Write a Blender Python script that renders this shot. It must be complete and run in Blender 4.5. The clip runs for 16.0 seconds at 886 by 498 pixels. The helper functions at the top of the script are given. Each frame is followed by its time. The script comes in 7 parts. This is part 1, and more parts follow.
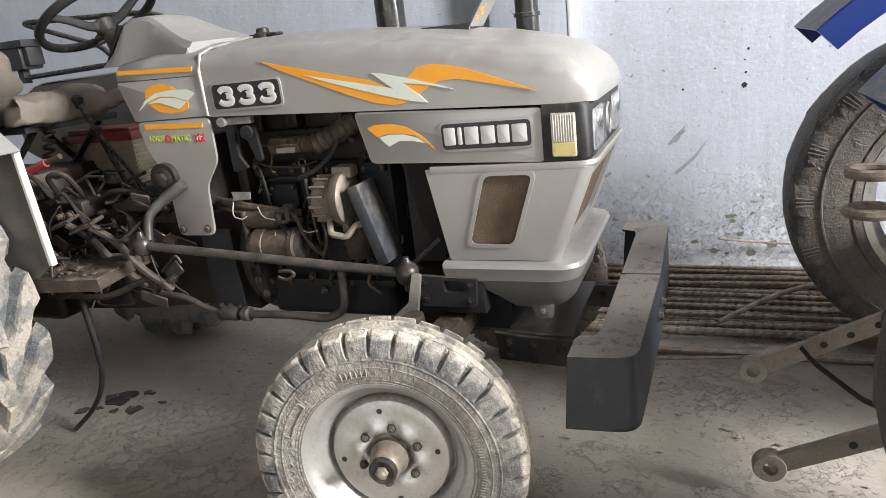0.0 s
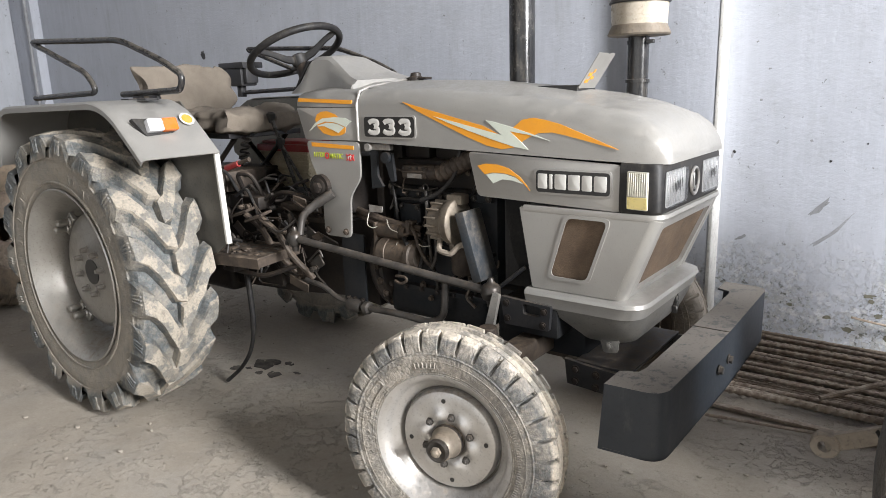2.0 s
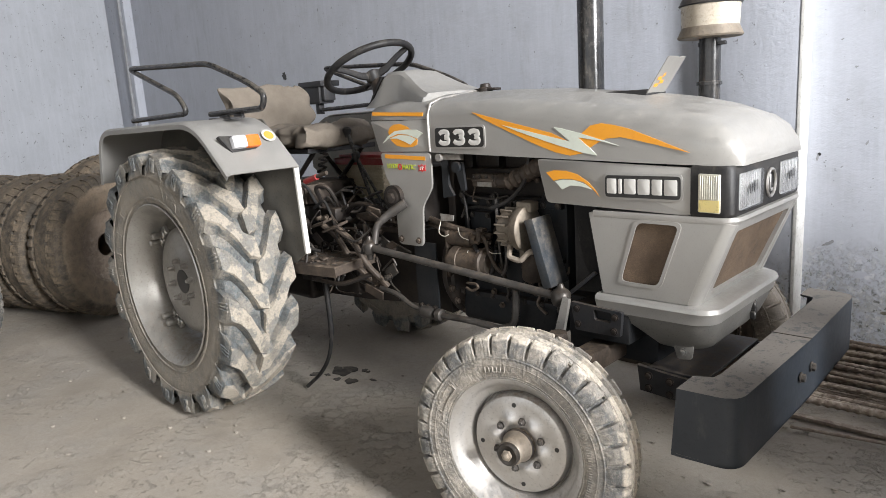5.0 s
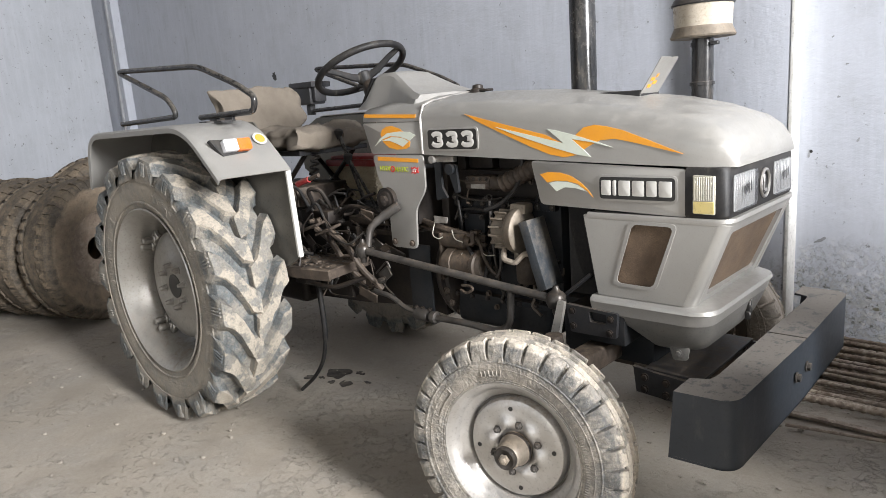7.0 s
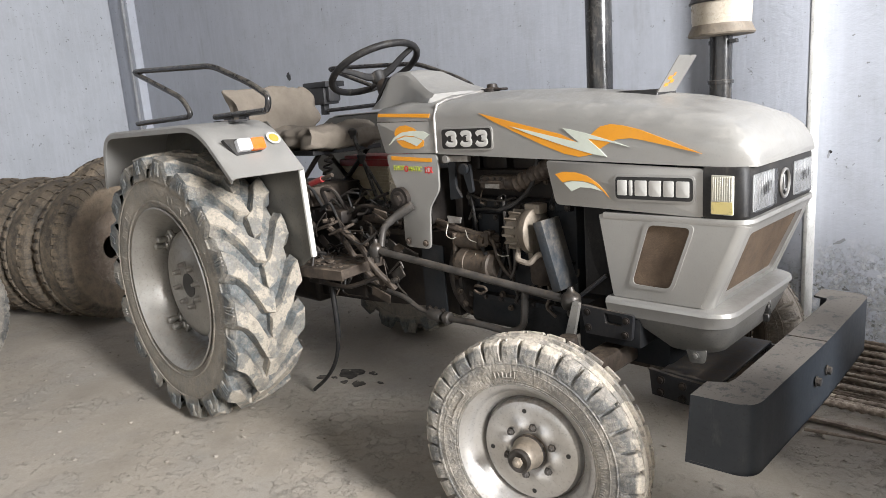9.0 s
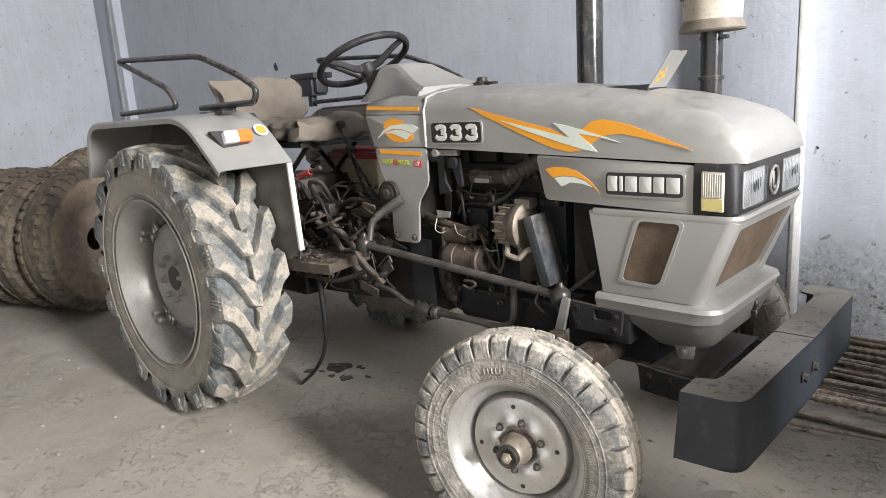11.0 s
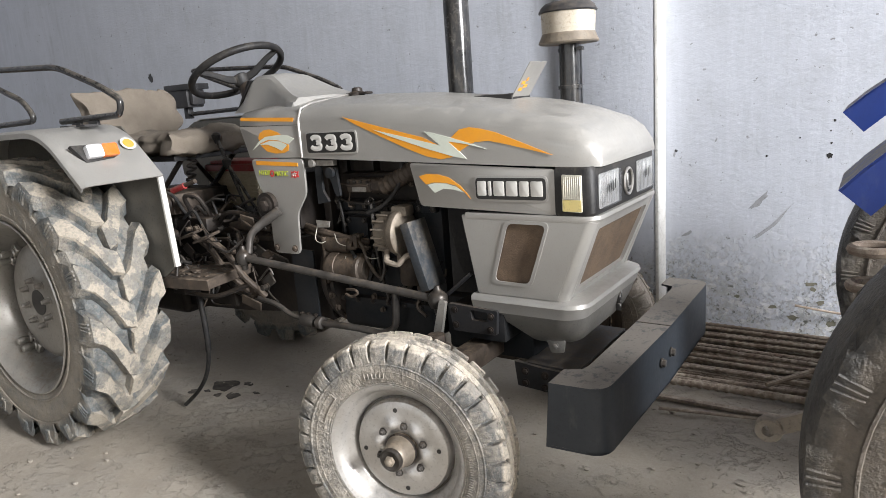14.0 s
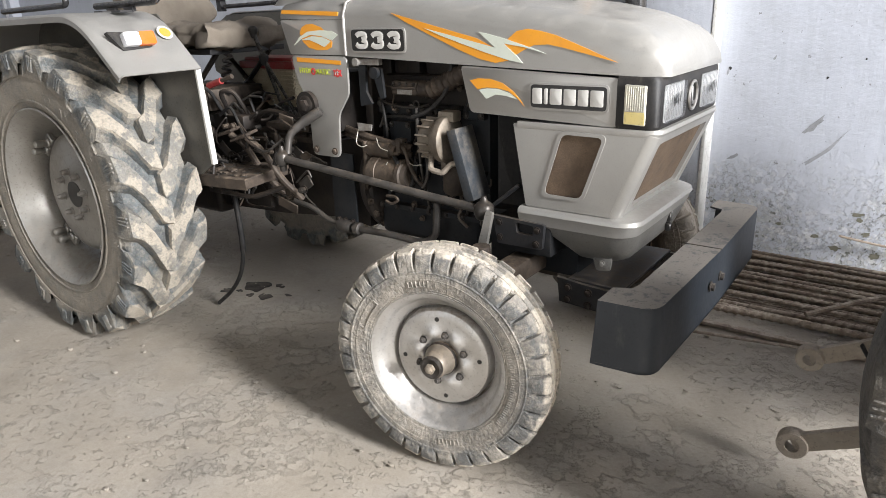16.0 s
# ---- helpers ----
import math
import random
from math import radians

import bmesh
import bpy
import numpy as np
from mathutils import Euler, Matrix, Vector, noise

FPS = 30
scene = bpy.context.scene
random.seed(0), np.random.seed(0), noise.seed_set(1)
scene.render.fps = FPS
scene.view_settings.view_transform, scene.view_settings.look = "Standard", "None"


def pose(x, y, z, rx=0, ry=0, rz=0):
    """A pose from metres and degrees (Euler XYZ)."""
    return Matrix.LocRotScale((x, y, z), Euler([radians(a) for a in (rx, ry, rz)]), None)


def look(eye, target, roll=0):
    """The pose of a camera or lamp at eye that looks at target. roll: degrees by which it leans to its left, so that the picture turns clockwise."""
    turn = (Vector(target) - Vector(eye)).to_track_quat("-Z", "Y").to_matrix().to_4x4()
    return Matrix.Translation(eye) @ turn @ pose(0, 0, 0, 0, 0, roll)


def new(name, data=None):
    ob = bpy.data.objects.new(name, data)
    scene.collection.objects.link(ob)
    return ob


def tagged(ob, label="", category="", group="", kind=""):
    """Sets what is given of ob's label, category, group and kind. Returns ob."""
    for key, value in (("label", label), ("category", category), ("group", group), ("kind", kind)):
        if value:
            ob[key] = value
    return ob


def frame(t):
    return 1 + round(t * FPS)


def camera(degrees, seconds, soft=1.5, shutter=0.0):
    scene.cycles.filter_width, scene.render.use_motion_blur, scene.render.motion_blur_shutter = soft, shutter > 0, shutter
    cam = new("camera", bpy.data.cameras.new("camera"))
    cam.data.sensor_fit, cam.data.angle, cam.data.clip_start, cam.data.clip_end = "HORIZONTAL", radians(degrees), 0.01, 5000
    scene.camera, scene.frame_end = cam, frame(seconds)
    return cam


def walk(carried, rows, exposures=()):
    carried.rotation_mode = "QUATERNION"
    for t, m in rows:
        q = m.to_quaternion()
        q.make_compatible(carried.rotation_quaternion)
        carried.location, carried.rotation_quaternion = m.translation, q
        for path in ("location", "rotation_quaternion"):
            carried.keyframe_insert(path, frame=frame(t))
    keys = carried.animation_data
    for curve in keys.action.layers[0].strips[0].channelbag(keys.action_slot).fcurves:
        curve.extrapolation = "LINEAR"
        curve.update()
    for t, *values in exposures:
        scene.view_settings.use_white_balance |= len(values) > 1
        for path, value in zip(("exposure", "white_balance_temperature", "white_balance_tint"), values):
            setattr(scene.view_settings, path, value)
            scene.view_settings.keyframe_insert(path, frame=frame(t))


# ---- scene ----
cam = camera(66.0, 16.0, soft=0.6)
PATH = [
    (0, (2.614, -1.942, 1.301), (1.868, -0.179, 0.72), -6.7),
    (0.5, (2.664, -2.037, 1.317), (1.835, -0.285, 0.824), -6.2),
    (1, (2.764, -2.17, 1.348), (1.879, -0.452, 0.835), -3.9),
    (1.5, (2.855, -2.164, 1.343), (1.784, -0.538, 0.886), -3.5),
    (2, (2.97, -2.096, 1.341), (1.786, -0.55, 0.884), -1.8),
    (2.5, (3.002, -2.091, 1.341), (1.759, -0.576, 0.94), -3.9),
    (3, (2.974, -2.123, 1.351), (1.759, -0.572, 1.008), -4.7),
    (3.5, (2.964, -2.12, 1.349), (1.711, -0.605, 0.978), -3.4),
    (4, (2.982, -2.129, 1.364), (1.656, -0.673, 1.016), -4.4),
    (4.5, (3.004, -2.131, 1.347), (1.643, -0.723, 0.94), -3.2),
    (4.7, (3.013, -2.118, 1.326), (1.65, -0.712, 0.919), -3.5),
    (6.8, (3.003, -2.118, 1.344), (1.658, -0.699, 0.921), -4.4),
    (7, (2.998, -2.111, 1.344), (1.657, -0.686, 0.927), -4.2),
    (7.5, (2.998, -2.11, 1.346), (1.644, -0.683, 0.985), -3.9),
    (8, (2.992, -2.106, 1.339), (1.614, -0.714, 0.935), -4.3),
    (10.5, (2.978, -2.097, 1.344), (1.63, -0.682, 0.918), -3.8),
    (11, (2.97, -2.095, 1.346), (1.632, -0.675, 0.908), -3.7),
    (11.5, (2.976, -2.102, 1.344), (1.658, -0.659, 0.919), -3.1),
    (12, (2.984, -2.109, 1.342), (1.659, -0.674, 0.914), -2.8),
    (12.5, (2.987, -2.113, 1.341), (1.675, -0.664, 0.917), -2.7),
    (13, (3.0, -2.114, 1.337), (1.704, -0.657, 0.892), -2.6),
    (13.5, (3.03, -2.084, 1.336), (1.833, -0.558, 0.85), -2.6),
    (14, (3.046, -2.081, 1.34), (1.937, -0.473, 0.91), -4.2),
    (14.5, (3.051, -2.067, 1.327), (1.984, -0.45, 0.828), -4.5),
    (15, (3.05, -2.058, 1.312), (1.984, -0.475, 0.714), -4.8),
    (15.5, (3.005, -2.061, 1.319), (1.935, -0.492, 0.692), -3.1),
    (16, (2.943, -2.088, 1.316), (1.821, -0.574, 0.647), -1.9),
]
EXPOSURE = [(0, 0.0), (2, -0.06), (3, -0.11), (4, -0.13), (4.7, -0.08), (7, 0.0), (11, 0.0), (13, -0.03), (14, -0.13), (14.5, -0.17), (15, -0.08), (16, 0.05)]
walk(cam, [(t, look(eye, target, roll)) for t, eye, target, roll in PATH], EXPOSURE)

# ------------------------------------------------------------------ light
world = bpy.data.worlds.new("sky")
scene.world = world
world.use_nodes = True
wn = world.node_tree
sky = wn.nodes.new("ShaderNodeTexSky")
sky.sky_type, sky.sun_disc = "NISHITA", False
sky.sun_elevation, sky.sun_rotation = radians(40), radians(150)
wn.nodes["Background"].inputs["Strength"].default_value = 0.05
wn.links.new(sky.outputs["Color"], wn.nodes["Background"].inputs["Color"])


def door_light(name, x, y, z, w, h, watts, turn, dip=0, colour=(0.985, 0.985, 1.0)):
    """Daylight in an opening of the shed."""
    lamp = bpy.data.lights.new(name, "AREA")
    lamp.shape, lamp.size, lamp.size_y, lamp.energy, lamp.color = "RECTANGLE", w, h, watts, colour
    ob = new(name, lamp)
    ob.matrix_basis = pose(x, y, z, 90 - dip, 0, turn)
    return ob


door_light("wide_doorway_daylight", 2.6, -4.75, 1.55, 5.6, 2.5, 52, 0, 0)
door_light("side_doorway_daylight", 9.3, -1.64, 3.70, 1.6, 2.7, 2080, 90, 13)

# ------------------------------------------------------------------ materials


def node(nt, kind, **values):
    n = nt.nodes.new(kind)
    for key, value in values.items():
        n.inputs[key.replace("_", " ")].default_value = value
    return n


def noise_tex(nt, coords, scale, detail=6.0, rough=0.6, stretch=None):
    if stretch:
        mp = nt.nodes.new("ShaderNodeMapping")
        mp.inputs["Scale"].default_value = stretch
        nt.links.new(coords, mp.inputs["Vector"])
        coords = mp.outputs["Vector"]
    n = node(nt, "ShaderNodeTexNoise", Scale=scale, Detail=detail, Roughness=rough)
    nt.links.new(coords, n.inputs["Vector"])
    return n.outputs["Fac"]


def ramp(nt, fac, a, b, lo=(0, 0, 0, 1), hi=(1, 1, 1, 1)):
    r = nt.nodes.new("ShaderNodeValToRGB")
    r.color_ramp.elements[0].position, r.color_ramp.elements[1].position = a, b
    r.color_ramp.elements[0].color, r.color_ramp.elements[1].color = lo, hi
    nt.links.new(fac, r.inputs["Fac"])
    return r.outputs["Color"]


def blend(nt, fac, a, b):
    m = nt.nodes.new("ShaderNodeMix")
    m.data_type = "RGBA"
    for socket, value in ((m.inputs[0], fac), (m.inputs[6], a), (m.inputs[7], b)):
        if isinstance(value, (tuple, float, int)):
            socket.default_value = value if isinstance(value, (float, int)) or len(value) == 4 else (*value, 1)
        else:
            nt.links.new(value, socket)
    return m.outputs[2]


def calc(nt, op, a, b=0.0, clamp=False):
    m = nt.nodes.new("ShaderNodeMath")
    m.operation, m.use_clamp = op, clamp
    for socket, value in ((m.inputs[0], a), (m.inputs[1], b)):
        if isinstance(value, (float, int)):
            socket.default_value = value
        else:
            nt.links.new(value, socket)
    return m.outputs[0]


def start(name, rough=0.5, metal=0.0):
    m = bpy.data.materials.new(name)
    m.use_nodes = True
    nt = m.node_tree
    b = nt.nodes["Principled BSDF"]
    b.inputs["Roughness"].default_value, b.inputs["Metallic"].default_value = rough, metal
    geo = nt.nodes.new("ShaderNodeNewGeometry")
    return m, nt, b, geo


def finish(nt, b, colour, height=None, strength=0.3, distance=0.003, rough=None):
    nt.links.new(colour, b.inputs["Base Color"])
    if rough is not None:
        nt.links.new(rough, b.inputs["Roughness"])
    if height is not None:
        bump = node(nt, "ShaderNodeBump", Strength=strength, Distance=distance)
        nt.links.new(height, bump.inputs["Height"])
        nt.links.new(bump.outputs["Normal"], b.inputs["Normal"])


DUST = (0.33, 0.29, 0.235)


def surface(name, base, alt=None, rough=0.5, metal=0.0, dust=0.3, grain=60.0, bump=0.15, dust_colour=DUST, patch=6.0, up=0.5, speck=0.22, sheen=0.5):
    """Paint, rubber or metal with mottling, and settled dust, thicker on what faces up."""
    m, nt, b, geo = start(name, rough, metal)
    b.inputs["Specular IOR Level"].default_value = sheen
    p = geo.outputs["Position"]
    big, fine = noise_tex(nt, p, patch, 5.0), noise_tex(nt, p, grain, 4.0)
    alt = alt or tuple(0.75 * c for c in base)
    col = blend(nt, ramp(nt, big, 0.35, 0.68), base, alt)
    sep = nt.nodes.new("ShaderNodeSeparateXYZ")
    nt.links.new(geo.outputs["Normal"], sep.inputs[0])
    flat = calc(nt, "MULTIPLY", calc(nt, "MAXIMUM", sep.outputs["Z"], 0.0), up)
    amount = calc(nt, "ADD", flat, dust)
    cover = calc(nt, "ADD", calc(nt, "MULTIPLY", ramp(nt, noise_tex(nt, p, 16.0, 9.0, 0.72), 0.40, 0.62), 1.15), 0.18)
    grit_ = calc(nt, "ADD", calc(nt, "MULTIPLY", ramp(nt, fine, 0.36, 0.64), 0.9), 0.5)
    veil = calc(nt, "MULTIPLY", calc(nt, "MULTIPLY", amount, cover), grit_, True)
    col = blend(nt, veil, col, dust_colour)
    spots = ramp(nt, noise_tex(nt, p, grain * 1.7, 3.0, 0.6), 0.585, 0.64)
    col = blend(nt, calc(nt, "MULTIPLY", spots, speck * 1.5), col, tuple(0.35 * c for c in base))
    streak = ramp(nt, noise_tex(nt, p, 22.0, 6.0, 0.7, (1, 1, 0.3)), 0.58, 0.72)
    col = blend(nt, calc(nt, "MULTIPLY", streak, speck * 0.7), col, dust_colour)
    r = calc(nt, "ADD", calc(nt, "MULTIPLY", veil, 0.9 - rough), calc(nt, "ADD", rough - 0.06, calc(nt, "MULTIPLY", fine, 0.12)), True)
    finish(nt, b, col, fine, bump, 0.002, r)
    if metal:
        nt.links.new(calc(nt, "MULTIPLY", calc(nt, "SUBTRACT", 1.0, veil), metal), b.inputs["Metallic"])
    return m


SILVER = surface("silver_paint", (0.36, 0.351, 0.331), (0.31, 0.30, 0.281), 0.33, 0.42, 0.12, 120, 0.10, (0.365, 0.346, 0.315), 4.0, 0.25, 0.07)
GREY_PAINT = surface("wheel_grey_paint", (0.42, 0.41, 0.385), (0.33, 0.315, 0.29), 0.29, 0.7, 0.12, 60, 0.15, (0.25, 0.21, 0.165), 6.0, 0.4)
# dusty silver paint, darkened for the shade under the nose
SHADED_PAN_SILVER = surface("shaded_pan_silver", (0.19, 0.187, 0.178), (0.145, 0.14, 0.131), 0.40, 0.3, 0.10, 90, 0.12, (0.30, 0.265, 0.215), 5.0, 0.6)
RIM_SILVER = surface("rim_silver", (0.62, 0.61, 0.595), (0.52, 0.505, 0.48), 0.30, 0.85, 0.08, 70, 0.22, (0.26, 0.20, 0.14), 11.0, 0.4, 0.2)
# dull grey steel, its colour darkened for the shade inside the fender
SHADED_SHEET = surface("shaded_dull_fender_sheet", (0.085, 0.083, 0.076), (0.13, 0.125, 0.112), 0.35, 0.4, 0.15, 60, 0.2, (0.17, 0.145, 0.11), 5.0, 0.3)
BLACK_PAINT = surface("black_paint", (0.018, 0.02, 0.024), (0.03, 0.03, 0.032), 0.38, 0.0, 0.05, 70, 0.08, (0.16, 0.13, 0.10), 5.0, 0.45)
BUMPER_PAINT = surface("bumper_paint", (0.013, 0.0185, 0.026), (0.018, 0.023, 0.030), 0.50, 0.0, 0.02, 60, 0.1, (0.185, 0.168, 0.147), 4.0, 2.6, 0.2)
GLOSS_BLACK = surface("gloss_black", (0.012, 0.013, 0.015), (0.02, 0.02, 0.022), 0.22, 0.0, 0.03, 70, 0.04, DUST, 5.0, 0.3)
GREASE = surface("greasy_iron", (0.016, 0.015, 0.0155), (0.034, 0.027, 0.022), 0.46, 0.2, 0.03, 45, 0.5, (0.12, 0.088, 0.062), 9.0, 0.5, sheen=0.35)
ENGINE_BLUE = surface("engine_blue_black", (0.009, 0.012, 0.0155), (0.017, 0.018, 0.020), 0.62, 0.1, 0.03, 40, 0.5, (0.085, 0.066, 0.05), 8.0, 0.5, sheen=0.3)
RUSTY = surface("dusty_iron", (0.060, 0.046, 0.036), (0.025, 0.019, 0.016), 0.62, 0.3, 0.20, 50, 0.5, (0.165, 0.125, 0.09), 9.0, 0.5)
ALLOY = surface("alternator_alloy", (0.25, 0.22, 0.18), (0.12, 0.098, 0.076), 0.45, 0.4, 0.24, 70, 0.4, (0.27, 0.215, 0.155), 12.0, 0.4)
STEEL = surface("bright_steel", (0.55, 0.54, 0.52), (0.40, 0.38, 0.36), 0.30, 0.9, 0.15, 60, 0.15, DUST, 12.0, 0.4)
ROD_STEEL = surface("worn_steel_rod", (0.10, 0.095, 0.09), (0.040, 0.036, 0.033), 0.38, 0.5, 0.06, 50, 0.3, (0.115, 0.092, 0.07), 10.0, 0.6)
CLOTH = surface("dusty_sacking", (0.185, 0.157, 0.125), (0.135, 0.113, 0.09), 0.95, 0.0, 0.18, 220, 0.9, (0.23, 0.195, 0.155), 7.0, 0.30)
PLASTIC_BLACK = surface("black_plastic", (0.010, 0.010, 0.011), (0.015, 0.015, 0.016), 0.52, 0.0, 0.03, 90, 0.08, DUST, 6.0, 0.12, sheen=0.3)
RED_PLASTIC = surface("red_plastic", (0.33, 0.02, 0.025), (0.25, 0.02, 0.02), 0.4, 0.0, 0.12, 60, 0.1, DUST, 6.0, 0.35)
CREAM = surface("cream_plastic", (0.52, 0.46, 0.33), (0.44, 0.37, 0.25), 0.45, 0.0, 0.22, 60, 0.1, (0.30, 0.23, 0.15), 8.0, 0.35)
ORANGE = surface("orange_sticker", (0.78, 0.33, 0.02), (0.72, 0.29, 0.02), 0.35, 0.0, 0.05, 80, 0.03, DUST, 5.0, 0.2, 0.04)
WHITE_STICKER = surface("pale_sticker", (0.62, 0.66, 0.58), (0.57, 0.61, 0.53), 0.35, 0.0, 0.05, 80, 0.03, DUST, 5.0, 0.2, 0.04)
BLACK_STICKER = surface("black_sticker", (0.015, 0.015, 0.016), (0.02, 0.02, 0.02), 0.35, 0.0, 0.03, 80, 0.03, DUST, 5.0, 0.2, 0.04)
LETTER = surface("letter_silver", (0.62, 0.61, 0.58), (0.56, 0.55, 0.52), 0.4, 0.1, 0.05, 80, 0.03, DUST, 5.0, 0.2, 0.04)
YELLOW_GREEN = surface("lime_sticker", (0.48, 0.55, 0.06), (0.42, 0.48, 0.05), 0.4, 0.0, 0.05, 80, 0.03, DUST, 5.0, 0.2, 0.04)
RED_STICKER = surface("red_sticker", (0.62, 0.04, 0.04), (0.55, 0.04, 0.04), 0.4, 0.0, 0.05, 80, 0.03, DUST, 5.0, 0.2, 0.04)
BLUE_PAINT = surface("blue_paint", (0.003, 0.024, 0.165), (0.003, 0.020, 0.135), 0.38, 0.0, -0.06, 70, 0.04, (0.25, 0.24, 0.225), 5.0, 1.3, 0.1)
BOWL = surface("cleaner_bowl_plastic", (0.46, 0.41, 0.335), (0.38, 0.335, 0.27), 0.25, 0.0, 0.12, 60, 0.05, (0.36, 0.29, 0.2), 6.0, 0.3)
RUST_BAR = surface("rusted_bar", (0.27, 0.205, 0.155), (0.14, 0.10, 0.078), 0.8, 0.1, 0.42, 40, 0.5, (0.43, 0.37, 0.30), 5.0, 0.5)
AMBER = surface("amber_lens", (0.75, 0.17, 0.01), (0.65, 0.13, 0.01), 0.15, 0.0, 0.03, 80, 0.02, DUST, 5.0, 0.2)
WHITE_LENS = surface("white_lens", (0.72, 0.72, 0.74), (0.65, 0.65, 0.68), 0.15, 0.0, 0.04, 80, 0.02, DUST, 5.0, 0.2)
YELLOW_LENS = surface("faded_lens", (0.55, 0.54, 0.48), (0.60, 0.56, 0.42), 0.2, 0.0, 0.1, 80, 0.05, DUST, 9.0, 0.2)
MESH = surface("wire_gauze", (0.115, 0.082, 0.056), (0.085, 0.058, 0.040), 0.75, 0.2, 0.30, 300, 0.8, (0.24, 0.165, 0.105), 10.0, 0.3)
STAINED_LENS = surface("stained_lens", (0.62, 0.50, 0.17), (0.55, 0.45, 0.2), 0.3, 0.0, 0.1, 80, 0.05, DUST, 9.0, 0.2)
REFLECTOR = surface("dull_reflector", (0.34, 0.345, 0.345), (0.24, 0.24, 0.235), 0.40, 0.25, 0.05, 80, 0.05, DUST, 9.0, 0.1)
STARTER = surface("dusty_starter_case", (0.085, 0.072, 0.060), (0.050, 0.038, 0.030), 0.45, 0.4, 0.22, 60, 0.4, (0.20, 0.145, 0.10), 14.0, 0.5)
OILY_STEEL = surface("oily_steel", (0.060, 0.058, 0.055), (0.030, 0.026, 0.023), 0.33, 0.6, 0.07, 60, 0.4, (0.13, 0.092, 0.06), 18.0, 0.3)
ZINC_GUARD = surface("worn_blue_grey_steel", (0.040, 0.050, 0.062), (0.024, 0.030, 0.036), 0.36, 0.3, 0.08, 80, 0.3, (0.21, 0.175, 0.135), 12.0, 0.7)
DULL_PLATE = surface("dull_tin_plate", (0.30, 0.295, 0.28), (0.17, 0.155, 0.14), 0.5, 0.3, 0.2, 60, 0.3, (0.20, 0.16, 0.12), 30.0, 0.3)
LINK_STEEL = surface("dusty_link_steel", (0.29, 0.25, 0.205), (0.19, 0.155, 0.12), 0.7, 0.1, 0.3, 50, 0.5, (0.38, 0.325, 0.26), 9.0, 0.4)
WIRE_WHITE = surface("white_wire", (0.60, 0.58, 0.50), None, 0.6, 0.0, 0.2)
# white that paints the light caught by the pillar's edge
LIT_EDGE_WHITE = surface("lit_edge_white", (0.80, 0.80, 0.78), (0.62, 0.61, 0.58), 0.8, 0.0, 0.12, 40, 0.6, (0.45, 0.42, 0.36), 9.0, 0.2)
MOULD = surface("wall_mould", (0.10, 0.10, 0.072), (0.19, 0.18, 0.14), 0.85, 0.0, 0.1, 40, 0.6, (0.26, 0.24, 0.19), 25.0)
SCUFF = surface("grey_scuff", (0.235, 0.24, 0.25), (0.36, 0.37, 0.39), 0.8, 0.0, 0.0, 60, 0.2)


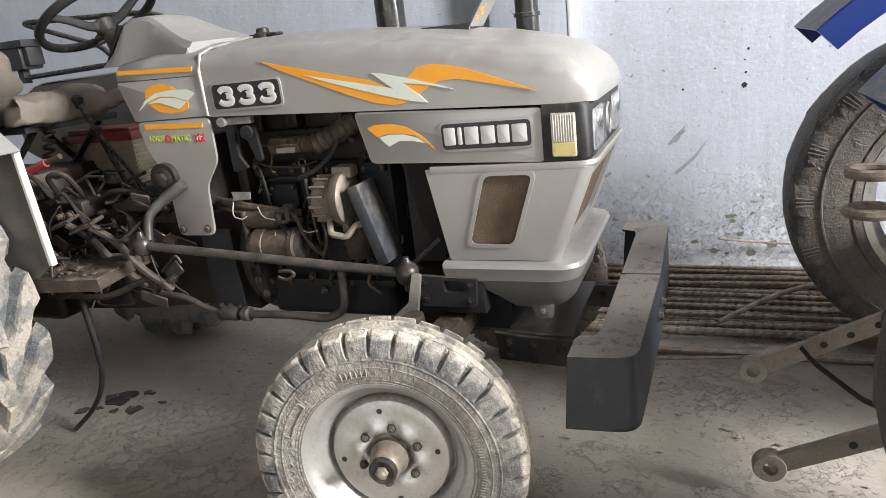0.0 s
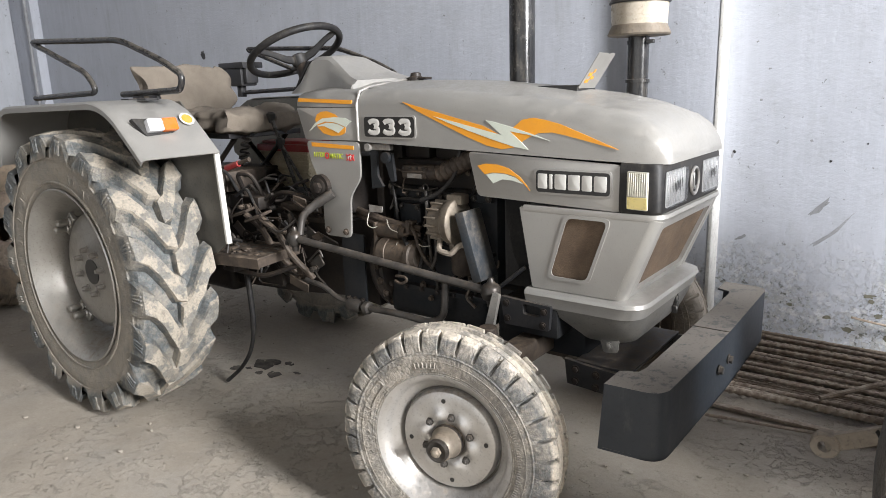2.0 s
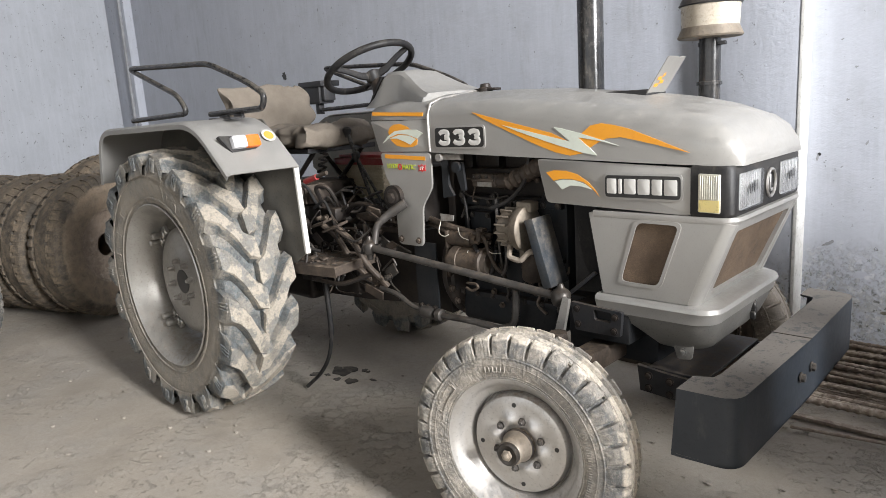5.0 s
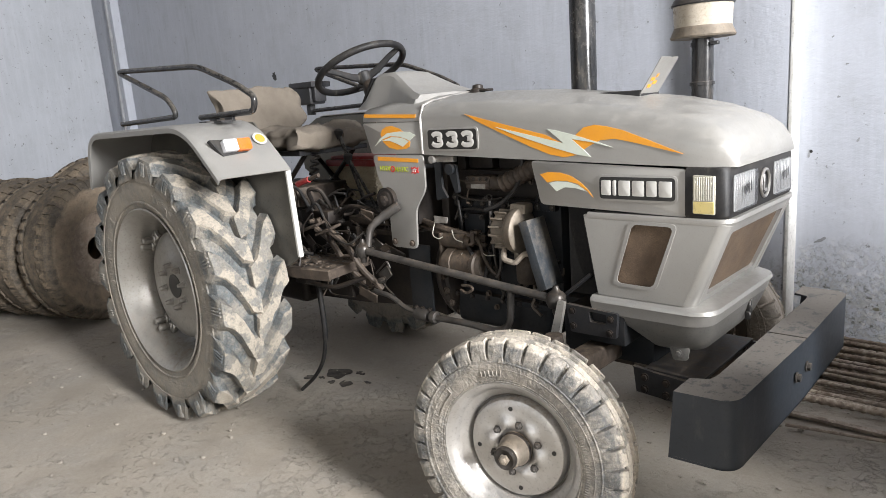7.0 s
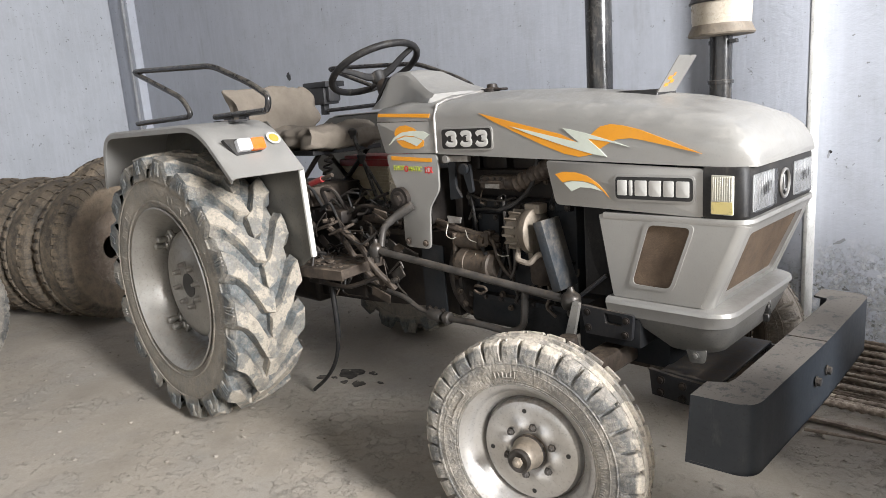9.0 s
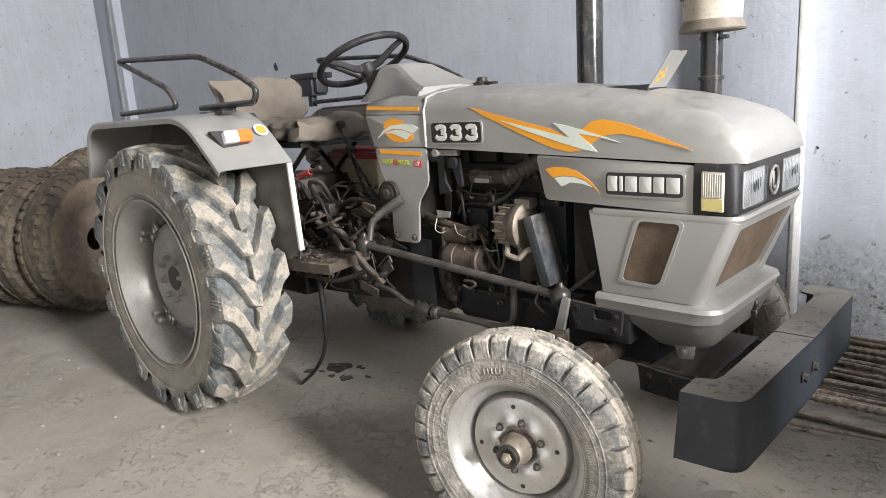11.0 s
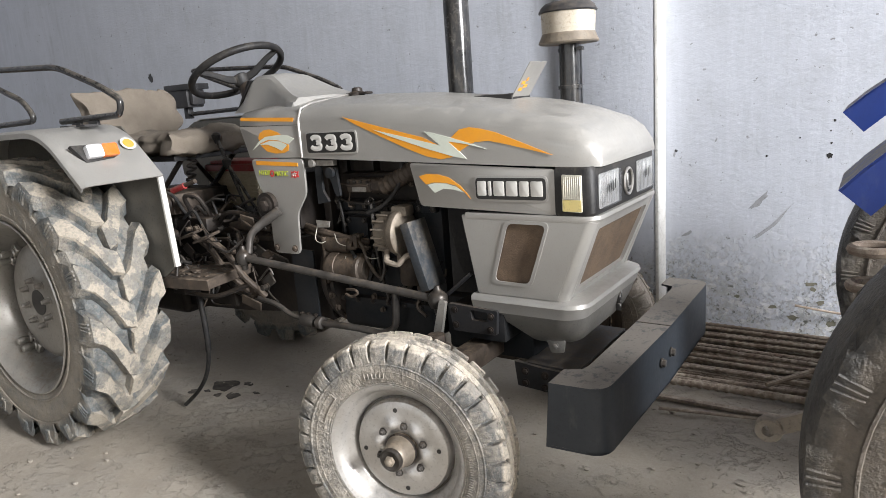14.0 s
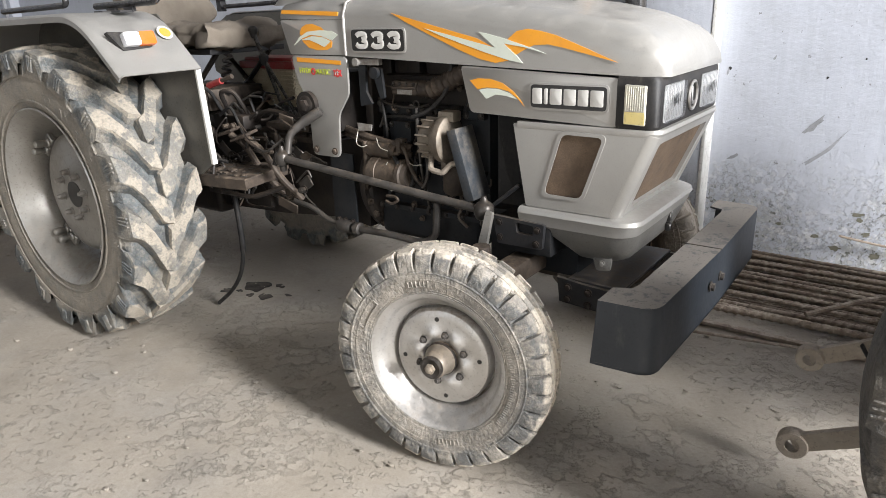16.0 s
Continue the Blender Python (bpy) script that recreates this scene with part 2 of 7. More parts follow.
def rubber(name, base, mud, amount, r_top, r_span, side_r, side_mud, side_amount):
    """Tyre rubber: pale dried mud on the running faces, brown dust on the sidewalls."""
    m, nt, b, geo = start(name, 0.72)
    coords = nt.nodes.new("ShaderNodeTexCoord")
    o = coords.outputs["Object"]
    sep = nt.nodes.new("ShaderNodeSeparateXYZ")
    nt.links.new(o, sep.inputs[0])
    rad = calc(nt, "SQRT", calc(nt, "ADD", calc(nt, "POWER", sep.outputs["X"], 2.0), calc(nt, "POWER", sep.outputs["Z"], 2.0)))
    wavy = calc(nt, "ADD", rad, calc(nt, "MULTIPLY", calc(nt, "SUBTRACT", noise_tex(nt, o, 16.0, 7.0, 0.65), 0.5), 3.2 * r_span))
    tread = calc(nt, "DIVIDE", calc(nt, "SUBTRACT", wavy, r_top - r_span), r_span, True)
    patch = ramp(nt, noise_tex(nt, o, 7.0, 9.0, 0.68), 0.47, 0.55)
    fine = noise_tex(nt, o, 110.0, 3.0)
    spread = calc(nt, "MULTIPLY", calc(nt, "ADD", calc(nt, "MULTIPLY", patch, 0.8), 0.2), amount)
    caked = ramp(nt, noise_tex(nt, o, 10.0, 8.0, 0.62), 0.465, 0.51)
    veil = calc(nt, "MAXIMUM", calc(nt, "MULTIPLY", tread, calc(nt, "ADD", calc(nt, "MULTIPLY", caked, 0.55), 0.38)), spread)
    veil = calc(nt, "MULTIPLY", veil, calc(nt, "ADD", calc(nt, "MULTIPLY", ramp(nt, fine, 0.35, 0.65), 0.4), 0.75), True)
    rough_h = calc(nt, "ADD", fine, calc(nt, "MULTIPLY", noise_tex(nt, o, 28.0, 6.0, 0.7), 1.5))
    shade_ = blend(nt, ramp(nt, noise_tex(nt, o, 30.0, 7.0, 0.72), 0.42, 0.66), base, tuple(2.2 * c for c in base))
    col = blend(nt, veil, shade_, mud)
    wall_ = calc(nt, "MULTIPLY", calc(nt, "DIVIDE", calc(nt, "SUBTRACT", side_r, wavy), 0.02, True), side_amount)
    wall_ = calc(nt, "MULTIPLY", wall_, calc(nt, "ADD", calc(nt, "MULTIPLY", ramp(nt, noise_tex(nt, o, 24.0, 8.0, 0.7), 0.35, 0.62), 0.7), 0.45), True)
    col = blend(nt, wall_, col, side_mud)
    scuffs = ramp(nt, noise_tex(nt, o, 75.0, 5.0, 0.7), 0.52, 0.62)
    col = blend(nt, calc(nt, "MULTIPLY", scuffs, 0.20), col, mud)
    pits = ramp(nt, noise_tex(nt, o, 48.0, 6.0, 0.7), 0.56, 0.64)
    col = blend(nt, calc(nt, "MULTIPLY", pits, 0.32), col, tuple(0.5 * c for c in base))
    finish(nt, b, col, rough_h, 0.9, 0.006, calc(nt, "ADD", 0.58, calc(nt, "MULTIPLY", veil, 0.34)))
    return m


REAR_RUBBER = rubber("rear_tyre_rubber", (0.050, 0.060, 0.066), (0.39, 0.345, 0.28), 0.52, 0.601, 0.007, 0.525, (0.30, 0.262, 0.212), 0.72)
FRONT_RUBBER = rubber("front_tyre_rubber", (0.056, 0.060, 0.062), (0.60, 0.535, 0.445), 0.42, 0.334, 0.008, 0.284, (0.27, 0.238, 0.195), 0.55)
OLD_RUBBER = rubber("old_tyre_rubber", (0.030, 0.026, 0.021), (0.215, 0.168, 0.118), 0.55, 0.515, 0.02, 0.455, (0.275, 0.212, 0.15), 0.9)
BROWN_RUBBER = rubber("brown_dusted_rubber", (0.032, 0.031, 0.030), (0.19, 0.165, 0.13), 0.30, 0.645, 0.012, 0.555, (0.135, 0.110, 0.085), 0.65)


def wall_paint(name, base, peel):
    m, nt, b, geo = start(name, 0.75)
    p = geo.outputs["Position"]
    sep = nt.nodes.new("ShaderNodeSeparateXYZ")
    nt.links.new(p, sep.inputs[0])
    z = sep.outputs["Z"]
    cloud = noise_tex(nt, p, 1.3, 6.0, 0.6)
    col = blend(nt, ramp(nt, cloud, 0.3, 0.7), base, tuple(0.86 * c for c in base))
    # smears of dark dirt, drips and specks
    drips = ramp(nt, noise_tex(nt, p, 7.0, 6.0, 0.7, (1, 1, 0.22)), 0.58, 0.74)
    col = blend(nt, calc(nt, "MULTIPLY", drips, 0.38), col, (0.27, 0.27, 0.28))
    smudge = ramp(nt, noise_tex(nt, p, 4.0, 9.0, 0.74), 0.50, 0.68)
    col = blend(nt, calc(nt, "MULTIPLY", smudge, 0.26), col, (0.30, 0.30, 0.31))
    wash = ramp(nt, noise_tex(nt, p, 55.0, 5.0, 0.7), 0.35, 0.65)
    col = blend(nt, calc(nt, "MULTIPLY", wash, 0.12), col, tuple(1.25 * c for c in base))
    specks = ramp(nt, noise_tex(nt, p, 24.0, 5.0, 0.65), 0.645, 0.68)
    col = blend(nt, calc(nt, "MULTIPLY", specks, 0.75), col, (0.13, 0.125, 0.12))
    # brush strokes of the lime wash
    strokes = ramp(nt, noise_tex(nt, p, 26.0, 6.0, 0.65, (1, 1, 0.08)), 0.46, 0.66)
    col = blend(nt, calc(nt, "MULTIPLY", strokes, 0.22), col, tuple(1.22 * c for c in base))
    # flaking lime wash near the floor, in clusters
    low = calc(nt, "SUBTRACT", peel, calc(nt, "ADD", z, calc(nt, "MULTIPLY", calc(nt, "SUBTRACT", noise_tex(nt, p, 2.4, 6.0, 0.6), 0.5), 1.3)))
    low = calc(nt, "MULTIPLY", low, 2.2, True)
    cluster = ramp(nt, noise_tex(nt, p, 6.5, 6.0, 0.65), 0.36, 0.60)
    flakes = ramp(nt, calc(nt, "ADD", noise_tex(nt, p, 44.0, 11.0, 0.70), calc(nt, "MULTIPLY", calc(nt, "SUBTRACT", cluster, 0.5), 0.10)), 0.505, 0.545)
    flaked = calc(nt, "MULTIPLY", flakes, low)
    mould = blend(nt, ramp(nt, noise_tex(nt, p, 60.0, 4.0), 0.4, 0.6), (0.455, 0.46, 0.465), (0.33, 0.33, 0.32))
    col = blend(nt, calc(nt, "MULTIPLY", flaked, 0.80), col, mould)
    flecks = calc(nt, "MULTIPLY", ramp(nt, noise_tex(nt, p, 50.0, 8.0, 0.65), 0.565, 0.60), calc(nt, "MULTIPLY", low, calc(nt, "ADD", calc(nt, "MULTIPLY", cluster, 0.75), 0.2)))
    col = blend(nt, calc(nt, "MULTIPLY", flecks, 0.9), col, (0.075, 0.075, 0.055))
    bare = calc(nt, "MULTIPLY", ramp(nt, noise_tex(nt, p, 14.0, 9.0, 0.7), 0.54, 0.58), low)
    col = blend(nt, calc(nt, "MULTIPLY", bare, 0.5), col, (0.74, 0.74, 0.73))
    height = calc(nt, "ADD", calc(nt, "MULTIPLY", flaked, -1.0), calc(nt, "MULTIPLY", noise_tex(nt, p, 35.0, 8.0, 0.7), 0.6))
    finish(nt, b, col, height, 0.75, 0.008)
    return m


WALL = wall_paint("blue_white_limewash", (0.465, 0.487, 0.540), 0.57)
FAR_WALL = wall_paint("grey_white_limewash", (0.46, 0.48, 0.52), 0.15)
# dark colour so the unseen walls and roof bounce little fill light
DARK_SHEET = surface("dark_unseen_sheet", (0.11, 0.105, 0.10), (0.08, 0.075, 0.07), 0.8, 0.0, 0.1, 30, 0.2)


def concrete():
    """Old cement under thin dust, with flaking crusts that have sharp edges."""
    m, nt, b, geo = start("dusty_concrete", 0.92)
    p = geo.outputs["Position"]
    big, mid, fine = noise_tex(nt, p, 0.8, 6.0), noise_tex(nt, p, 4.0, 8.0, 0.62), noise_tex(nt, p, 60.0, 5.0, 0.65)
    col = blend(nt, ramp(nt, big, 0.38, 0.64), (0.405, 0.36, 0.302), (0.345, 0.305, 0.25))
    bare = ramp(nt, noise_tex(nt, p, 2.6, 6.0, 0.58), 0.46, 0.66)
    col = blend(nt, calc(nt, "MULTIPLY", bare, 0.4), col, (0.36, 0.345, 0.32))
    col = blend(nt, calc(nt, "MULTIPLY", ramp(nt, mid, 0.50, 0.64), 0.4), col, (0.46, 0.415, 0.355))
    soot = ramp(nt, noise_tex(nt, p, 3.1, 6.0, 0.60), 0.54, 0.74)
    col = blend(nt, calc(nt, "MULTIPLY", soot, 0.40), col, (0.23, 0.205, 0.175))
    col = blend(nt, calc(nt, "MULTIPLY", ramp(nt, fine, 0.42, 0.70), 0.30), col, (0.26, 0.225, 0.18))
    # crusts: broken sheets of dried mud in clusters
    field = ramp(nt, noise_tex(nt, p, 1.25, 5.0, 0.6), 0.47, 0.56)
    crust = calc(nt, "MULTIPLY", ramp(nt, noise_tex(nt, p, 9.0, 13.0, 0.72), 0.515, 0.56), field)
    col = blend(nt, calc(nt, "MULTIPLY", crust, 0.13), col, (0.56, 0.505, 0.43))
    crumbs = calc(nt, "MULTIPLY", ramp(nt, noise_tex(nt, p, 30.0, 9.0, 0.62), 0.58, 0.61), ramp(nt, noise_tex(nt, p, 2.0, 5.0, 0.6), 0.46, 0.58))
    col = blend(nt, calc(nt, "MULTIPLY", crumbs, 0.22), col, (0.56, 0.51, 0.44))
    sand = ramp(nt, noise_tex(nt, p, 210.0, 3.0, 0.6), 0.42, 0.62)
    col = blend(nt, calc(nt, "MULTIPLY", sand, 0.20), col, (0.22, 0.185, 0.145))
    h = calc(nt, "ADD", calc(nt, "MULTIPLY", mid, 0.9), calc(nt, "MULTIPLY", fine, 0.16))
    h = calc(nt, "ADD", h, calc(nt, "MULTIPLY", crust, 0.34))
    h = calc(nt, "ADD", h, calc(nt, "MULTIPLY", crumbs, 0.5))
    finish(nt, b, col, h, 0.9, 0.012)
    return m


FLOOR = concrete()
OIL = surface("oil_stain", (0.016, 0.013, 0.011), (0.028, 0.023, 0.018), 0.75, 0.0, 0.08, 60, 0.2, DUST, 8.0, 0.1)


def glass(name):
    """Thin clear pane: see-through, with a surface gloss that grows at a slant."""
    m = bpy.data.materials.new(name)
    m.use_nodes = True
    nt = m.node_tree
    nt.nodes.remove(nt.nodes["Principled BSDF"])
    clear, gloss, mix, slant = (nt.nodes.new(k) for k in ("ShaderNodeBsdfTransparent", "ShaderNodeBsdfGlossy", "ShaderNodeMixShader", "ShaderNodeLayerWeight"))
    gloss.inputs["Roughness"].default_value = 0.08
    slant.inputs["Blend"].default_value = 0.5
    nt.links.new(calc(nt, "ADD", calc(nt, "MULTIPLY", calc(nt, "POWER", slant.outputs["Facing"], 4.0), 0.5), 0.03), mix.inputs[0])
    nt.links.new(clear.outputs[0], mix.inputs[1])
    nt.links.new(gloss.outputs[0], mix.inputs[2])
    nt.links.new(mix.outputs[0], nt.nodes["Material Output"].inputs["Surface"])
    return m


GLASS = glass("lamp_glass")

# ------------------------------------------------------------------ mesh helpers


def part(name, bm, material, parent=None, label="", smooth=40):
    """Link a bmesh as one mesh object, under a thing or a part."""
    me = bpy.data.meshes.new(name)
    bmesh.ops.recalc_face_normals(bm, faces=bm.faces)
    bm.to_mesh(me)
    bm.free()
    if smooth:
        me.shade_smooth()
        me.set_sharp_from_angle(angle=radians(smooth))
    me.materials.append(material)
    ob = new(name, me)
    ob.parent = parent
    if label:
        ob["label"] = label
    return ob


def thing(name, at, label, category, group="", turn=(0, 0, 0)):
    ob = new(name)
    ob.empty_display_size = 0.1
    ob.matrix_basis = pose(*at, *turn)
    return tagged(ob, label, category, group)


def bevel_new(bm, geom, width, segments=2):
    edges = [e for e in geom if isinstance(e, bmesh.types.BMEdge)]
    if width > 0:
        bmesh.ops.bevel(bm, geom=edges, offset=width, segments=segments, affect="EDGES", profile=0.6)


def box(bm, lo, hi, bevel=0.004, segments=2, m=None):
    lo, hi = Vector(lo), Vector(hi)
    made = bmesh.ops.create_cube(bm, size=1.0)
    vs = made["verts"]
    mid, size = (lo + hi) / 2, hi - lo
    for v in vs:
        v.co = Vector((v.co.x * size.x, v.co.y * size.y, v.co.z * size.z)) + mid
        if m:
            v.co = m @ v.co
    bevel_new(bm, {e for v in vs for e in v.link_edges}, bevel, segments)


def ring_frames(points, closed=False):
    """Tangents and steady normals along a line of points."""
    n = len(points)
    tang = []
    for i in range(n):
        a = points[i - 1] if (i > 0 or closed) else points[i]
        b = points[(i + 1) % n] if (i < n - 1 or closed) else points[i]
        tang.append((b - a).normalized())
    ref = Vector((0, 0, 1)) if abs(tang[0].z) < 0.9 else Vector((1, 0, 0))
    normal = (ref - tang[0] * ref.dot(tang[0])).normalized()
    out = []
    for t in tang:
        normal = (normal - t * normal.dot(t)).normalized()
        out.append((t, normal, t.cross(normal)))
    return out


def tube(bm, points, radius, sides=10, closed=False, caps=True, flat=1.0):
    """A round bar or pipe along points; radius may be a list."""
    points = [Vector(p) for p in points]
    frames = ring_frames(points, closed)
    rings = []
    for i, (p, (t, n, b)) in enumerate(zip(points, frames)):
        r = radius[i] if isinstance(radius, (list, tuple)) else radius
        rings.append([bm.verts.new(p + n * (r * math.cos(2 * math.pi * k / sides)) + b * (r * flat * math.sin(2 * math.pi * k / sides))) for k in range(sides)])
    count = len(rings) if closed else len(rings) - 1
    for i in range(count):
        a, b = rings[i], rings[(i + 1) % len(rings)]
        for k in range(sides):
            bm.faces.new((a[k], a[(k + 1) % sides], b[(k + 1) % sides], b[k]))
    if caps and not closed:
        bm.faces.new(rings[0])
        bm.faces.new(list(reversed(rings[-1])))


def soften(points, radius=0.05, steps=5, closed=False):
    """The same line with its corners rounded."""
    pts = [Vector(p) for p in points]
    out = []
    n = len(pts)
    for i, p in enumerate(pts):
        if not closed and i in (0, n - 1):
            out.append(p)
            continue
        a, b = pts[i - 1] - p, pts[(i + 1) % n] - p
        r = min(radius, a.length * 0.49, b.length * 0.49)
        s, e = p + a.normalized() * r, p + b.normalized() * r
        for k in range(steps + 1):
            u = k / steps
            out.append(s * (1 - u) ** 2 + p * 2 * u * (1 - u) + e * u ** 2)
    return out


def bar(bm, a, b, radius, sides=12):
    tube(bm, [a, b], radius, sides)


def lathe(bm, profile, steps=48, axis="Y", at=(0, 0, 0), close=False):
    """Turn a line of (along, radius) about an axis through at."""
    at = Vector(at)
    rings = []
    for s, r in profile:
        ring = []
        for k in range(steps):
            a = 2 * math.pi * k / steps
            c, d = r * math.cos(a), r * math.sin(a)
            off = {"Y": (c, s, d), "X": (s, c, d), "Z": (c, d, s)}[axis]
            ring.append(bm.verts.new(at + Vector(off)))
        rings.append(ring)
    pairs = list(zip(rings, rings[1:])) + ([(rings[-1], rings[0])] if close else [])
    for a, b in pairs:
        for k in range(steps):
            bm.faces.new((a[k], a[(k + 1) % steps], b[(k + 1) % steps], b[k]))
    if not close:
        for ring in (rings[0], rings[-1]):
            bm.faces.new(ring)


def plate(bm, outline, a, b, axis="Y", bevel=0.0, m=None):
    """A flat sheet: outline in the plane across the axis, thick from a to b."""
    def at(u, v, w):
        p = Vector({"Y": (u, w, v), "X": (w, u, v), "Z": (u, v, w)}[axis])
        return m @ p if m else p
    one = [bm.verts.new(at(u, v, a)) for u, v in outline]
    two = [bm.verts.new(at(u, v, b)) for u, v in outline]
    n = len(outline)
    faces = [bm.faces.new(one), bm.faces.new(list(reversed(two)))]
    for k in range(n):
        faces.append(bm.faces.new((one[k], two[k], two[(k + 1) % n], one[(k + 1) % n])))
    if bevel:
        bevel_new(bm, {e for f in faces[:2] for e in f.edges}, bevel, 2)


def round_outline(points, radius, steps=5):
    return [(p.x, p.y) for p in soften([(u, v, 0) for u, v in points], radius, steps, True)]


def loft(bm, sections, cap=True):
    """Skin a row of sections that have the same number of points."""
    rows = [[bm.verts.new(Vector(p)) for p in s] for s in sections]
    for a, b in zip(rows, rows[1:]):
        for k in range(len(a) - 1):
            bm.faces.new((a[k], a[k + 1], b[k + 1], b[k]))
    if cap:
        bm.faces.new(rows[0])
        bm.faces.new(list(reversed(rows[-1])))


def bolt(bm, at, axis="Y", r=0.011, h=0.010):
    """A hexagon head with a washer."""
    sign = -1 if axis == "Y" else 1
    lathe(bm, [(0, r * 1.35), (sign * 0.003, r * 1.35)], 14, axis, at)
    lathe(bm, [(sign * 0.003, r), (sign * h, r), (sign * (h + 0.001), r * 0.8)], 6, axis, at)


def lettering(name, text, size, at, material, parent, turn=(90, 0, 0), depth=0.001, sx=1.0, shear=0.0, fatten=0.0):
    """Raised writing in the built-in font, as one mesh."""
    cu = bpy.data.curves.new(name, "FONT")
    cu.body, cu.size, cu.extrude, cu.shear, cu.offset = text, size, depth, shear, fatten
    tmp = new(name + "_line", cu)
    me = bpy.data.meshes.new_from_object(tmp.evaluated_get(bpy.context.evaluated_depsgraph_get()))
    bpy.data.objects.remove(tmp)
    me.transform(pose(*at, *turn) @ Matrix.Diagonal((sx, 1, 1, 1)))
    me.materials.clear()
    me.materials.append(material)
    ob = new(name, me)
    ob.parent = parent
    return ob

# ------------------------------------------------------------------ the shed
BACK = 1.79


def wall_slab(name, lo, hi, material, label):
    bm = bmesh.new()
    box(bm, lo, hi, 0.0)
    return tagged(part(name, bm, material, smooth=0), label, "wall", kind="structure")


bm = bmesh.new()
bmesh.ops.create_grid(bm, x_segments=120, y_segments=90, size=0.5)
for v in bm.verts:
    v.co = Vector((v.co.x * 16.2 + 1.4, v.co.y * 9.6 - 2.6, 0))
    v.co.z = -0.012 + 0.006 * noise.noise(v.co * 0.8) + 0.003 * noise.noise(v.co * 3.1)
floor = tagged(part("floor", bm, FLOOR, smooth=0), "dusty cracked grey concrete floor with dried mud and oil stains", "floor", kind="structure")
for f in floor.data.polygons:
    f.use_smooth = True

wall_slab("wall_north", (-6.4, BACK, -0.1), (9.4, BACK + 0.25, 6.0), WALL, "blue-white limewashed back wall, stained and flaking near the floor")
wall_slab("wall_west", (-6.65, -5.1, -0.1), (-6.4, BACK + 0.25, 6.0), FAR_WALL, "pale limewashed side wall with dark specks")
# unseen walls and roof, added to close the room and kept dark
wall_slab("wall_south_west", (-6.4, -5.1, -0.1), (-0.3, -4.85, 6.0), DARK_SHEET, "unseen wall beside the wide doorway, dark to cut bounced light")
wall_slab("wall_south_east", (5.5, -5.1, -0.1), (9.4, -4.85, 6.0), DARK_SHEET, "unseen wall beside the wide doorway, dark to cut bounced light")
wall_slab("wall_south_head", (-0.3, -5.1, 2.9), (5.5, -4.85, 6.0), DARK_SHEET, "unseen wall over the wide doorway, dark to cut bounced light")
wall_slab("wall_east_front", (9.4, -5.1, -0.1), (9.65, -2.50, 6.0), DARK_SHEET, "unseen end wall, dark to cut bounced light")
wall_slab("wall_east_back", (9.4, -0.75, -0.1), (9.65, BACK + 0.25, 6.0), DARK_SHEET, "unseen end wall, dark to cut bounced light")
wall_slab("wall_east_head", (9.4, -2.50, 5.15), (9.65, -0.75, 6.0), DARK_SHEET, "unseen wall over the side opening, dark to cut bounced light")
bm = bmesh.new()
box(bm, (-6.65, -5.1, 6.0), (9.65, BACK + 0.25, 6.15), 0.0)
tagged(part("ceiling", bm, DARK_SHEET, smooth=0), "unseen sheet roof, dark to cut bounced light", "ceiling", kind="structure")


def pilaster(name, x0, x1, depth, label):
    bm = bmesh.new()
    box(bm, (x0, BACK - depth, -0.1), (x1, BACK + 0.01, 6.0), 0.008)
    return tagged(part(name, bm, WALL), label, "pillar", kind="structure")


pilaster("pillar_1", 1.50, 1.925, 0.13, "limewashed wall pillar with a whitened edge strip")
pilaster("pillar_2", -6.39, -5.85, 0.10, "limewashed corner pillar with a rusty edge")
bm = bmesh.new()
tube(bm, [(-5.98, BACK - 0.11, 0.0), (-5.96, BACK - 0.11, 1.5), (-5.90, BACK - 0.11, 5.9)], 0.022, 8)
tagged(part("trim", bm, SCUFF), "dark rusty conduit pipe up the corner pillar", "pipe", kind="structure")

# added strip, whitened so the pillar's return face looks brightly lit
bm = bmesh.new()
box(bm, (1.912, BACK - 0.134, -0.05), (1.931, BACK + 0.005, 6.0), 0.003)
tagged(part("trim", bm, LIT_EDGE_WHITE), "white strip brightening the lit return face of the wall pillar", "trim", kind="structure")


def wall_mark(name, x, z, length, width, angle, seed, material, parent):
    """A ragged flat mark, a hair proud of the wall."""
    c, s_ = math.cos(radians(angle)), math.sin(radians(angle))
    out = []
    for k in range(28):
        a = 2 * math.pi * k / 28
        q = 1 + 0.55 * noise.noise(Vector((2 * math.cos(a), 2 * math.sin(a), seed)))
        u, v = length * q * math.cos(a), width * q * math.sin(a) + 0.25 * length * (math.cos(a) ** 2 - 0.5) * 0.5
        out.append((x + u * c - v * s_, z + u * s_ + v * c))
    bm = bmesh.new()
    plate(bm, out, BACK - 0.0015, BACK + 0.01)
    return part(name, bm, material, parent, smooth=0)


wall_n = bpy.data.objects["wall_north"]
for k, (x, z, l, w, a) in enumerate(((2.420, 0.697, 0.064, 0.013, 47), (2.486, 0.577, 0.130, 0.009, 45), (1.98, 0.95, 0.02, 0.006, 80), (2.20, 1.02, 0.012, 0.005, 60), (2.05, 0.50, 0.03, 0.008, 30))):
    wall_mark("scuff_mark", x, z, l, w, a, 5.3 * k, SCUFF, wall_n)
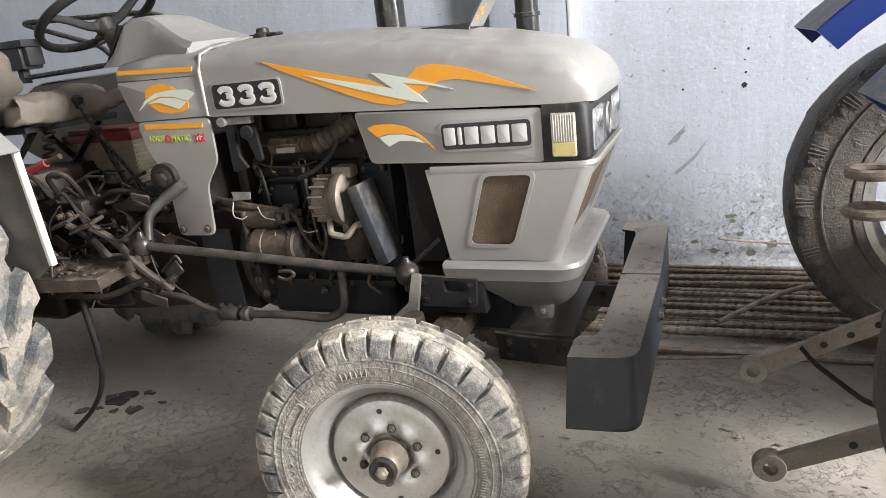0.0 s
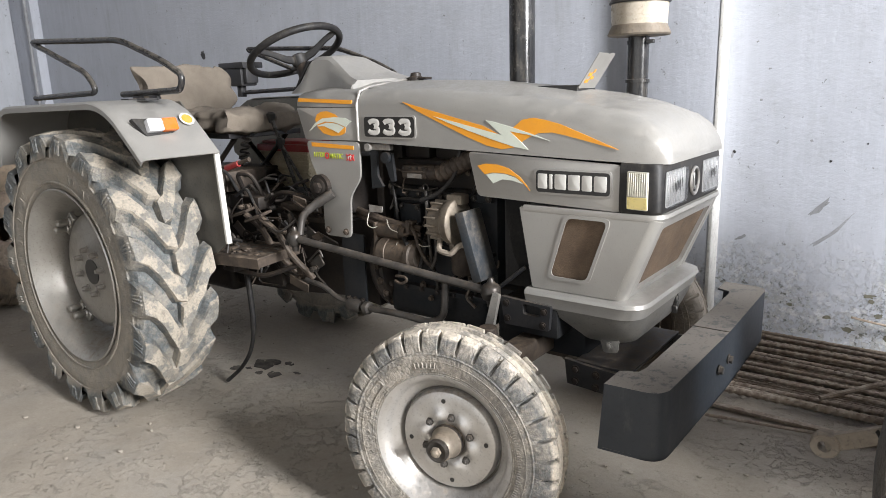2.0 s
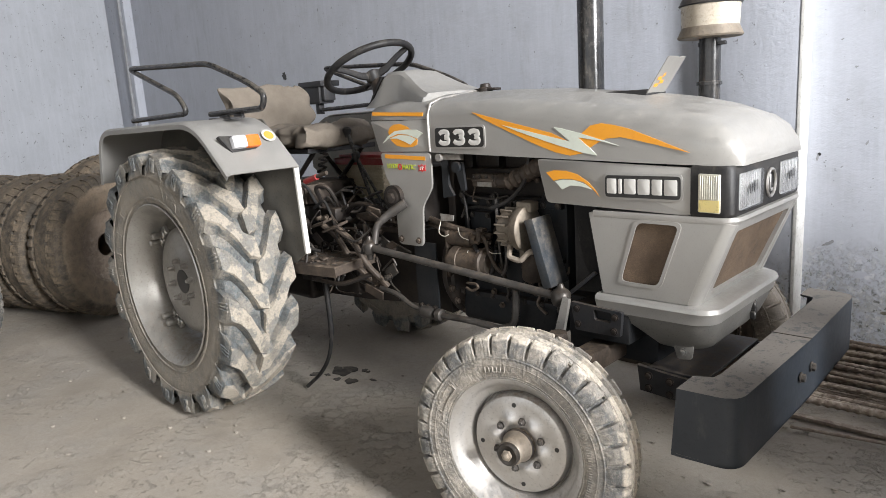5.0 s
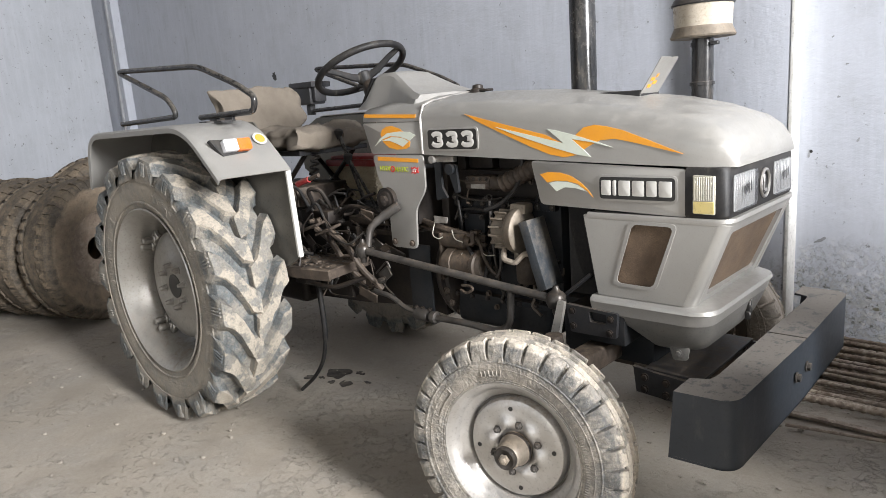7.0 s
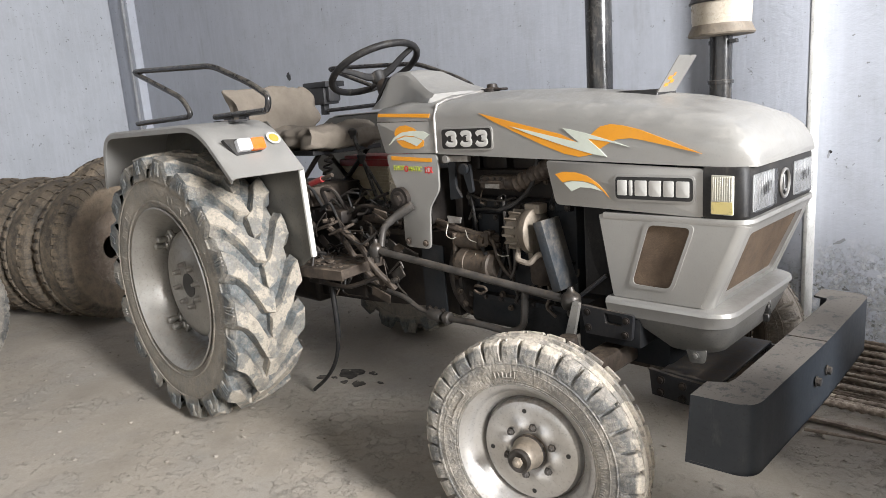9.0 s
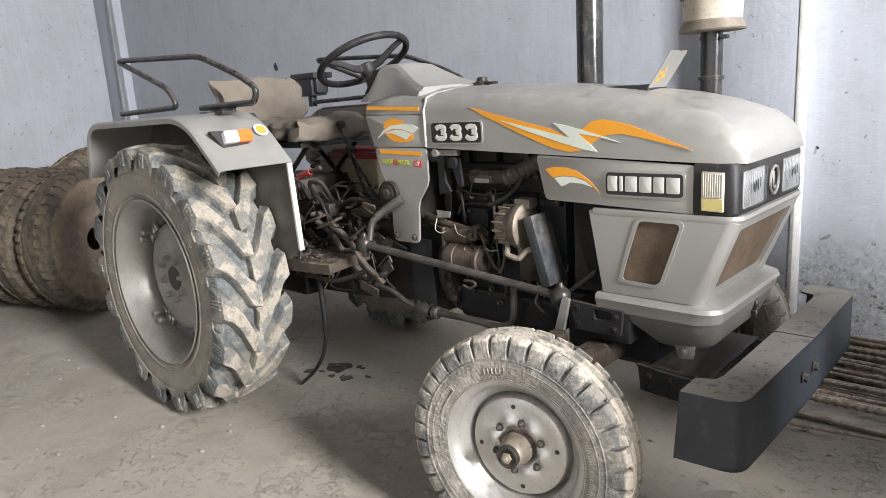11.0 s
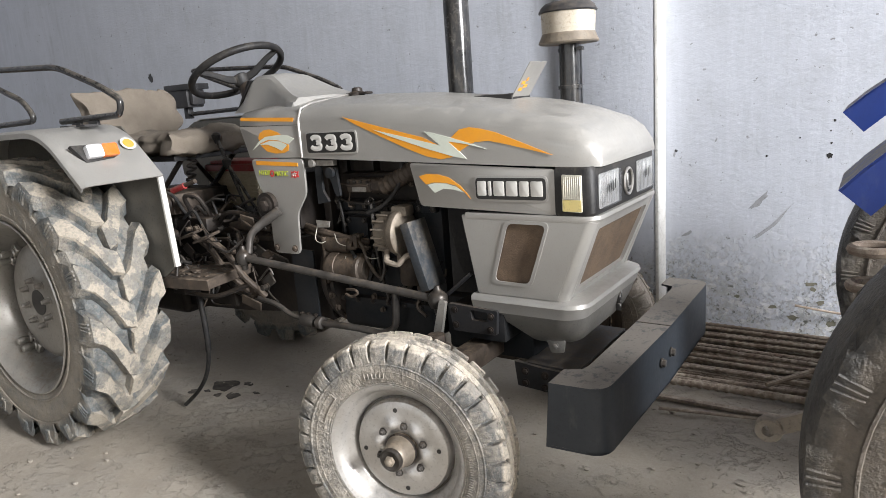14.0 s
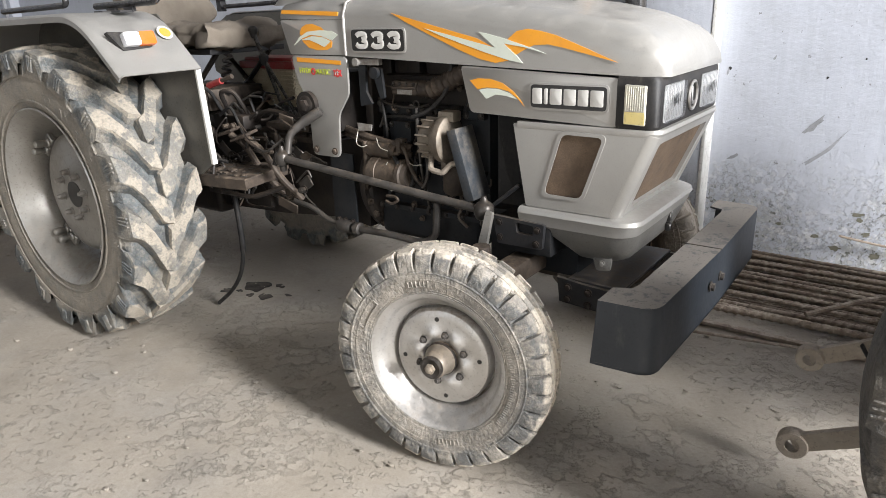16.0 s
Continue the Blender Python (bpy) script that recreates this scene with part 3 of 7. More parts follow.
for k, (x, z, r) in enumerate(((2.735, 0.93, 0.013), (2.74, 0.99, 0.005), (2.735, 1.05, 0.004), (2.75, 1.10, 0.006), (2.45, 0.93, 0.006), (2.60, 1.02, 0.004), (1.99, 0.965, 0.008), (-2.72, 1.71, 0.035))):
    wall_mark("nail_hole", x, z, r, r, 0, 2.7 * k, BLACK_STICKER, wall_n)

for k, (x, z, l, w, a) in enumerate(((2.676, 0.262, 0.045, 0.016, 0), (2.69, 0.235, 0.020, 0.022, 70), (2.726, 0.165, 0.030, 0.020, 20), (2.879, 0.11, 0.040, 0.030, 10), (2.50, 0.12, 0.030, 0.016, 15), (2.32, 0.16, 0.022, 0.014, 0), (2.60, 0.07, 0.05, 0.02, 0), (2.78, 0.06, 0.035, 0.03, 30), (3.02, 0.18, 0.03, 0.02, 40))):
    wall_mark("mould_patch", x, z, 0.6 * l, 0.6 * w, a, 4.1 * k + 0.7, MOULD, wall_n)

# ------------------------------------------------------------------ the silver tractor


def copies(ob, spots):
    """More of one small part, on the same mesh, at other places in its parent."""
    made = [ob]
    first = ob.matrix_basis.copy()
    for m in spots[1:]:
        c = ob.copy()
        scene.collection.objects.link(c)
        c.matrix_basis = m @ first
        made.append(c)
    ob.matrix_basis = spots[0] @ first
    return made


def rear_wheel(parent, y, outer, material=REAR_RUBBER, R=0.615, x=0.0, count=18, name="rear_wheel", worn=0.0):
    """outer: -1 or 1, the side of the axle that the wheel's dish faces."""
    k = R / 0.615
    bm = bmesh.new()
    o = outer
    lathe(bm, [(o * -0.10, 0.10), (o * 0.030, 0.10), (o * 0.035, 0.08)], 32)
    hub = part(name, bm, GREY_PAINT, parent)
    hub.matrix_basis = pose(x, y, R - 0.004)
    # tyre carcass
    bm = bmesh.new()
    half = [(0.125, 0.350), (0.140, 0.365), (0.150, 0.395), (0.158, 0.44), (0.160, 0.475), (0.156, 0.505), (0.152, 0.520), (0.152, 0.530), (0.140, 0.550), (0.10, 0.563), (0.05, 0.569)]
    half = [(s, r + worn * 0.045 * max(0.0, min(1.0, (r - 0.50) / 0.06))) for s, r in half]
    prof = [(s, r * k) for s, r in half] + [(0, (0.571 + worn * 0.045) * k)] + [(-s, r * k) for s, r in reversed(half)]
    lathe(bm, prof + [(-0.11, 0.36 * k), (-0.13, 0.47 * k), (0.13, 0.47 * k), (0.11, 0.36 * k)], 80, close=True)
    for ring_r, ring_s in ((0.505, 0.156), (0.405, 0.1525)):
        for sgn in (1, -1):
            tube(bm, [(ring_r * k * math.cos(a), sgn * ring_s, ring_r * k * math.sin(a)) for a in [2 * math.pi * j / 72 for j in range(72)]], 0.0055, 6, True)
    step = 2 * math.pi / count
    for side in (-1, 1):
        for i in range(count):
            base = i * step + (0.5 * step if side > 0 else 0)
            rows = []
            for s, yy, r_out, wide in ((0.0, 0.163, 0.520, 0.050), (0.04, 0.166, 0.572, 0.052), (0.10, 0.160, 0.600, 0.054), (0.35, 0.118, 0.611, 0.052), (0.55, 0.080, 0.614, 0.050), (0.85, 0.030, 0.616, 0.058), (1.0, -0.010, 0.616, 0.052)):
                r_out -= 0.25 * worn * max(0.0, r_out - 0.572)
                yy *= 1 - 0.085 * worn if yy > 0.15 else 1.0
                mid = base - (0.20 * s if s < 0.35 else 0.07 + 0.50 * (s - 0.35) if s < 0.85 else 0.32 + 0.26 * (s - 0.85))
                r_in = 0.505 if s < 0.05 else 0.55
                top, foot = wide * 0.86 / r_out, wide * 1.50 / r_out
                pts = []
                for r, d in ((r_in, -foot), (r_out, -top), (r_out, top), (r_in, foot)):
                    pts.append((r * k * math.cos(mid + d), side * yy, r * k * math.sin(mid + d)))
                rows.append(pts)
            dense = []
            for a, b in zip(rows, rows[1:]):
                for q in (0.0, 1 / 3, 2 / 3):
                    dense.append([Vector(u).lerp(Vector(v), q) for u, v in zip(a, b)])
            dense.append([Vector(u) for u in rows[-1]])
            fine_rows = []
            for row in dense:
                r0, r1, r2, r3 = row
                line = [r0, r0.lerp(r1, 0.6), r1, r1.lerp(r2, 0.33), r1.lerp(r2, 0.67), r2, r2.lerp(r3, 0.4), r3]
                fine_rows.append([c + 0.0045 * Vector([noise.noise(c * 21 + Vector((11 * w, 5, 3))) + 0.6 * noise.noise(c * 60 + Vector((7 * w, 2, 9))) for w in range(3)]) for c in line])
            vr = [[bm.verts.new(c) for c in row] for row in fine_rows]
            for a, b in zip(vr, vr[1:]):
                for j in range(7):
                    bm.faces.new((a[j], a[j + 1], b[j + 1], b[j]))
            bm.faces.new(vr[0])
            bm.faces.new(vr[-1])
            # three raised fins on the shoulder end of the lug
            for d in (-0.022, 0.0, 0.022):
                a = base + d - 0.01
                rr = [(0.530, a), (0.588, a + 0.25 * d)]
                tube(bm, [(r * k * math.cos(q), side * ((0.1665 - 0.002 * n_) * (1 - 0.08 * worn)), r * k * math.sin(q)) for n_, (r, q) in enumerate(rr)], 0.0045, 5)
    # moulded sidewall marks as plain raised bars
    for j in range(26):
        a = 0.3 + 0.085 * j + (0.9 if j > 12 else 0)
        for sgn in (1, -1):
            tube(bm, [(r * k * math.cos(a + e), sgn * (0.1545 + 0.12 * (r - 0.43) - 0.001), r * k * math.sin(a + e)) for r, e in ((0.425, 0), (0.462, 0.012))], 0.005 + 0.003 * (j % 3), 5, flat=0.5)
    part("tyre", bm, material, hub, "dusty black rubber tyre with deep angled tread bars", 35)
    # rim
    bm = bmesh.new()
    prof = [(0.150, 0.366), (0.156, 0.372), (0.152, 0.378), (0.140, 0.374), (0.128, 0.352), (0.08, 0.340), (0.05, 0.318), (-0.05, 0.318), (-0.08, 0.340), (-0.135, 0.352), (-0.145, 0.372), (-0.135, 0.345), (-0.08, 0.331), (-0.05, 0.309), (0.05, 0.309), (0.085, 0.331), (0.125, 0.343)]
    lathe(bm, [(o * s, r * k) for s, r in prof], 72, close=True)
    part("rim", bm, GREY_PAINT, hub, "dusty grey painted steel rim")
    # dish, set back in the rim
    bm = bmesh.new()
    dish = [(0.055, 0.04), (0.055, 0.130), (0.050, 0.142), (0.046, 0.17), (0.044, 0.215), (0.040, 0.235), (0.028, 0.252), (0.002, 0.260), (-0.03, 0.260), (-0.03, 0.252), (0.018, 0.245), (0.032, 0.222), (0.036, 0.17), (0.035, 0.13), (0.04, 0.04)]
    lathe(bm, [(o * s, r * k) for s, r in dish], 56, close=True)
    disc = part("wheel_disc", bm, GREY_PAINT, hub)
    bm = bmesh.new()
    lathe(bm, [(0, 0.018), (o * 0.004, 0.018), (o * 0.004, 0.0135), (o * 0.022, 0.0135), (o * 0.026, 0.010), (o * 0.034, 0.0085)], 6)
    copies(part("wheel_nut", bm, STEEL, hub), [pose(0.098 * math.cos(a), o * 0.055, 0.098 * math.sin(a)) for a in [2 * math.pi * j / 8 + 0.2 for j in range(8)]])
    bm = bmesh.new()
    lathe(bm, [(o * 0.0, 0.056), (o * 0.0575, 0.056)], 24)
    part("hub_bore", bm, BLACK_STICKER, hub, "dark hollow of the hub")
    bm = bmesh.new()
    lathe(bm, [(o * -0.01, 0.020), (o * 0.035, 0.020), (o * 0.04, 0.014), (o * 0.055, 0.014), (o * 0.06, 0.017), (o * 0.085, 0.015), (o * 0.09, 0.009)], 10)
    box(bm, (-0.016, -0.012 + o * 0.018, -0.03), (0.034, 0.012 + o * 0.018, 0.03), 0.004, 1)
    copies(part("rim_clamp", bm, GREY_PAINT, hub), [pose(0, 0, 0, 0, -math.degrees(a), 0) @ pose(0.280 * k, 0, 0) for a in [math.pi / 2 * j + 0.85 + d for j in range(4) for d in (-0.08, 0.08)]])
    return hub


def front_wheel(parent, x, y, outer, camber, steer):
    o = outer
    bm = bmesh.new()
    lathe(bm, [(o * -0.09, 0.05), (o * 0.03, 0.050), (o * 0.048, 0.042), (o * 0.074, 0.039), (o * 0.080, 0.034)], 32)
    hub = part("front_wheel", bm, ALLOY, parent, "dusty hub with a grey front wheel")
    R = 0.344
    hub.matrix_basis = pose(x, y, R - 0.003, 0, 0, steer) @ pose(0, 0, 0, camber)
    bm = bmesh.new()
    half = [(0.050, 0.205), (0.060, 0.213), (0.066, 0.230), (0.0715, 0.252), (0.0725, 0.272), (0.0700, 0.286), (0.0705, 0.289), (0.0660, 0.296), (0.0570, 0.309), (0.0490, 0.320), (0.0425, 0.333), (0.0400, 0.326), (0.0310, 0.326), (0.0285, 0.341), (0.0105, 0.344), (0.0080, 0.333)]
    lathe(bm, half + [(-s, r) for s, r in reversed(half)] + [(-0.045, 0.213), (-0.055, 0.27), (0.055, 0.27), (0.045, 0.213)], 90, close=True)
    n = 34
    g = random.Random(7)
    for side in (-1, 1):
        for i in range(n):
            mid = 2 * math.pi * (i + (0.5 if side > 0 else 0)) / n
            rows = []
            wear = g.uniform(-0.0015, 0.0015)
            for yy, r, w in ((0.0705, 0.288, 0.66), (0.0715, 0.305, 0.76), (0.0670, 0.325, 0.78), (0.0575, 0.339, 0.79), (0.0400, 0.3445, 0.80)):
                d = math.pi / n * w * g.uniform(0.97, 1.03)
                q_ = r + wear
                rows.append([(q * math.cos(mid + e), side * yy, q * math.sin(mid + e)) for q, e in ((q_ - 0.022, -d * 1.12), (q_ - 0.002, -d), (q_, -0.9 * d), (q_, 0.9 * d), (q_ - 0.002, d), (q_ - 0.022, d * 1.12))])
            vr = [[bm.verts.new(Vector(p)) for p in row] for row in rows]
            for a, b in zip(vr, vr[1:]):
                for j in range(5):
                    bm.faces.new((a[j], a[j + 1], b[j + 1], b[j]))
            bm.faces.new(vr[0])
            bm.faces.new(vr[-1])
    for rr, ss, tt in ((0.221, 0.0625, 0.003), (0.229, 0.0650, 0.002), (0.262, 0.0715, 0.0022), (0.281, 0.0705, 0.0035)):
        for sgn in (-1, 1):
            tube(bm, [(rr * math.cos(a), sgn * ss, rr * math.sin(a)) for a in [2 * math.pi * j / 72 for j in range(72)]], tt, 5, True)
    # moulded makers' marks as plain raised bars
    for a0, span, r0, r1 in ((1.75, 0.13, 0.240, 0.258), (-1.40, 0.13, 0.240, 0.258), (2.62, 0.20, 0.240, 0.260)):
        for r in (r0, r1):
            tube(bm, [(r * math.cos(a0 + span * u), o * 0.0712, r * math.sin(a0 + span * u)) for u in (-1, -0.5, 0, 0.5, 1)], 0.002, 5)
        for u in (-1, -0.6, -0.2, 0.2, 0.6, 1) if span < 0.2 else (-1, 1):
            a = a0 + span * u
            tube(bm, [(r * math.cos(a), o * 0.0714, r * math.sin(a)) for r in (r0, r1)], 0.0022, 5)
    for j in range(34):
        a = -0.62 + 0.031 * j
        tube(bm, [(r * math.cos(a), o * 0.0695, r * math.sin(a)) for r in (0.236, 0.248)], 0.0022, 5)
    # beads of dried mud along the edge of the outer rib
    for j in range(70):
        a = g.uniform(0.1, 2.3)
        made = bmesh.ops.create_icosphere(bm, subdivisions=1, radius=g.uniform(0.003, 0.008))
        at = Vector((0.336 * math.cos(a), o * g.uniform(0.030, 0.046), 0.336 * math.sin(a)))
        for v in made["verts"]:
            v.co = Vector((v.co.x * g.uniform(0.8, 1.8), v.co.y, v.co.z * g.uniform(0.8, 1.5))) + at
    tyre = part("tyre", bm, FRONT_RUBBER if o < 0 else BROWN_RUBBER, hub, "worn ribbed rubber tyre caked with pale dried mud", 35)
    # the size mark, laid round the sidewall
    for j, ch in enumerate("6.00-16"):
        a = math.pi + 0.30 - 0.085 * j if o < 0 else 0
        if o < 0:
            spot = (0.236 * math.cos(a), -0.0700, 0.236 * math.sin(a))
            lettering("size_mark", ch, 0.030, (0, 0, 0), FRONT_RUBBER, hub, depth=0.0012, turn=(90, 0, 0)).matrix_basis = pose(*spot) @ pose(0, 0, 0, 0, -math.degrees(a) + 90, 0)
    bm = bmesh.new()
    prof = [(0.058, 0.210), (0.063, 0.216), (0.060, 0.220), (0.052, 0.214), (0.047, 0.202), (0.034, 0.196), (0.026, 0.190), (0.016, 0.176), (0.004, 0.169), (-0.02, 0.168), (-0.05, 0.190), (-0.066, 0.214), (-0.062, 0.200), (-0.046, 0.184), (-0.02, 0.162), (0.002, 0.163), (0.012, 0.169), (0.022, 0.183), (0.031, 0.190), (0.050, 0.199)]
    lathe(bm, [(o * s, r) for s, r in prof], 72, close=True)
    part("rim", bm, RIM_SILVER if o < 0 else RUSTY, hub, "silver painted rim with a bright lip" if o < 0 else "brown dusty steel rim")
    bm = bmesh.new()
    dish = [(0.010, 0.048), (0.018, 0.056), (0.023, 0.063), (0.024, 0.070), (0.025, 0.078), (0.024, 0.086), (0.023, 0.094), (0.021, 0.104), (0.020, 0.122), (0.019, 0.136), (0.015, 0.147), (0.004, 0.153), (-0.016, 0.154), (-0.016, 0.149), (0.006, 0.140), (0.010, 0.115), (0.012, 0.09), (0.004, 0.052)]
    lathe(bm, [(o * s, r) for s, r in dish], 96, close=True)
    # pressed lobes between the nuts
    for v in bm.verts:
        r, a = math.hypot(v.co.x, v.co.z), math.atan2(v.co.z, v.co.x)
        if o * v.co.y > 0.0145:
            v.co.y -= o * 0.0075 * math.cos(6 * (a - 0.35)) * math.exp(-((r - 0.078) / 0.017) ** 2)
    part("wheel_disc", bm, RIM_SILVER if o < 0 else RUSTY, hub)
    bm = bmesh.new()
    lathe(bm, [(0, 0.013), (o * 0.003, 0.013), (o * 0.003, 0.0095), (o * 0.012, 0.0095), (o * 0.014, 0.006), (o * 0.018, 0.005)], 6)
    copies(part("wheel_nut", bm, ROD_STEEL, hub, "dark greasy wheel nut"), [pose(0.076 * math.cos(a), o * 0.0175, 0.076 * math.sin(a)) for a in [2 * math.pi * j / 6 + 0.35 for j in range(6)]])
    bm = bmesh.new()
    lathe(bm, [(0, 0.007), (o * 0.0025, 0.007)], 12)
    copies(part("disc_hole", bm, BLACK_STICKER, hub), [pose(0.122 * math.cos(a), o * 0.0190, 0.122 * math.sin(a)) for a in [2 * math.pi * j / 4 + 0.1 for j in range(4)]])
    bm = bmesh.new()
    lathe(bm, [(o * 0.02, 0.051), (o * 0.030, 0.051), (o * 0.034, 0.046)], 32)
    part("hub_seat", bm, GREASE, hub, "dark ring round the hub")
    bm = bmesh.new()
    lathe(bm, [(o * 0.076, 0.0345), (o * 0.090, 0.0345), (o * 0.093, 0.029), (o * 0.090, 0.024), (o * 0.090, 0.004)], 24)
    cap = part("hub_cap", bm, OILY_STEEL, hub, "black greasy hub cap")
    bm = bmesh.new()
    lathe(bm, [(o * 0.092, 0.016), (o * 0.100, 0.016), (o * 0.102, 0.011), (o * 0.108, 0.010), (o * 0.110, 0.006)], 6)
    part("hub_nut", bm, ALLOY, cap, "bright hub nut")
    return hub


tractor = thing("tractor", (0, 0, 0), "dusty silver-grey farm tractor with orange stripes, parked on concrete", "tractor")
WB, YF, YR = 1.864, 0.642, 0.682
rear_wheel(tractor, -YR, -1)
rear_wheel(tractor, YR, 1)
front_wheel(tractor, WB, -YF, -1, -1.6, 10)
front_wheel(tractor, WB, YF, 1, 1.6, 10)

# hood: sections from the cowl to the nose


def hood_section(x, side, low, top, crown, edge):
    """Half-round lid: side wall at y = side from low up, rounded into the crown."""
    pts = []
    right = [(-side, low), (-side, low + 0.5 * (top - edge - low)), (-side, top - edge)]
    for k in range(1, 6):
        a = math.pi / 2 * k / 6
        right.append((-side + edge * 1.3 * (1 - math.cos(a)), top - edge + edge * math.sin(a)))
    right += [(-side + edge * 1.3, top), (-side * 0.35, top + crown * 0.8)]
    pts = [(x, y, z) for y, z in right] + [(x, 0, top + crown)] + [(x, -y, z) for y, z in reversed(right)]
    return pts


bm = bmesh.new()
HOOD = [
    (1.212, 0.280, 1.163, 1.350, 0.026, 0.055), (1.40, 0.280, 1.156, 1.348, 0.026, 0.058), (1.65, 0.280, 1.146, 1.335, 0.028, 0.064),
    (1.90, 0.280, 1.137, 1.312, 0.026, 0.070), (2.08, 0.279, 1.130, 1.288, 0.024, 0.074), (2.20, 0.277, 1.126, 1.262, 0.022, 0.074),
    (2.27, 0.272, 1.124, 1.240, 0.018, 0.066), (2.31, 0.262, 1.123, 1.210, 0.014, 0.052), (2.335, 0.246, 1.122, 1.170, 0.010, 0.030), (2.342, 0.238, 1.122, 1.140, 0.006, 0.012),
]
loft(bm, [hood_section(*h) for h in HOOD])
hood = part("hood", bm, SILVER, tractor, "dusty silver sheet-metal hood", 50)
# front fairing below the hood, down to the lamp line
bm = bmesh.new()
plate(bm, round_outline([(1.694, 1.141), (2.218, 1.118), (2.214, 0.984), (1.728, 1.000)], 0.012), -0.279, -0.263, bevel=0.003)
upper_panel = part("side_panel", bm, SILVER, tractor)
bm = bmesh.new()
plate(bm, round_outline([(1.694, 1.141), (2.218, 1.118), (2.214, 0.984), (1.728, 1.000)], 0.012), 0.263, 0.279, bevel=0.003)
part("side_panel", bm, SILVER, tractor)
# outlines of the nose, seen from above


def nose_ring(z, x0, x1, half, corner):
    pts = [(x0, -half, z)]
    for k in range(7):
        a = math.pi / 2 * k / 6
        pts.append((x1 - corner + corner * math.sin(a), -half + corner * (1 - math.cos(a)), z))
    return pts + [(x, -y, z_) for x, y, z_ in reversed(pts)]


def frame_plate(bm, outer, inner, a, b, axis="Y", m=None):
    """A sheet with an opening; both outlines have the same number of points."""
    def at(u, v, w):
        p = Vector({"Y": (u, w, v), "X": (w, u, v), "Z": (u, v, w)}[axis])
        return m @ p if m else p
    rings = [[bm.verts.new(at(u, v, w)) for u, v in line] for line, w in ((outer, a), (inner, a), (inner, b), (outer, b))]
    n = len(outer)
    for r, s in zip(rings, rings[1:] + rings[:1]):
        for k in range(n):
            bm.faces.new((r[k], r[(k + 1) % n], s[(k + 1) % n], s[k]))


def bolts(parent, spots, axis="Y", r=0.011, h=0.010, material=GREASE, name="bolt"):
    bm = bmesh.new()
    bolt(bm, (0, 0, 0), axis, r, h)
    return copies(part(name, bm, material, parent), [pose(*s) for s in spots])


# dark core behind the nose panels
bm = bmesh.new()
loft(bm, [nose_ring(0.97, 1.90, 2.300, 0.255, 0.05), nose_ring(0.73, 1.945, 2.200, 0.250, 0.05)])
part("nose_core", bm, PLASTIC_BLACK, tractor, "dark inside of the nose")
for s in (-1, 1):
    y0, y1 = sorted((s * 0.279, s * 0.268))
    bm = bmesh.new()
    frame_plate(bm, round_outline([(1.884, 0.976), (2.300, 0.974), (2.204, 0.722), (1.930, 0.722)], 0.006), round_outline([(2.046, 0.958), (2.184, 0.957), (2.119, 0.763), (1.988, 0.765)], 0.022), y0, y1)
    panel = part("side_grille_panel", bm, SILVER, tractor, "silver lower side panel with a gauze window")
    bm = bmesh.new()
    frame_plate(bm, round_outline([(2.040, 0.964), (2.191, 0.963), (2.123, 0.757), (1.981, 0.759)], 0.026), round_outline([(2.050, 0.954), (2.178, 0.953), (2.114, 0.767), (1.994, 0.769)], 0.020), s * 0.279, s * 0.2825)
    part("window_rim", bm, SILVER, panel)
    bm = bmesh.new()
    plate(bm, [(2.03, 0.97), (2.20, 0.97), (2.13, 0.75), (1.97, 0.75)], s * 0.266, s * 0.263)
    part("gauze", bm, MESH, panel, "brown dusty wire gauze")
    bm = bmesh.new()
    tube(bm, [(2.303, s * 0.2495, 0.972), (2.203, s * 0.2475, 0.722)], 0.030, 16)
    part("corner_post", bm, SILVER, tractor)
SLOPE = math.degrees(math.atan2(0.102, 0.25))
front_m = pose(2.2265, 0, 0.722, 0, SLOPE, 0)
bm = bmesh.new()
frame_plate(bm, round_outline([(-0.245, 0.262), (0.245, 0.262), (0.240, 0.0), (-0.240, 0.0)], 0.004), round_outline([(-0.222, 0.235), (0.222, 0.235), (0.200, 0.022), (-0.200, 0.022)], 0.014), 0.004, -0.010, "X", front_m)
grille = part("front_grille", bm, SILVER, tractor, "sloping silver front grille frame")
bm = bmesh.new()
plate(bm, [(-0.235, 0.25), (0.235, 0.25), (0.215, 0.01), (-0.215, 0.01)], -0.008, -0.012, "X", m=front_m)
part("gauze", bm, MESH, grille, "brown dusty wire gauze")
bm = bmesh.new()
loft(bm, [nose_ring(0.963, 1.90, 2.334, 0.2795, 0.045), nose_ring(0.972, 1.90, 2.340, 0.282, 0.045), nose_ring(0.983, 1.90, 2.338, 0.281, 0.045)])
part("lamp_sill", bm, SILVER, tractor, "", 30)

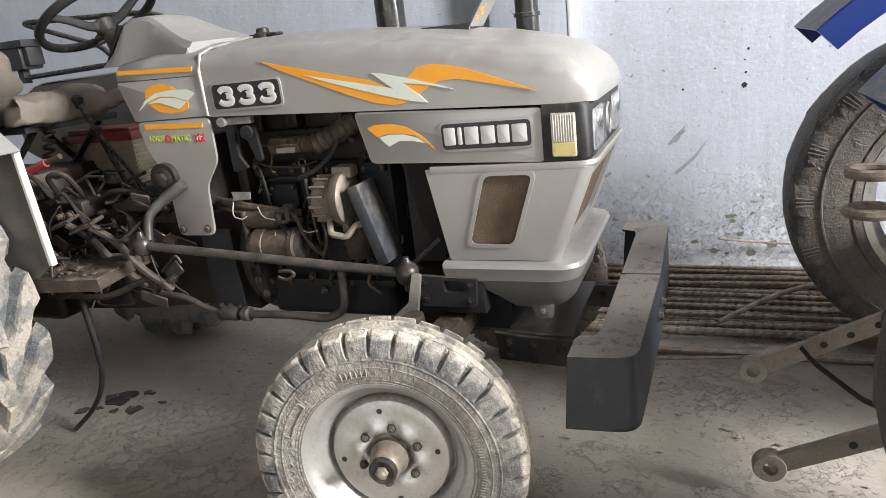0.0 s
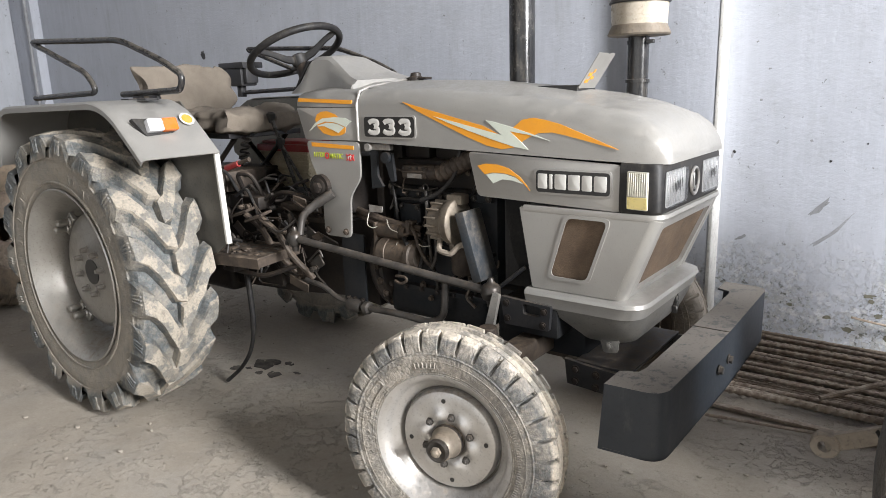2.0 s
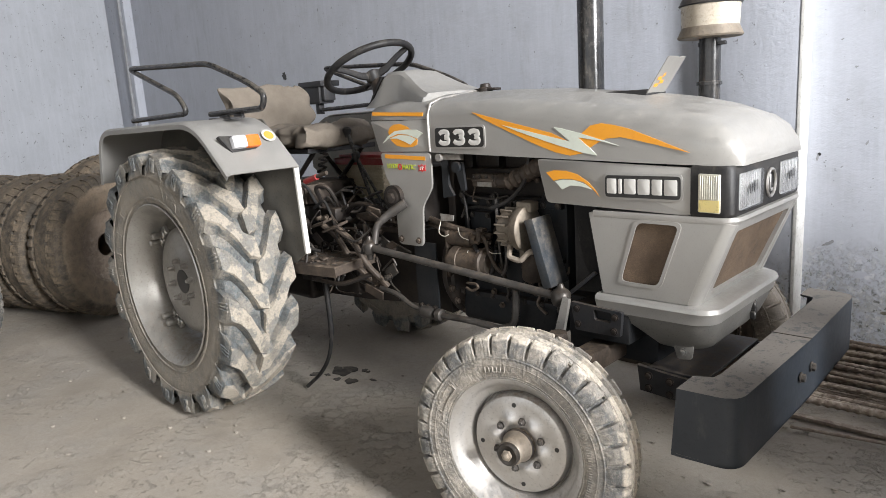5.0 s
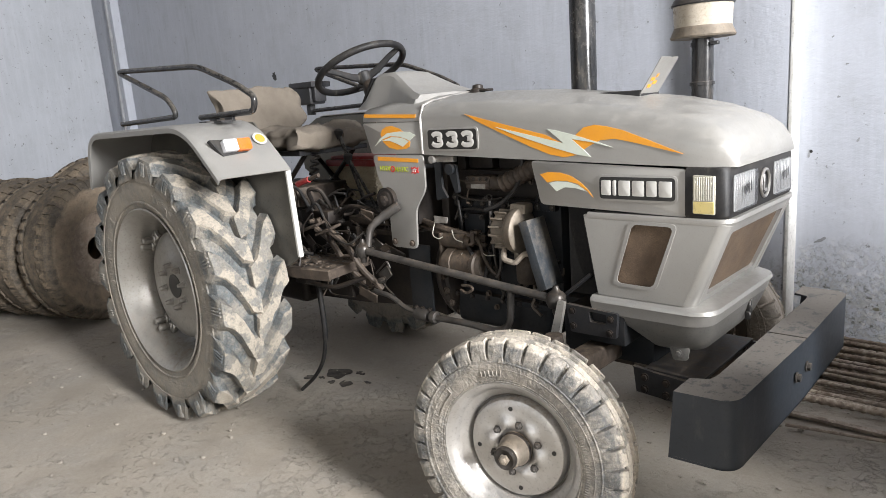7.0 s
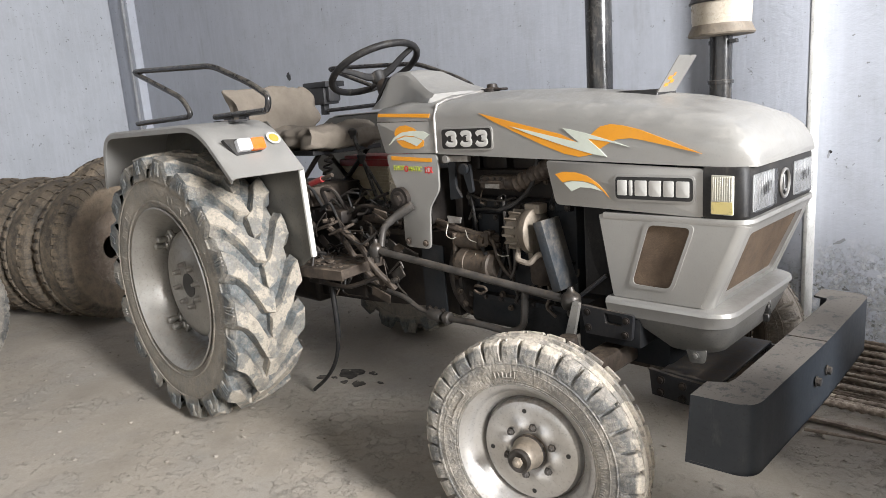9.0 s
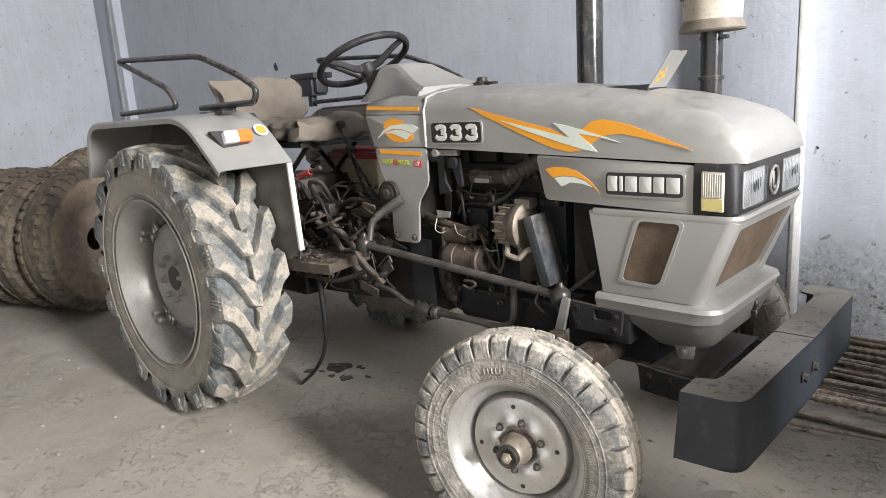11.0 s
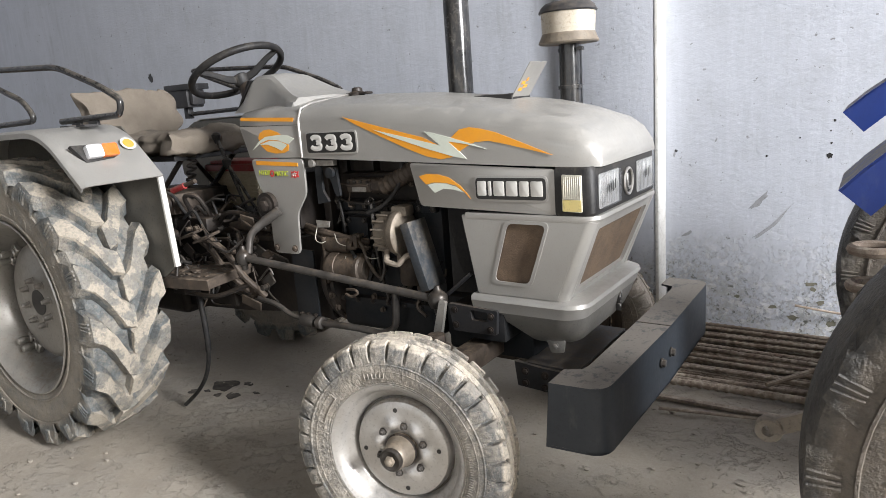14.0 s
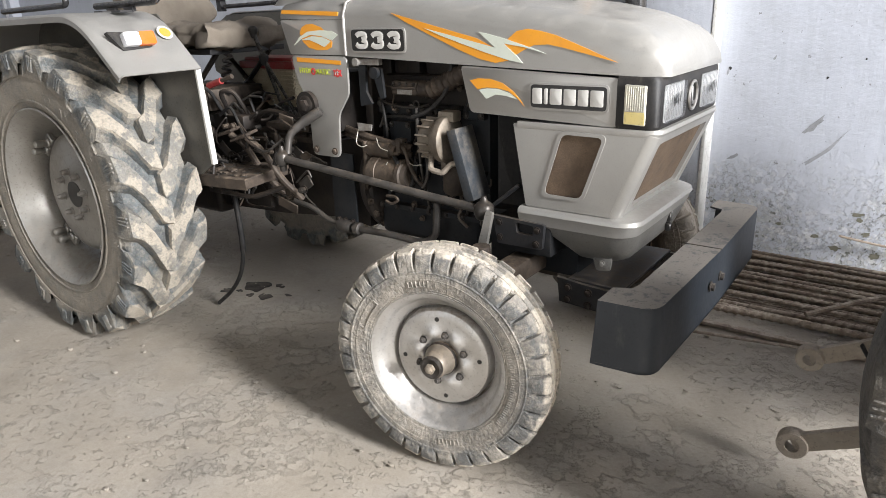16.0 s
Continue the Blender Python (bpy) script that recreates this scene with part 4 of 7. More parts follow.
# lamp housing
bm = bmesh.new()
loft(bm, [nose_ring(0.984, 2.214, 2.326, 0.281, 0.03), nose_ring(0.992, 2.212, 2.330, 0.284, 0.03), nose_ring(1.112, 2.212, 2.328, 0.284, 0.03), nose_ring(1.124, 2.214, 2.322, 0.280, 0.03)])
lamps = part("lamp_housing", bm, PLASTIC_BLACK, tractor, "black plastic headlamp surround", 30)
for s in (-1, 1):
    bm = bmesh.new()
    plate(bm, round_outline([(2.236, 1.104), (2.296, 1.102), (2.296, 0.996), (2.236, 0.998)], 0.004), s * 0.283, s * 0.289, bevel=0.001)
    lens = part("side_lamp", bm, YELLOW_LENS, lamps, "faded ribbed side lamp lens")
    bm = bmesh.new()
    box(bm, (0, -0.002, 0.034), (0.0034, 0.002, 0.099), 0.001, 1)
    copies(part("lens_rib", bm, YELLOW_LENS, lens), [pose(2.240 + 0.0062 * k, s * 0.2895, 1.0) for k in range(9)])
    bm = bmesh.new()
    box(bm, (2.2375, min(s * 0.2885, s * 0.2905), 0.9985), (2.2945, max(s * 0.2885, s * 0.2905), 1.032), 0.001, 1)
    part("stained_band", bm, STAINED_LENS, lens, "yellow stained lower part of the lens")
    bm = bmesh.new()
    ys = sorted((s * 0.082, s * 0.246))
    plate(bm, round_outline([(ys[0], 1.100), (ys[1], 1.100), (ys[1], 1.000), (ys[0], 1.000)], 0.008), 2.329, 2.331, "X")
    for k in range(11):
        y = ys[0] + 0.008 + 0.0142 * k
        box(bm, (2.330, y, 1.004), (2.3325, y + 0.006, 1.096), 0.001, 1)
    refl = part("headlamp", bm, REFLECTOR, lamps, "clear headlamp with a pale ribbed reflector")
    bm = bmesh.new()
    plate(bm, round_outline([(ys[0], 1.101), (ys[1], 1.101), (ys[1], 0.999), (ys[0], 0.999)], 0.008), 2.334, 2.339, "X", bevel=0.002)
    part("lens", bm, GLASS, refl, "clear glass lens")
    bm = bmesh.new()
    for k in range(4):
        y = s * 0.165 + 0.016 * (k - 1.5)
        box(bm, (2.3395, y, 1.04 + 0.006 * (k % 2)), (2.3400, y + 0.006, 1.062 + 0.004 * k), 0.0)
    part("pen_marks", bm, BLACK_STICKER, refl, "dark hand-written marks on the glass")
bm = bmesh.new()
tube(bm, [(2.332, 0.036 * math.cos(a), 1.048 + 0.040 * math.sin(a)) for a in [2 * math.pi * k / 32 for k in range(32)]], 0.005, 8, True)
badge = part("badge", bm, STEEL, lamps, "round silver badge ring")
bm = bmesh.new()
box(bm, (2.329, -0.012, 1.022), (2.334, -0.003, 1.074), 0.001, 1)
box(bm, (2.329, -0.012, 1.022), (2.334, 0.016, 1.031), 0.001, 1)
part("badge_bar", bm, STEEL, badge)

# skirt below the nose
bm = bmesh.new()
loft(bm, [nose_ring(0.720, 1.912, 2.262, 0.284, 0.07), nose_ring(0.712, 1.908, 2.288, 0.290, 0.07), nose_ring(0.700, 1.908, 2.292, 0.292, 0.07), nose_ring(0.696, 1.908, 2.287, 0.290, 0.07), nose_ring(0.664, 1.912, 2.277, 0.284, 0.07)])
skirt = part("front_skirt", bm, SILVER, tractor, "scuffed silver skirt under the grille", 30)
# pan and lugs carry their shade in a darker silver
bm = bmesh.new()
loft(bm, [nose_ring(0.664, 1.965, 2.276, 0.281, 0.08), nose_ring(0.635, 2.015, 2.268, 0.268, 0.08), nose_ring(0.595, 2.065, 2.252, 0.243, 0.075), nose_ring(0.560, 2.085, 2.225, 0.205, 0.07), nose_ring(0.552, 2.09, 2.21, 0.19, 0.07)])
part("lower_pan", bm, SHADED_PAN_SILVER, skirt, "dusty silver-grey pan under the skirt, darkened for shade", 50)
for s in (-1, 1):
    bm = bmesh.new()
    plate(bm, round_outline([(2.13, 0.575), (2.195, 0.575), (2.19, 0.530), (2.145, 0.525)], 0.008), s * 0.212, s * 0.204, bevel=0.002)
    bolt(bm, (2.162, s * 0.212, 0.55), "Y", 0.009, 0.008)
    part("lug", bm, SHADED_PAN_SILVER, skirt)
bm = bmesh.new()
for k, (y, z, w) in enumerate(((0.06, 0.645, 0.012), (0.066, 0.628, 0.016), (0.06, 0.612, 0.010), (0.068, 0.655, 0.008))):
    box(bm, (2.262, y - w / 2, z - 0.014), (2.281, y + w / 2, z + 0.014), 0.004, 1)
part("broken_hole", bm, BLACK_STICKER, skirt, "ragged dark hole broken in the skirt")

# cowl
bm = bmesh.new()
loft(bm, [hood_section(0.872, 0.262, 1.300, 1.330, 0.020, 0.020), hood_section(0.885, 0.276, 1.292, 1.345, 0.024, 0.045), hood_section(1.0, 0.279, 1.288, 1.352, 0.026, 0.055), hood_section(1.203, 0.279, 1.285, 1.352, 0.026, 0.055)])
cowl = part("cowl", bm, SILVER, tractor, "silver cowl between seat and hood", 50)
for s in (-1, 1):
    bm = bmesh.new()
    plate(bm, round_outline([(0.884, 1.287), (1.203, 1.283), (1.212, 1.166), (0.924, 1.166)], 0.006), s * 0.279, s * 0.262, bevel=0.003)
    part("cowl_side", bm, SILVER, cowl)
    bm = bmesh.new()
    plate(bm, [(p.x, p.y) for p in soften([(0.926, 1.162, 0), (1.208, 1.162, 0), (1.206, 1.03, 0), (1.148, 0.955, 0), (1.138, 0.795, 0), (0.998, 0.795, 0), (0.998, 0.985, 0), (0.948, 1.075, 0)], 0.022, 4, True)], s * 0.280, s * 0.271, bevel=0.0025)
    leg = part("cowl_leg", bm, SILVER, cowl, "silver panel stepping down from the cowl")
    bolts(leg, [(1.020, s * 0.282, 0.818), (1.118, s * 0.282, 0.818)], r=0.010, material=RUSTY)
    bm = bmesh.new()
    tube(bm, [(1.207, s * 0.279, 1.166), (1.207, s * 0.280, 1.296), (1.207, s * 0.262, 1.340), (1.207, s * 0.21, 1.356), (1.207, 0, 1.380)], 0.0055, 8)
    part("edge_trim", bm, STEEL, cowl, "bright worn edge of the hood")
bm = bmesh.new()
DASH = ((0.700, 1.345, 0.112), (0.742, 1.410, 0.112), (0.785, 1.466, 0.110), (0.800, 1.478, 0.108), (0.825, 1.484, 0.108), (0.885, 1.484, 0.110), (0.910, 1.478, 0.114), (0.960, 1.452, 0.130), (1.020, 1.420, 0.155), (1.080, 1.396, 0.185), (1.130, 1.382, 0.205), (1.140, 1.345, 0.210))
rows = []
for x, z, half in DASH:
    rows.append([(x, -half - 0.03, 1.340), (x, -half - 0.012, 1.340 + 0.6 * (z - 1.340)), (x, -half, z - 0.014 * (z > 1.36)), (x, -half + 0.016, z), (x, 0, z + 0.006), (x, half - 0.016, z), (x, half, z - 0.014 * (z > 1.36)), (x, half + 0.012, 1.340 + 0.6 * (z - 1.340)), (x, half + 0.03, 1.340)])
loft(bm, rows)
part("dash_cover", bm, SILVER, cowl, "dusty silver dashboard cover", 32)
bm = bmesh.new()
plate(bm, [(0.690, 1.352), (0.776, 1.470), (0.786, 1.466), (0.706, 1.352)], -0.115, 0.115)
part("dash", bm, PLASTIC_BLACK, cowl, "dark dashboard face")
bm = bmesh.new()
lathe(bm, [(0, 0.030), (0.014, 0.030), (0.018, 0.022), (0.030, 0.020), (0.033, 0.012)], 16, "Z", (1.235, 0.03, 1.374))
box(bm, (1.19, 0.01, 1.378), (1.30, 0.05, 1.388), 0.003, 1)
part("fuel_cap", bm, GREASE, hood, "black fuel filler cap")
bm = bmesh.new()
box(bm, (1.84, -0.09, 1.300), (1.985, 0.04, 1.3405), 0.002, 1, pose(0, 0, 0))
part("hatch_opening", bm, BLACK_STICKER, hood, "dark open hatch in the hood")
bm = bmesh.new()
plate(bm, round_outline([(-0.09, 0.0), (0.03, 0.0), (0.03, 0.125), (-0.005, 0.125), (-0.012, 0.119), (-0.02, 0.125), (-0.09, 0.125)], 0.004), -0.0015, 0.0015, "X", m=pose(1.985, 0.0, 1.330, 0, 34, 0))
flap = part("hatch_flap", bm, SILVER, hood, "raised silver hatch flap with a torn sticker")
bm = bmesh.new()
for k in range(7):
    y, z = -0.075 + 0.012 * (k % 4), 0.02 + 0.012 * (k // 2)
    plate(bm, [(y, z), (y + 0.011, z + 0.003), (y + 0.008, z + 0.014), (y - 0.002, z + 0.010)], 0.002, 0.0028, "X", m=pose(1.985, 0.0, 1.330, 0, 34, 0))
part("torn_sticker", bm, ORANGE, flap, "torn yellow sticker scraps")

# decals on the hood and panels, a hair proud of the sheet metal
DECALS = (
    ("orange_swoosh", hood, ORANGE, 0.2818, ((1.423, 1.302), (1.608, 1.258), (1.753, 1.224), (1.822, 1.195), (1.85, 1.19), (1.868, 1.159), (1.823, 1.152), (1.768, 1.162), (1.695, 1.187), (1.583, 1.232), (1.488, 1.271))),
    ("orange_wing", hood, ORANGE, 0.2816, ((1.867, 1.221), (1.897, 1.243), (1.933, 1.249), (1.973, 1.243), (2.023, 1.231), (2.114, 1.197), (2.208, 1.16), (2.113, 1.182), (2.042, 1.198), (1.998, 1.206), (1.951, 1.203), (1.92, 1.19), (1.894, 1.176), (1.853, 1.206))),
    ("pale_bolt", hood, WHITE_STICKER, 0.2830, ((1.557, 1.254), (1.651, 1.234), (1.751, 1.212), (1.824, 1.196), (1.765, 1.241), (1.792, 1.237), (1.867, 1.219), (1.944, 1.197), (1.992, 1.181), (1.921, 1.198), (1.853, 1.208), (1.894, 1.176), (1.918, 1.153), (1.868, 1.161), (1.784, 1.183), (1.699, 1.208), (1.623, 1.231))),
    ("orange_arc", upper_panel, ORANGE, 0.2806, ((1.729, 1.097), (1.759, 1.105), (1.804, 1.104), (1.846, 1.094), (1.886, 1.069), (1.91, 1.045), (1.923, 1.027), (1.902, 1.048), (1.868, 1.07), (1.831, 1.077), (1.787, 1.078), (1.757, 1.071))),
    ("pale_arc", upper_panel, WHITE_STICKER, 0.2807, ((1.762, 1.070), (1.793, 1.076), (1.834, 1.075), (1.873, 1.064), (1.899, 1.047), (1.86, 1.056), (1.822, 1.058), (1.789, 1.044))),
    ("orange_stripe", cowl, ORANGE, 0.2808, ((0.900, 1.323), (1.184, 1.311), (1.180, 1.297), (0.896, 1.310))),
    ("orange_disc", cowl, ORANGE, 0.2806, ((0.985, 1.242), (0.996, 1.260), (1.02, 1.271), (1.052, 1.273), (1.094, 1.261), (1.128, 1.238), (1.146, 1.209), (1.140, 1.192), (1.118, 1.184), (1.071, 1.182), (1.027, 1.190), (0.997, 1.212))),
    ("pale_leaf", cowl, WHITE_STICKER, 0.2822, ((0.95, 1.199), (0.982, 1.227), (1.025, 1.246), (1.091, 1.251), (1.145, 1.248), (1.177, 1.235), (1.144, 1.216), (1.095, 1.231), (1.04, 1.235), (0.989, 1.221))),
    ("pale_leaf", cowl, WHITE_STICKER, 0.2822, ((0.988, 1.217), (1.049, 1.231), (1.103, 1.227), (1.139, 1.213), (1.107, 1.193), (1.078, 1.204), (1.035, 1.217))),
    ("orange_stripe", cowl, ORANGE, 0.2818, ((0.957, 1.156), (1.181, 1.147), (1.180, 1.133), (0.957, 1.140))),
)
for name, parent, material, y, outline in DECALS:
    for s in (-1, 1):
        bm = bmesh.new()
        plate(bm, outline, s * (y - 0.003), s * y)
        part(name, bm, material, parent, smooth=0)


def name_plate(parent, x0, x1, z0, z1, y):
    bm = bmesh.new()
    plate(bm, round_outline([(x0, z1), (x1, z1), (x1, z0), (x0, z0)], 0.016), y + 0.001, y - 0.003, bevel=0.001)
    rim = part("name_plate", bm, SILVER, parent, "black plate with a silver rim")
    bm = bmesh.new()
    plate(bm, round_outline([(x0 + 0.006, z1 - 0.006), (x1 - 0.006, z1 - 0.006), (x1 - 0.006, z0 + 0.006), (x0 + 0.006, z0 + 0.006)], 0.013), y - 0.002, y - 0.0036)
    part("plate_face", bm, BLACK_STICKER, rim)
    return rim


rim = name_plate(hood, 1.238, 1.482, 1.176, 1.258, -0.2815)
THREE = ((0.04, 0.80), (0.18, 0.95), (0.50, 1.0), (0.82, 0.94), (0.90, 0.76), (0.76, 0.58), (0.46, 0.53), (0.78, 0.47), (0.95, 0.27), (0.84, 0.06), (0.50, 0.0), (0.16, 0.05), (0.0, 0.22))
for k in range(3):
    bm = bmesh.new()
    tube(bm, soften([(1.266 + 0.0715 * k + 0.050 * u, -0.2855, 1.1955 + 0.043 * v) for u, v in THREE], 0.012, 3), 0.0085, 8, flat=0.14)
    part("digit", bm, LETTER, rim)
rim = name_plate(upper_panel, 1.940, 2.190, 1.022, 1.100, -0.2805)
for k, (x, w) in enumerate(((1.953, 0.034), (1.991, 0.014), (2.010, 0.040), (2.054, 0.040), (2.098, 0.034), (2.136, 0.041))):
    bm = bmesh.new()
    plate(bm, round_outline([(x, 1.084), (x + w - 0.003, 1.084), (x + w - 0.003, 1.039), (x, 1.039)], 0.004), -0.2835, -0.2865, bevel=0.0008)
    part("plain_block", bm, LETTER, rim, "pale plain block")
lettering("system_word", "HYDR", 0.026, (0.966, -0.2822, 1.101), YELLOW_GREEN, cowl, depth=0.0006, sx=0.95, fatten=0.0006)
lettering("system_word", "O", 0.032, (1.027, -0.2822, 1.096), RED_STICKER, cowl, depth=0.0006, sx=0.9, fatten=0.0012)
lettering("system_word", "MATIC", 0.026, (1.051, -0.2822, 1.098), YELLOW_GREEN, cowl, depth=0.0006, sx=0.95, fatten=0.0006)
bm = bmesh.new()
plate(bm, [(1.140, 1.116), (1.150, 1.112), (1.160, 1.118), (1.168, 1.113), (1.180, 1.116), (1.176, 1.104), (1.181, 1.092), (1.170, 1.094), (1.160, 1.089), (1.150, 1.094), (1.140, 1.090), (1.144, 1.103)], -0.279, -0.2816)
part("red_star", bm, RED_STICKER, cowl, smooth=0)
bm = bmesh.new()
box(bm, (1.149, -0.2825, 1.097), (1.153, -0.2812, 1.109), 0.0)
box(bm, (1.160, -0.2825, 1.097), (1.164, -0.2812, 1.112), 0.0)
box(bm, (1.149, -0.2825, 1.106), (1.170, -0.2812, 1.109), 0.0)
part("star_mark", bm, LETTER, cowl, smooth=0)

# bumper
bm = bmesh.new()
outer = [(p.x, p.y) for p in soften([(2.285, -0.555, 0), (2.452, -0.545, 0), (2.462, 0, 0), (2.452, 0.545, 0), (2.285, 0.555, 0)], 0.055, 7)]
wall_in = [(p.x, p.y) for p in soften([(2.285, -0.546, 0), (2.444, -0.537, 0), (2.454, 0, 0), (2.444, 0.537, 0), (2.285, 0.546, 0)], 0.048, 7)]
n = len(outer)
rows = [[bm.verts.new((x, y, z)) for x, y in line] for line, z in ((outer, 0.400), (outer, 0.583), (wall_in, 0.587), (wall_in, 0.400))]
for r in rows[1:3]:
    r[0].co.x = r[-1].co.x = 2.299
for a, b in zip(rows, rows[1:] + rows[:1]):
    for k in range(n - 1):
        bm.faces.new((a[k], a[k + 1], b[k + 1], b[k]))
bm.faces.new([r[0] for r in rows])
bm.faces.new([r[-1] for r in rows])
flange = [(2.299, -0.555)] + outer[1:-1] + [(2.299, 0.555)] + [(2.299, 0.455), (2.345, 0.435), (2.352, 0.40), (2.352, -0.40), (2.345, -0.435), (2.299, -0.455)]
plate(bm, flange, 0.581, 0.588, "Z")
plate(bm, flange, 0.400, 0.407, "Z")
bumper = part("bumper", bm, BUMPER_PAINT, tractor, "dark blue-grey steel bumper with a dusty top", 30)
bolts(bumper, [(2.464, -0.10, 0.50), (2.464, 0.0, 0.50)], "X", 0.012, 0.012, ROD_STEEL)
bm = bmesh.new()
box(bm, (2.350, -0.004, 0.5875), (2.462, 0.002, 0.5895), 0.0005, 1)
part("weld_seam", bm, GREASE, bumper, "rough weld seam")
for s in (-1, 1):
    bm = bmesh.new()
    plate(bm, [(2.02, 0.485), (2.10, 0.475), (2.30, 0.462), (2.36, 0.47), (2.36, 0.41), (2.28, 0.385), (2.03, 0.40)], s * 0.230, s * 0.216, bevel=0.002)
    arm = part("bumper_arm", bm, BLACK_PAINT, tractor, "black steel arm of the bumper")
    bolts(arm, [(x, s * 0.230 if s < 0 else s * 0.216, z) for x, z in ((2.06, 0.455), (2.06, 0.415), (2.13, 0.450), (2.13, 0.408), (2.21, 0.442), (2.26, 0.432))], r=0.010)
bm = bmesh.new()
box(bm, (2.05, -0.216, 0.470), (2.24, 0.216, 0.480), 0.002, 1, pose(0, 0, 0))
box(bm, (2.05, -0.216, 0.44), (2.062, 0.216, 0.47), 0.002, 1)
part("front_tray", bm, BLACK_PAINT, tractor, "dusty cross plate behind the bumper")

# front axle carrier
for s in (-1, 1):
    bm = bmesh.new()
    frame_plate(bm, round_outline([(1.82, 0.680), (2.005, 0.672), (1.998, 0.590), (1.838, 0.588)], 0.006), round_outline([(1.905, 0.667), (1.968, 0.664), (1.966, 0.632), (1.909, 0.632)], 0.006), s * 0.298, s * 0.282)
    cheek = part("carrier_cheek", bm, BLACK_PAINT, tractor, "black drilled side plate of the axle carrier")
    bolts(cheek, [(x, s * 0.298 if s < 0 else s * 0.282, z) for x, z in ((1.845, 0.660), (1.848, 0.610), (1.982, 0.652), (1.978, 0.606))], r=0.009, h=0.006)
bm = bmesh.new()
box(bm, (1.80, -0.28, 0.56), (2.02, 0.28, 0.665), 0.012)
box(bm, (1.72, -0.16, 0.46), (2.06, 0.16, 0.66), 0.02)
part("axle_carrier", bm, ENGINE_BLUE, tractor, "dark cast axle carrier")
bm = bmesh.new()
box(bm, (1.865, -0.50, 0.475), (1.945, 0.50, 0.545), 0.012)
box(bm, (1.85, -0.10, 0.42), (1.96, 0.10, 0.56), 0.02)
part("front_axle", bm, RUSTY, tractor, "dusty steel front axle beam")
for s in (-1, 1):
    bm = bmesh.new()
    lathe(bm, [(0.34, 0.030), (0.40, 0.036), (0.41, 0.045), (0.60, 0.045), (0.61, 0.030), (0.64, 0.026)], 20, "Z", (1.890, s * 0.475, 0))
    bar(bm, (1.895, s * 0.475, 0.365), (1.905, s * 0.60, 0.357), 0.034)
    part("kingpin", bm, RUSTY, tractor, "dusty kingpin and stub axle")
    bm = bmesh.new()
    plate(bm, round_outline([(-0.015, 0.0), (0.015, 0.0), (0.013, 0.13), (-0.010, 0.13)], 0.006), -0.007, 0.007, "X", m=pose(1.868, s * 0.440, 0.605, -10 * s if s > 0 else 10, 8, 90))
    part("steering_arm", bm, GREY_PAINT, tractor, "flat steel steering arm")
    bm = bmesh.new()
    tube(bm, [(1.53, s * 0.27, 0.44), (1.70, s * 0.36, 0.53), (1.86, s * 0.455, 0.615)], 0.014, 10)
    part("stay_rod", bm, ROD_STEEL, tractor)

# steering linkage
bm = bmesh.new()
bar(bm, (0.972, -0.412, 0.802), (1.835, -0.396, 0.7245), 0.0135, 14)
drag = part("drag_link", bm, ROD_STEEL, tractor, "long worn steel steering rod")
for at, r in (((1.849, -0.394, 0.724), 0.031), ((0.968, -0.412, 0.803), 0.027)):
    bm = bmesh.new()
    lathe(bm, [(-0.050, 0.012), (-0.030, 0.014), (-0.026, r * 0.8), (-0.012, r), (0.012, r), (0.022, r * 0.75), (0.028, r * 0.45), (0.036, 0.010), (0.044, 0.008)], 20, "Z", at)
    part("ball_joint", bm, OILY_STEEL, drag, "greasy ball joint")
bm = bmesh.new()
tube(bm, soften([(1.075, -0.300, 0.968), (1.005, -0.345, 0.918), (0.978, -0.375, 0.885), (0.980, -0.395, 0.815)], 0.03, 4), [0.019] * 2 + [0.016] * 4 + [0.0145] * 4 + [0.014] * 2, 12)
part("drop_arm", bm, ROD_STEEL, tractor, "bent steel steering drop arm")
bm = bmesh.new()
lathe(bm, [(-0.10, 0.05), (0.0, 0.05)], 20, "Y", (1.0, -0.20, 0.985))
lathe(bm, [(-0.302, 0.022), (-0.318, 0.022), (-0.322, 0.012)], 6, "Y", (1.0, 0, 0.985))
lathe(bm, [(-0.20, 0.036), (-0.30, 0.036), (-0.304, 0.030)], 20, "Y", (1.0, 0, 0.985))
box(bm, (0.93, -0.24, 0.88), (1.12, -0.02, 1.10), 0.02)
part("steering_box", bm, GREASE, tractor, "greasy steering gear box")
bm = bmesh.new()
bar(bm, (0.78, 0, 1.25), (0.615, 0, 1.478), 0.020)
tube(bm, [(0.72, 0, 1.335), (0.665, 0, 1.41), (0.632, 0, 1.455)], [0.060, 0.048, 0.034], 16)
part("steering_column", bm, GREASE, tractor, "dark dusty steering column shroud")
SW = pose(0.585, 0.0, 1.520, 0, -27, 0)
bm = bmesh.new()
tube(bm, [SW @ Vector((0.205 * math.cos(a), 0.205 * math.sin(a), 0)) for a in [2 * math.pi * k / 56 for k in range(56)]], 0.0155, 10, True)
wheel = part("steering_wheel", bm, PLASTIC_BLACK, tractor, "black three-spoke steering wheel")
bm = bmesh.new()
lathe(bm, [(-0.075, 0.022), (-0.06, 0.034), (-0.03, 0.040), (-0.022, 0.030)], 20, "Z")
bmesh.ops.transform(bm, matrix=SW, verts=bm.verts)
part("wheel_hub", bm, PLASTIC_BLACK, wheel)
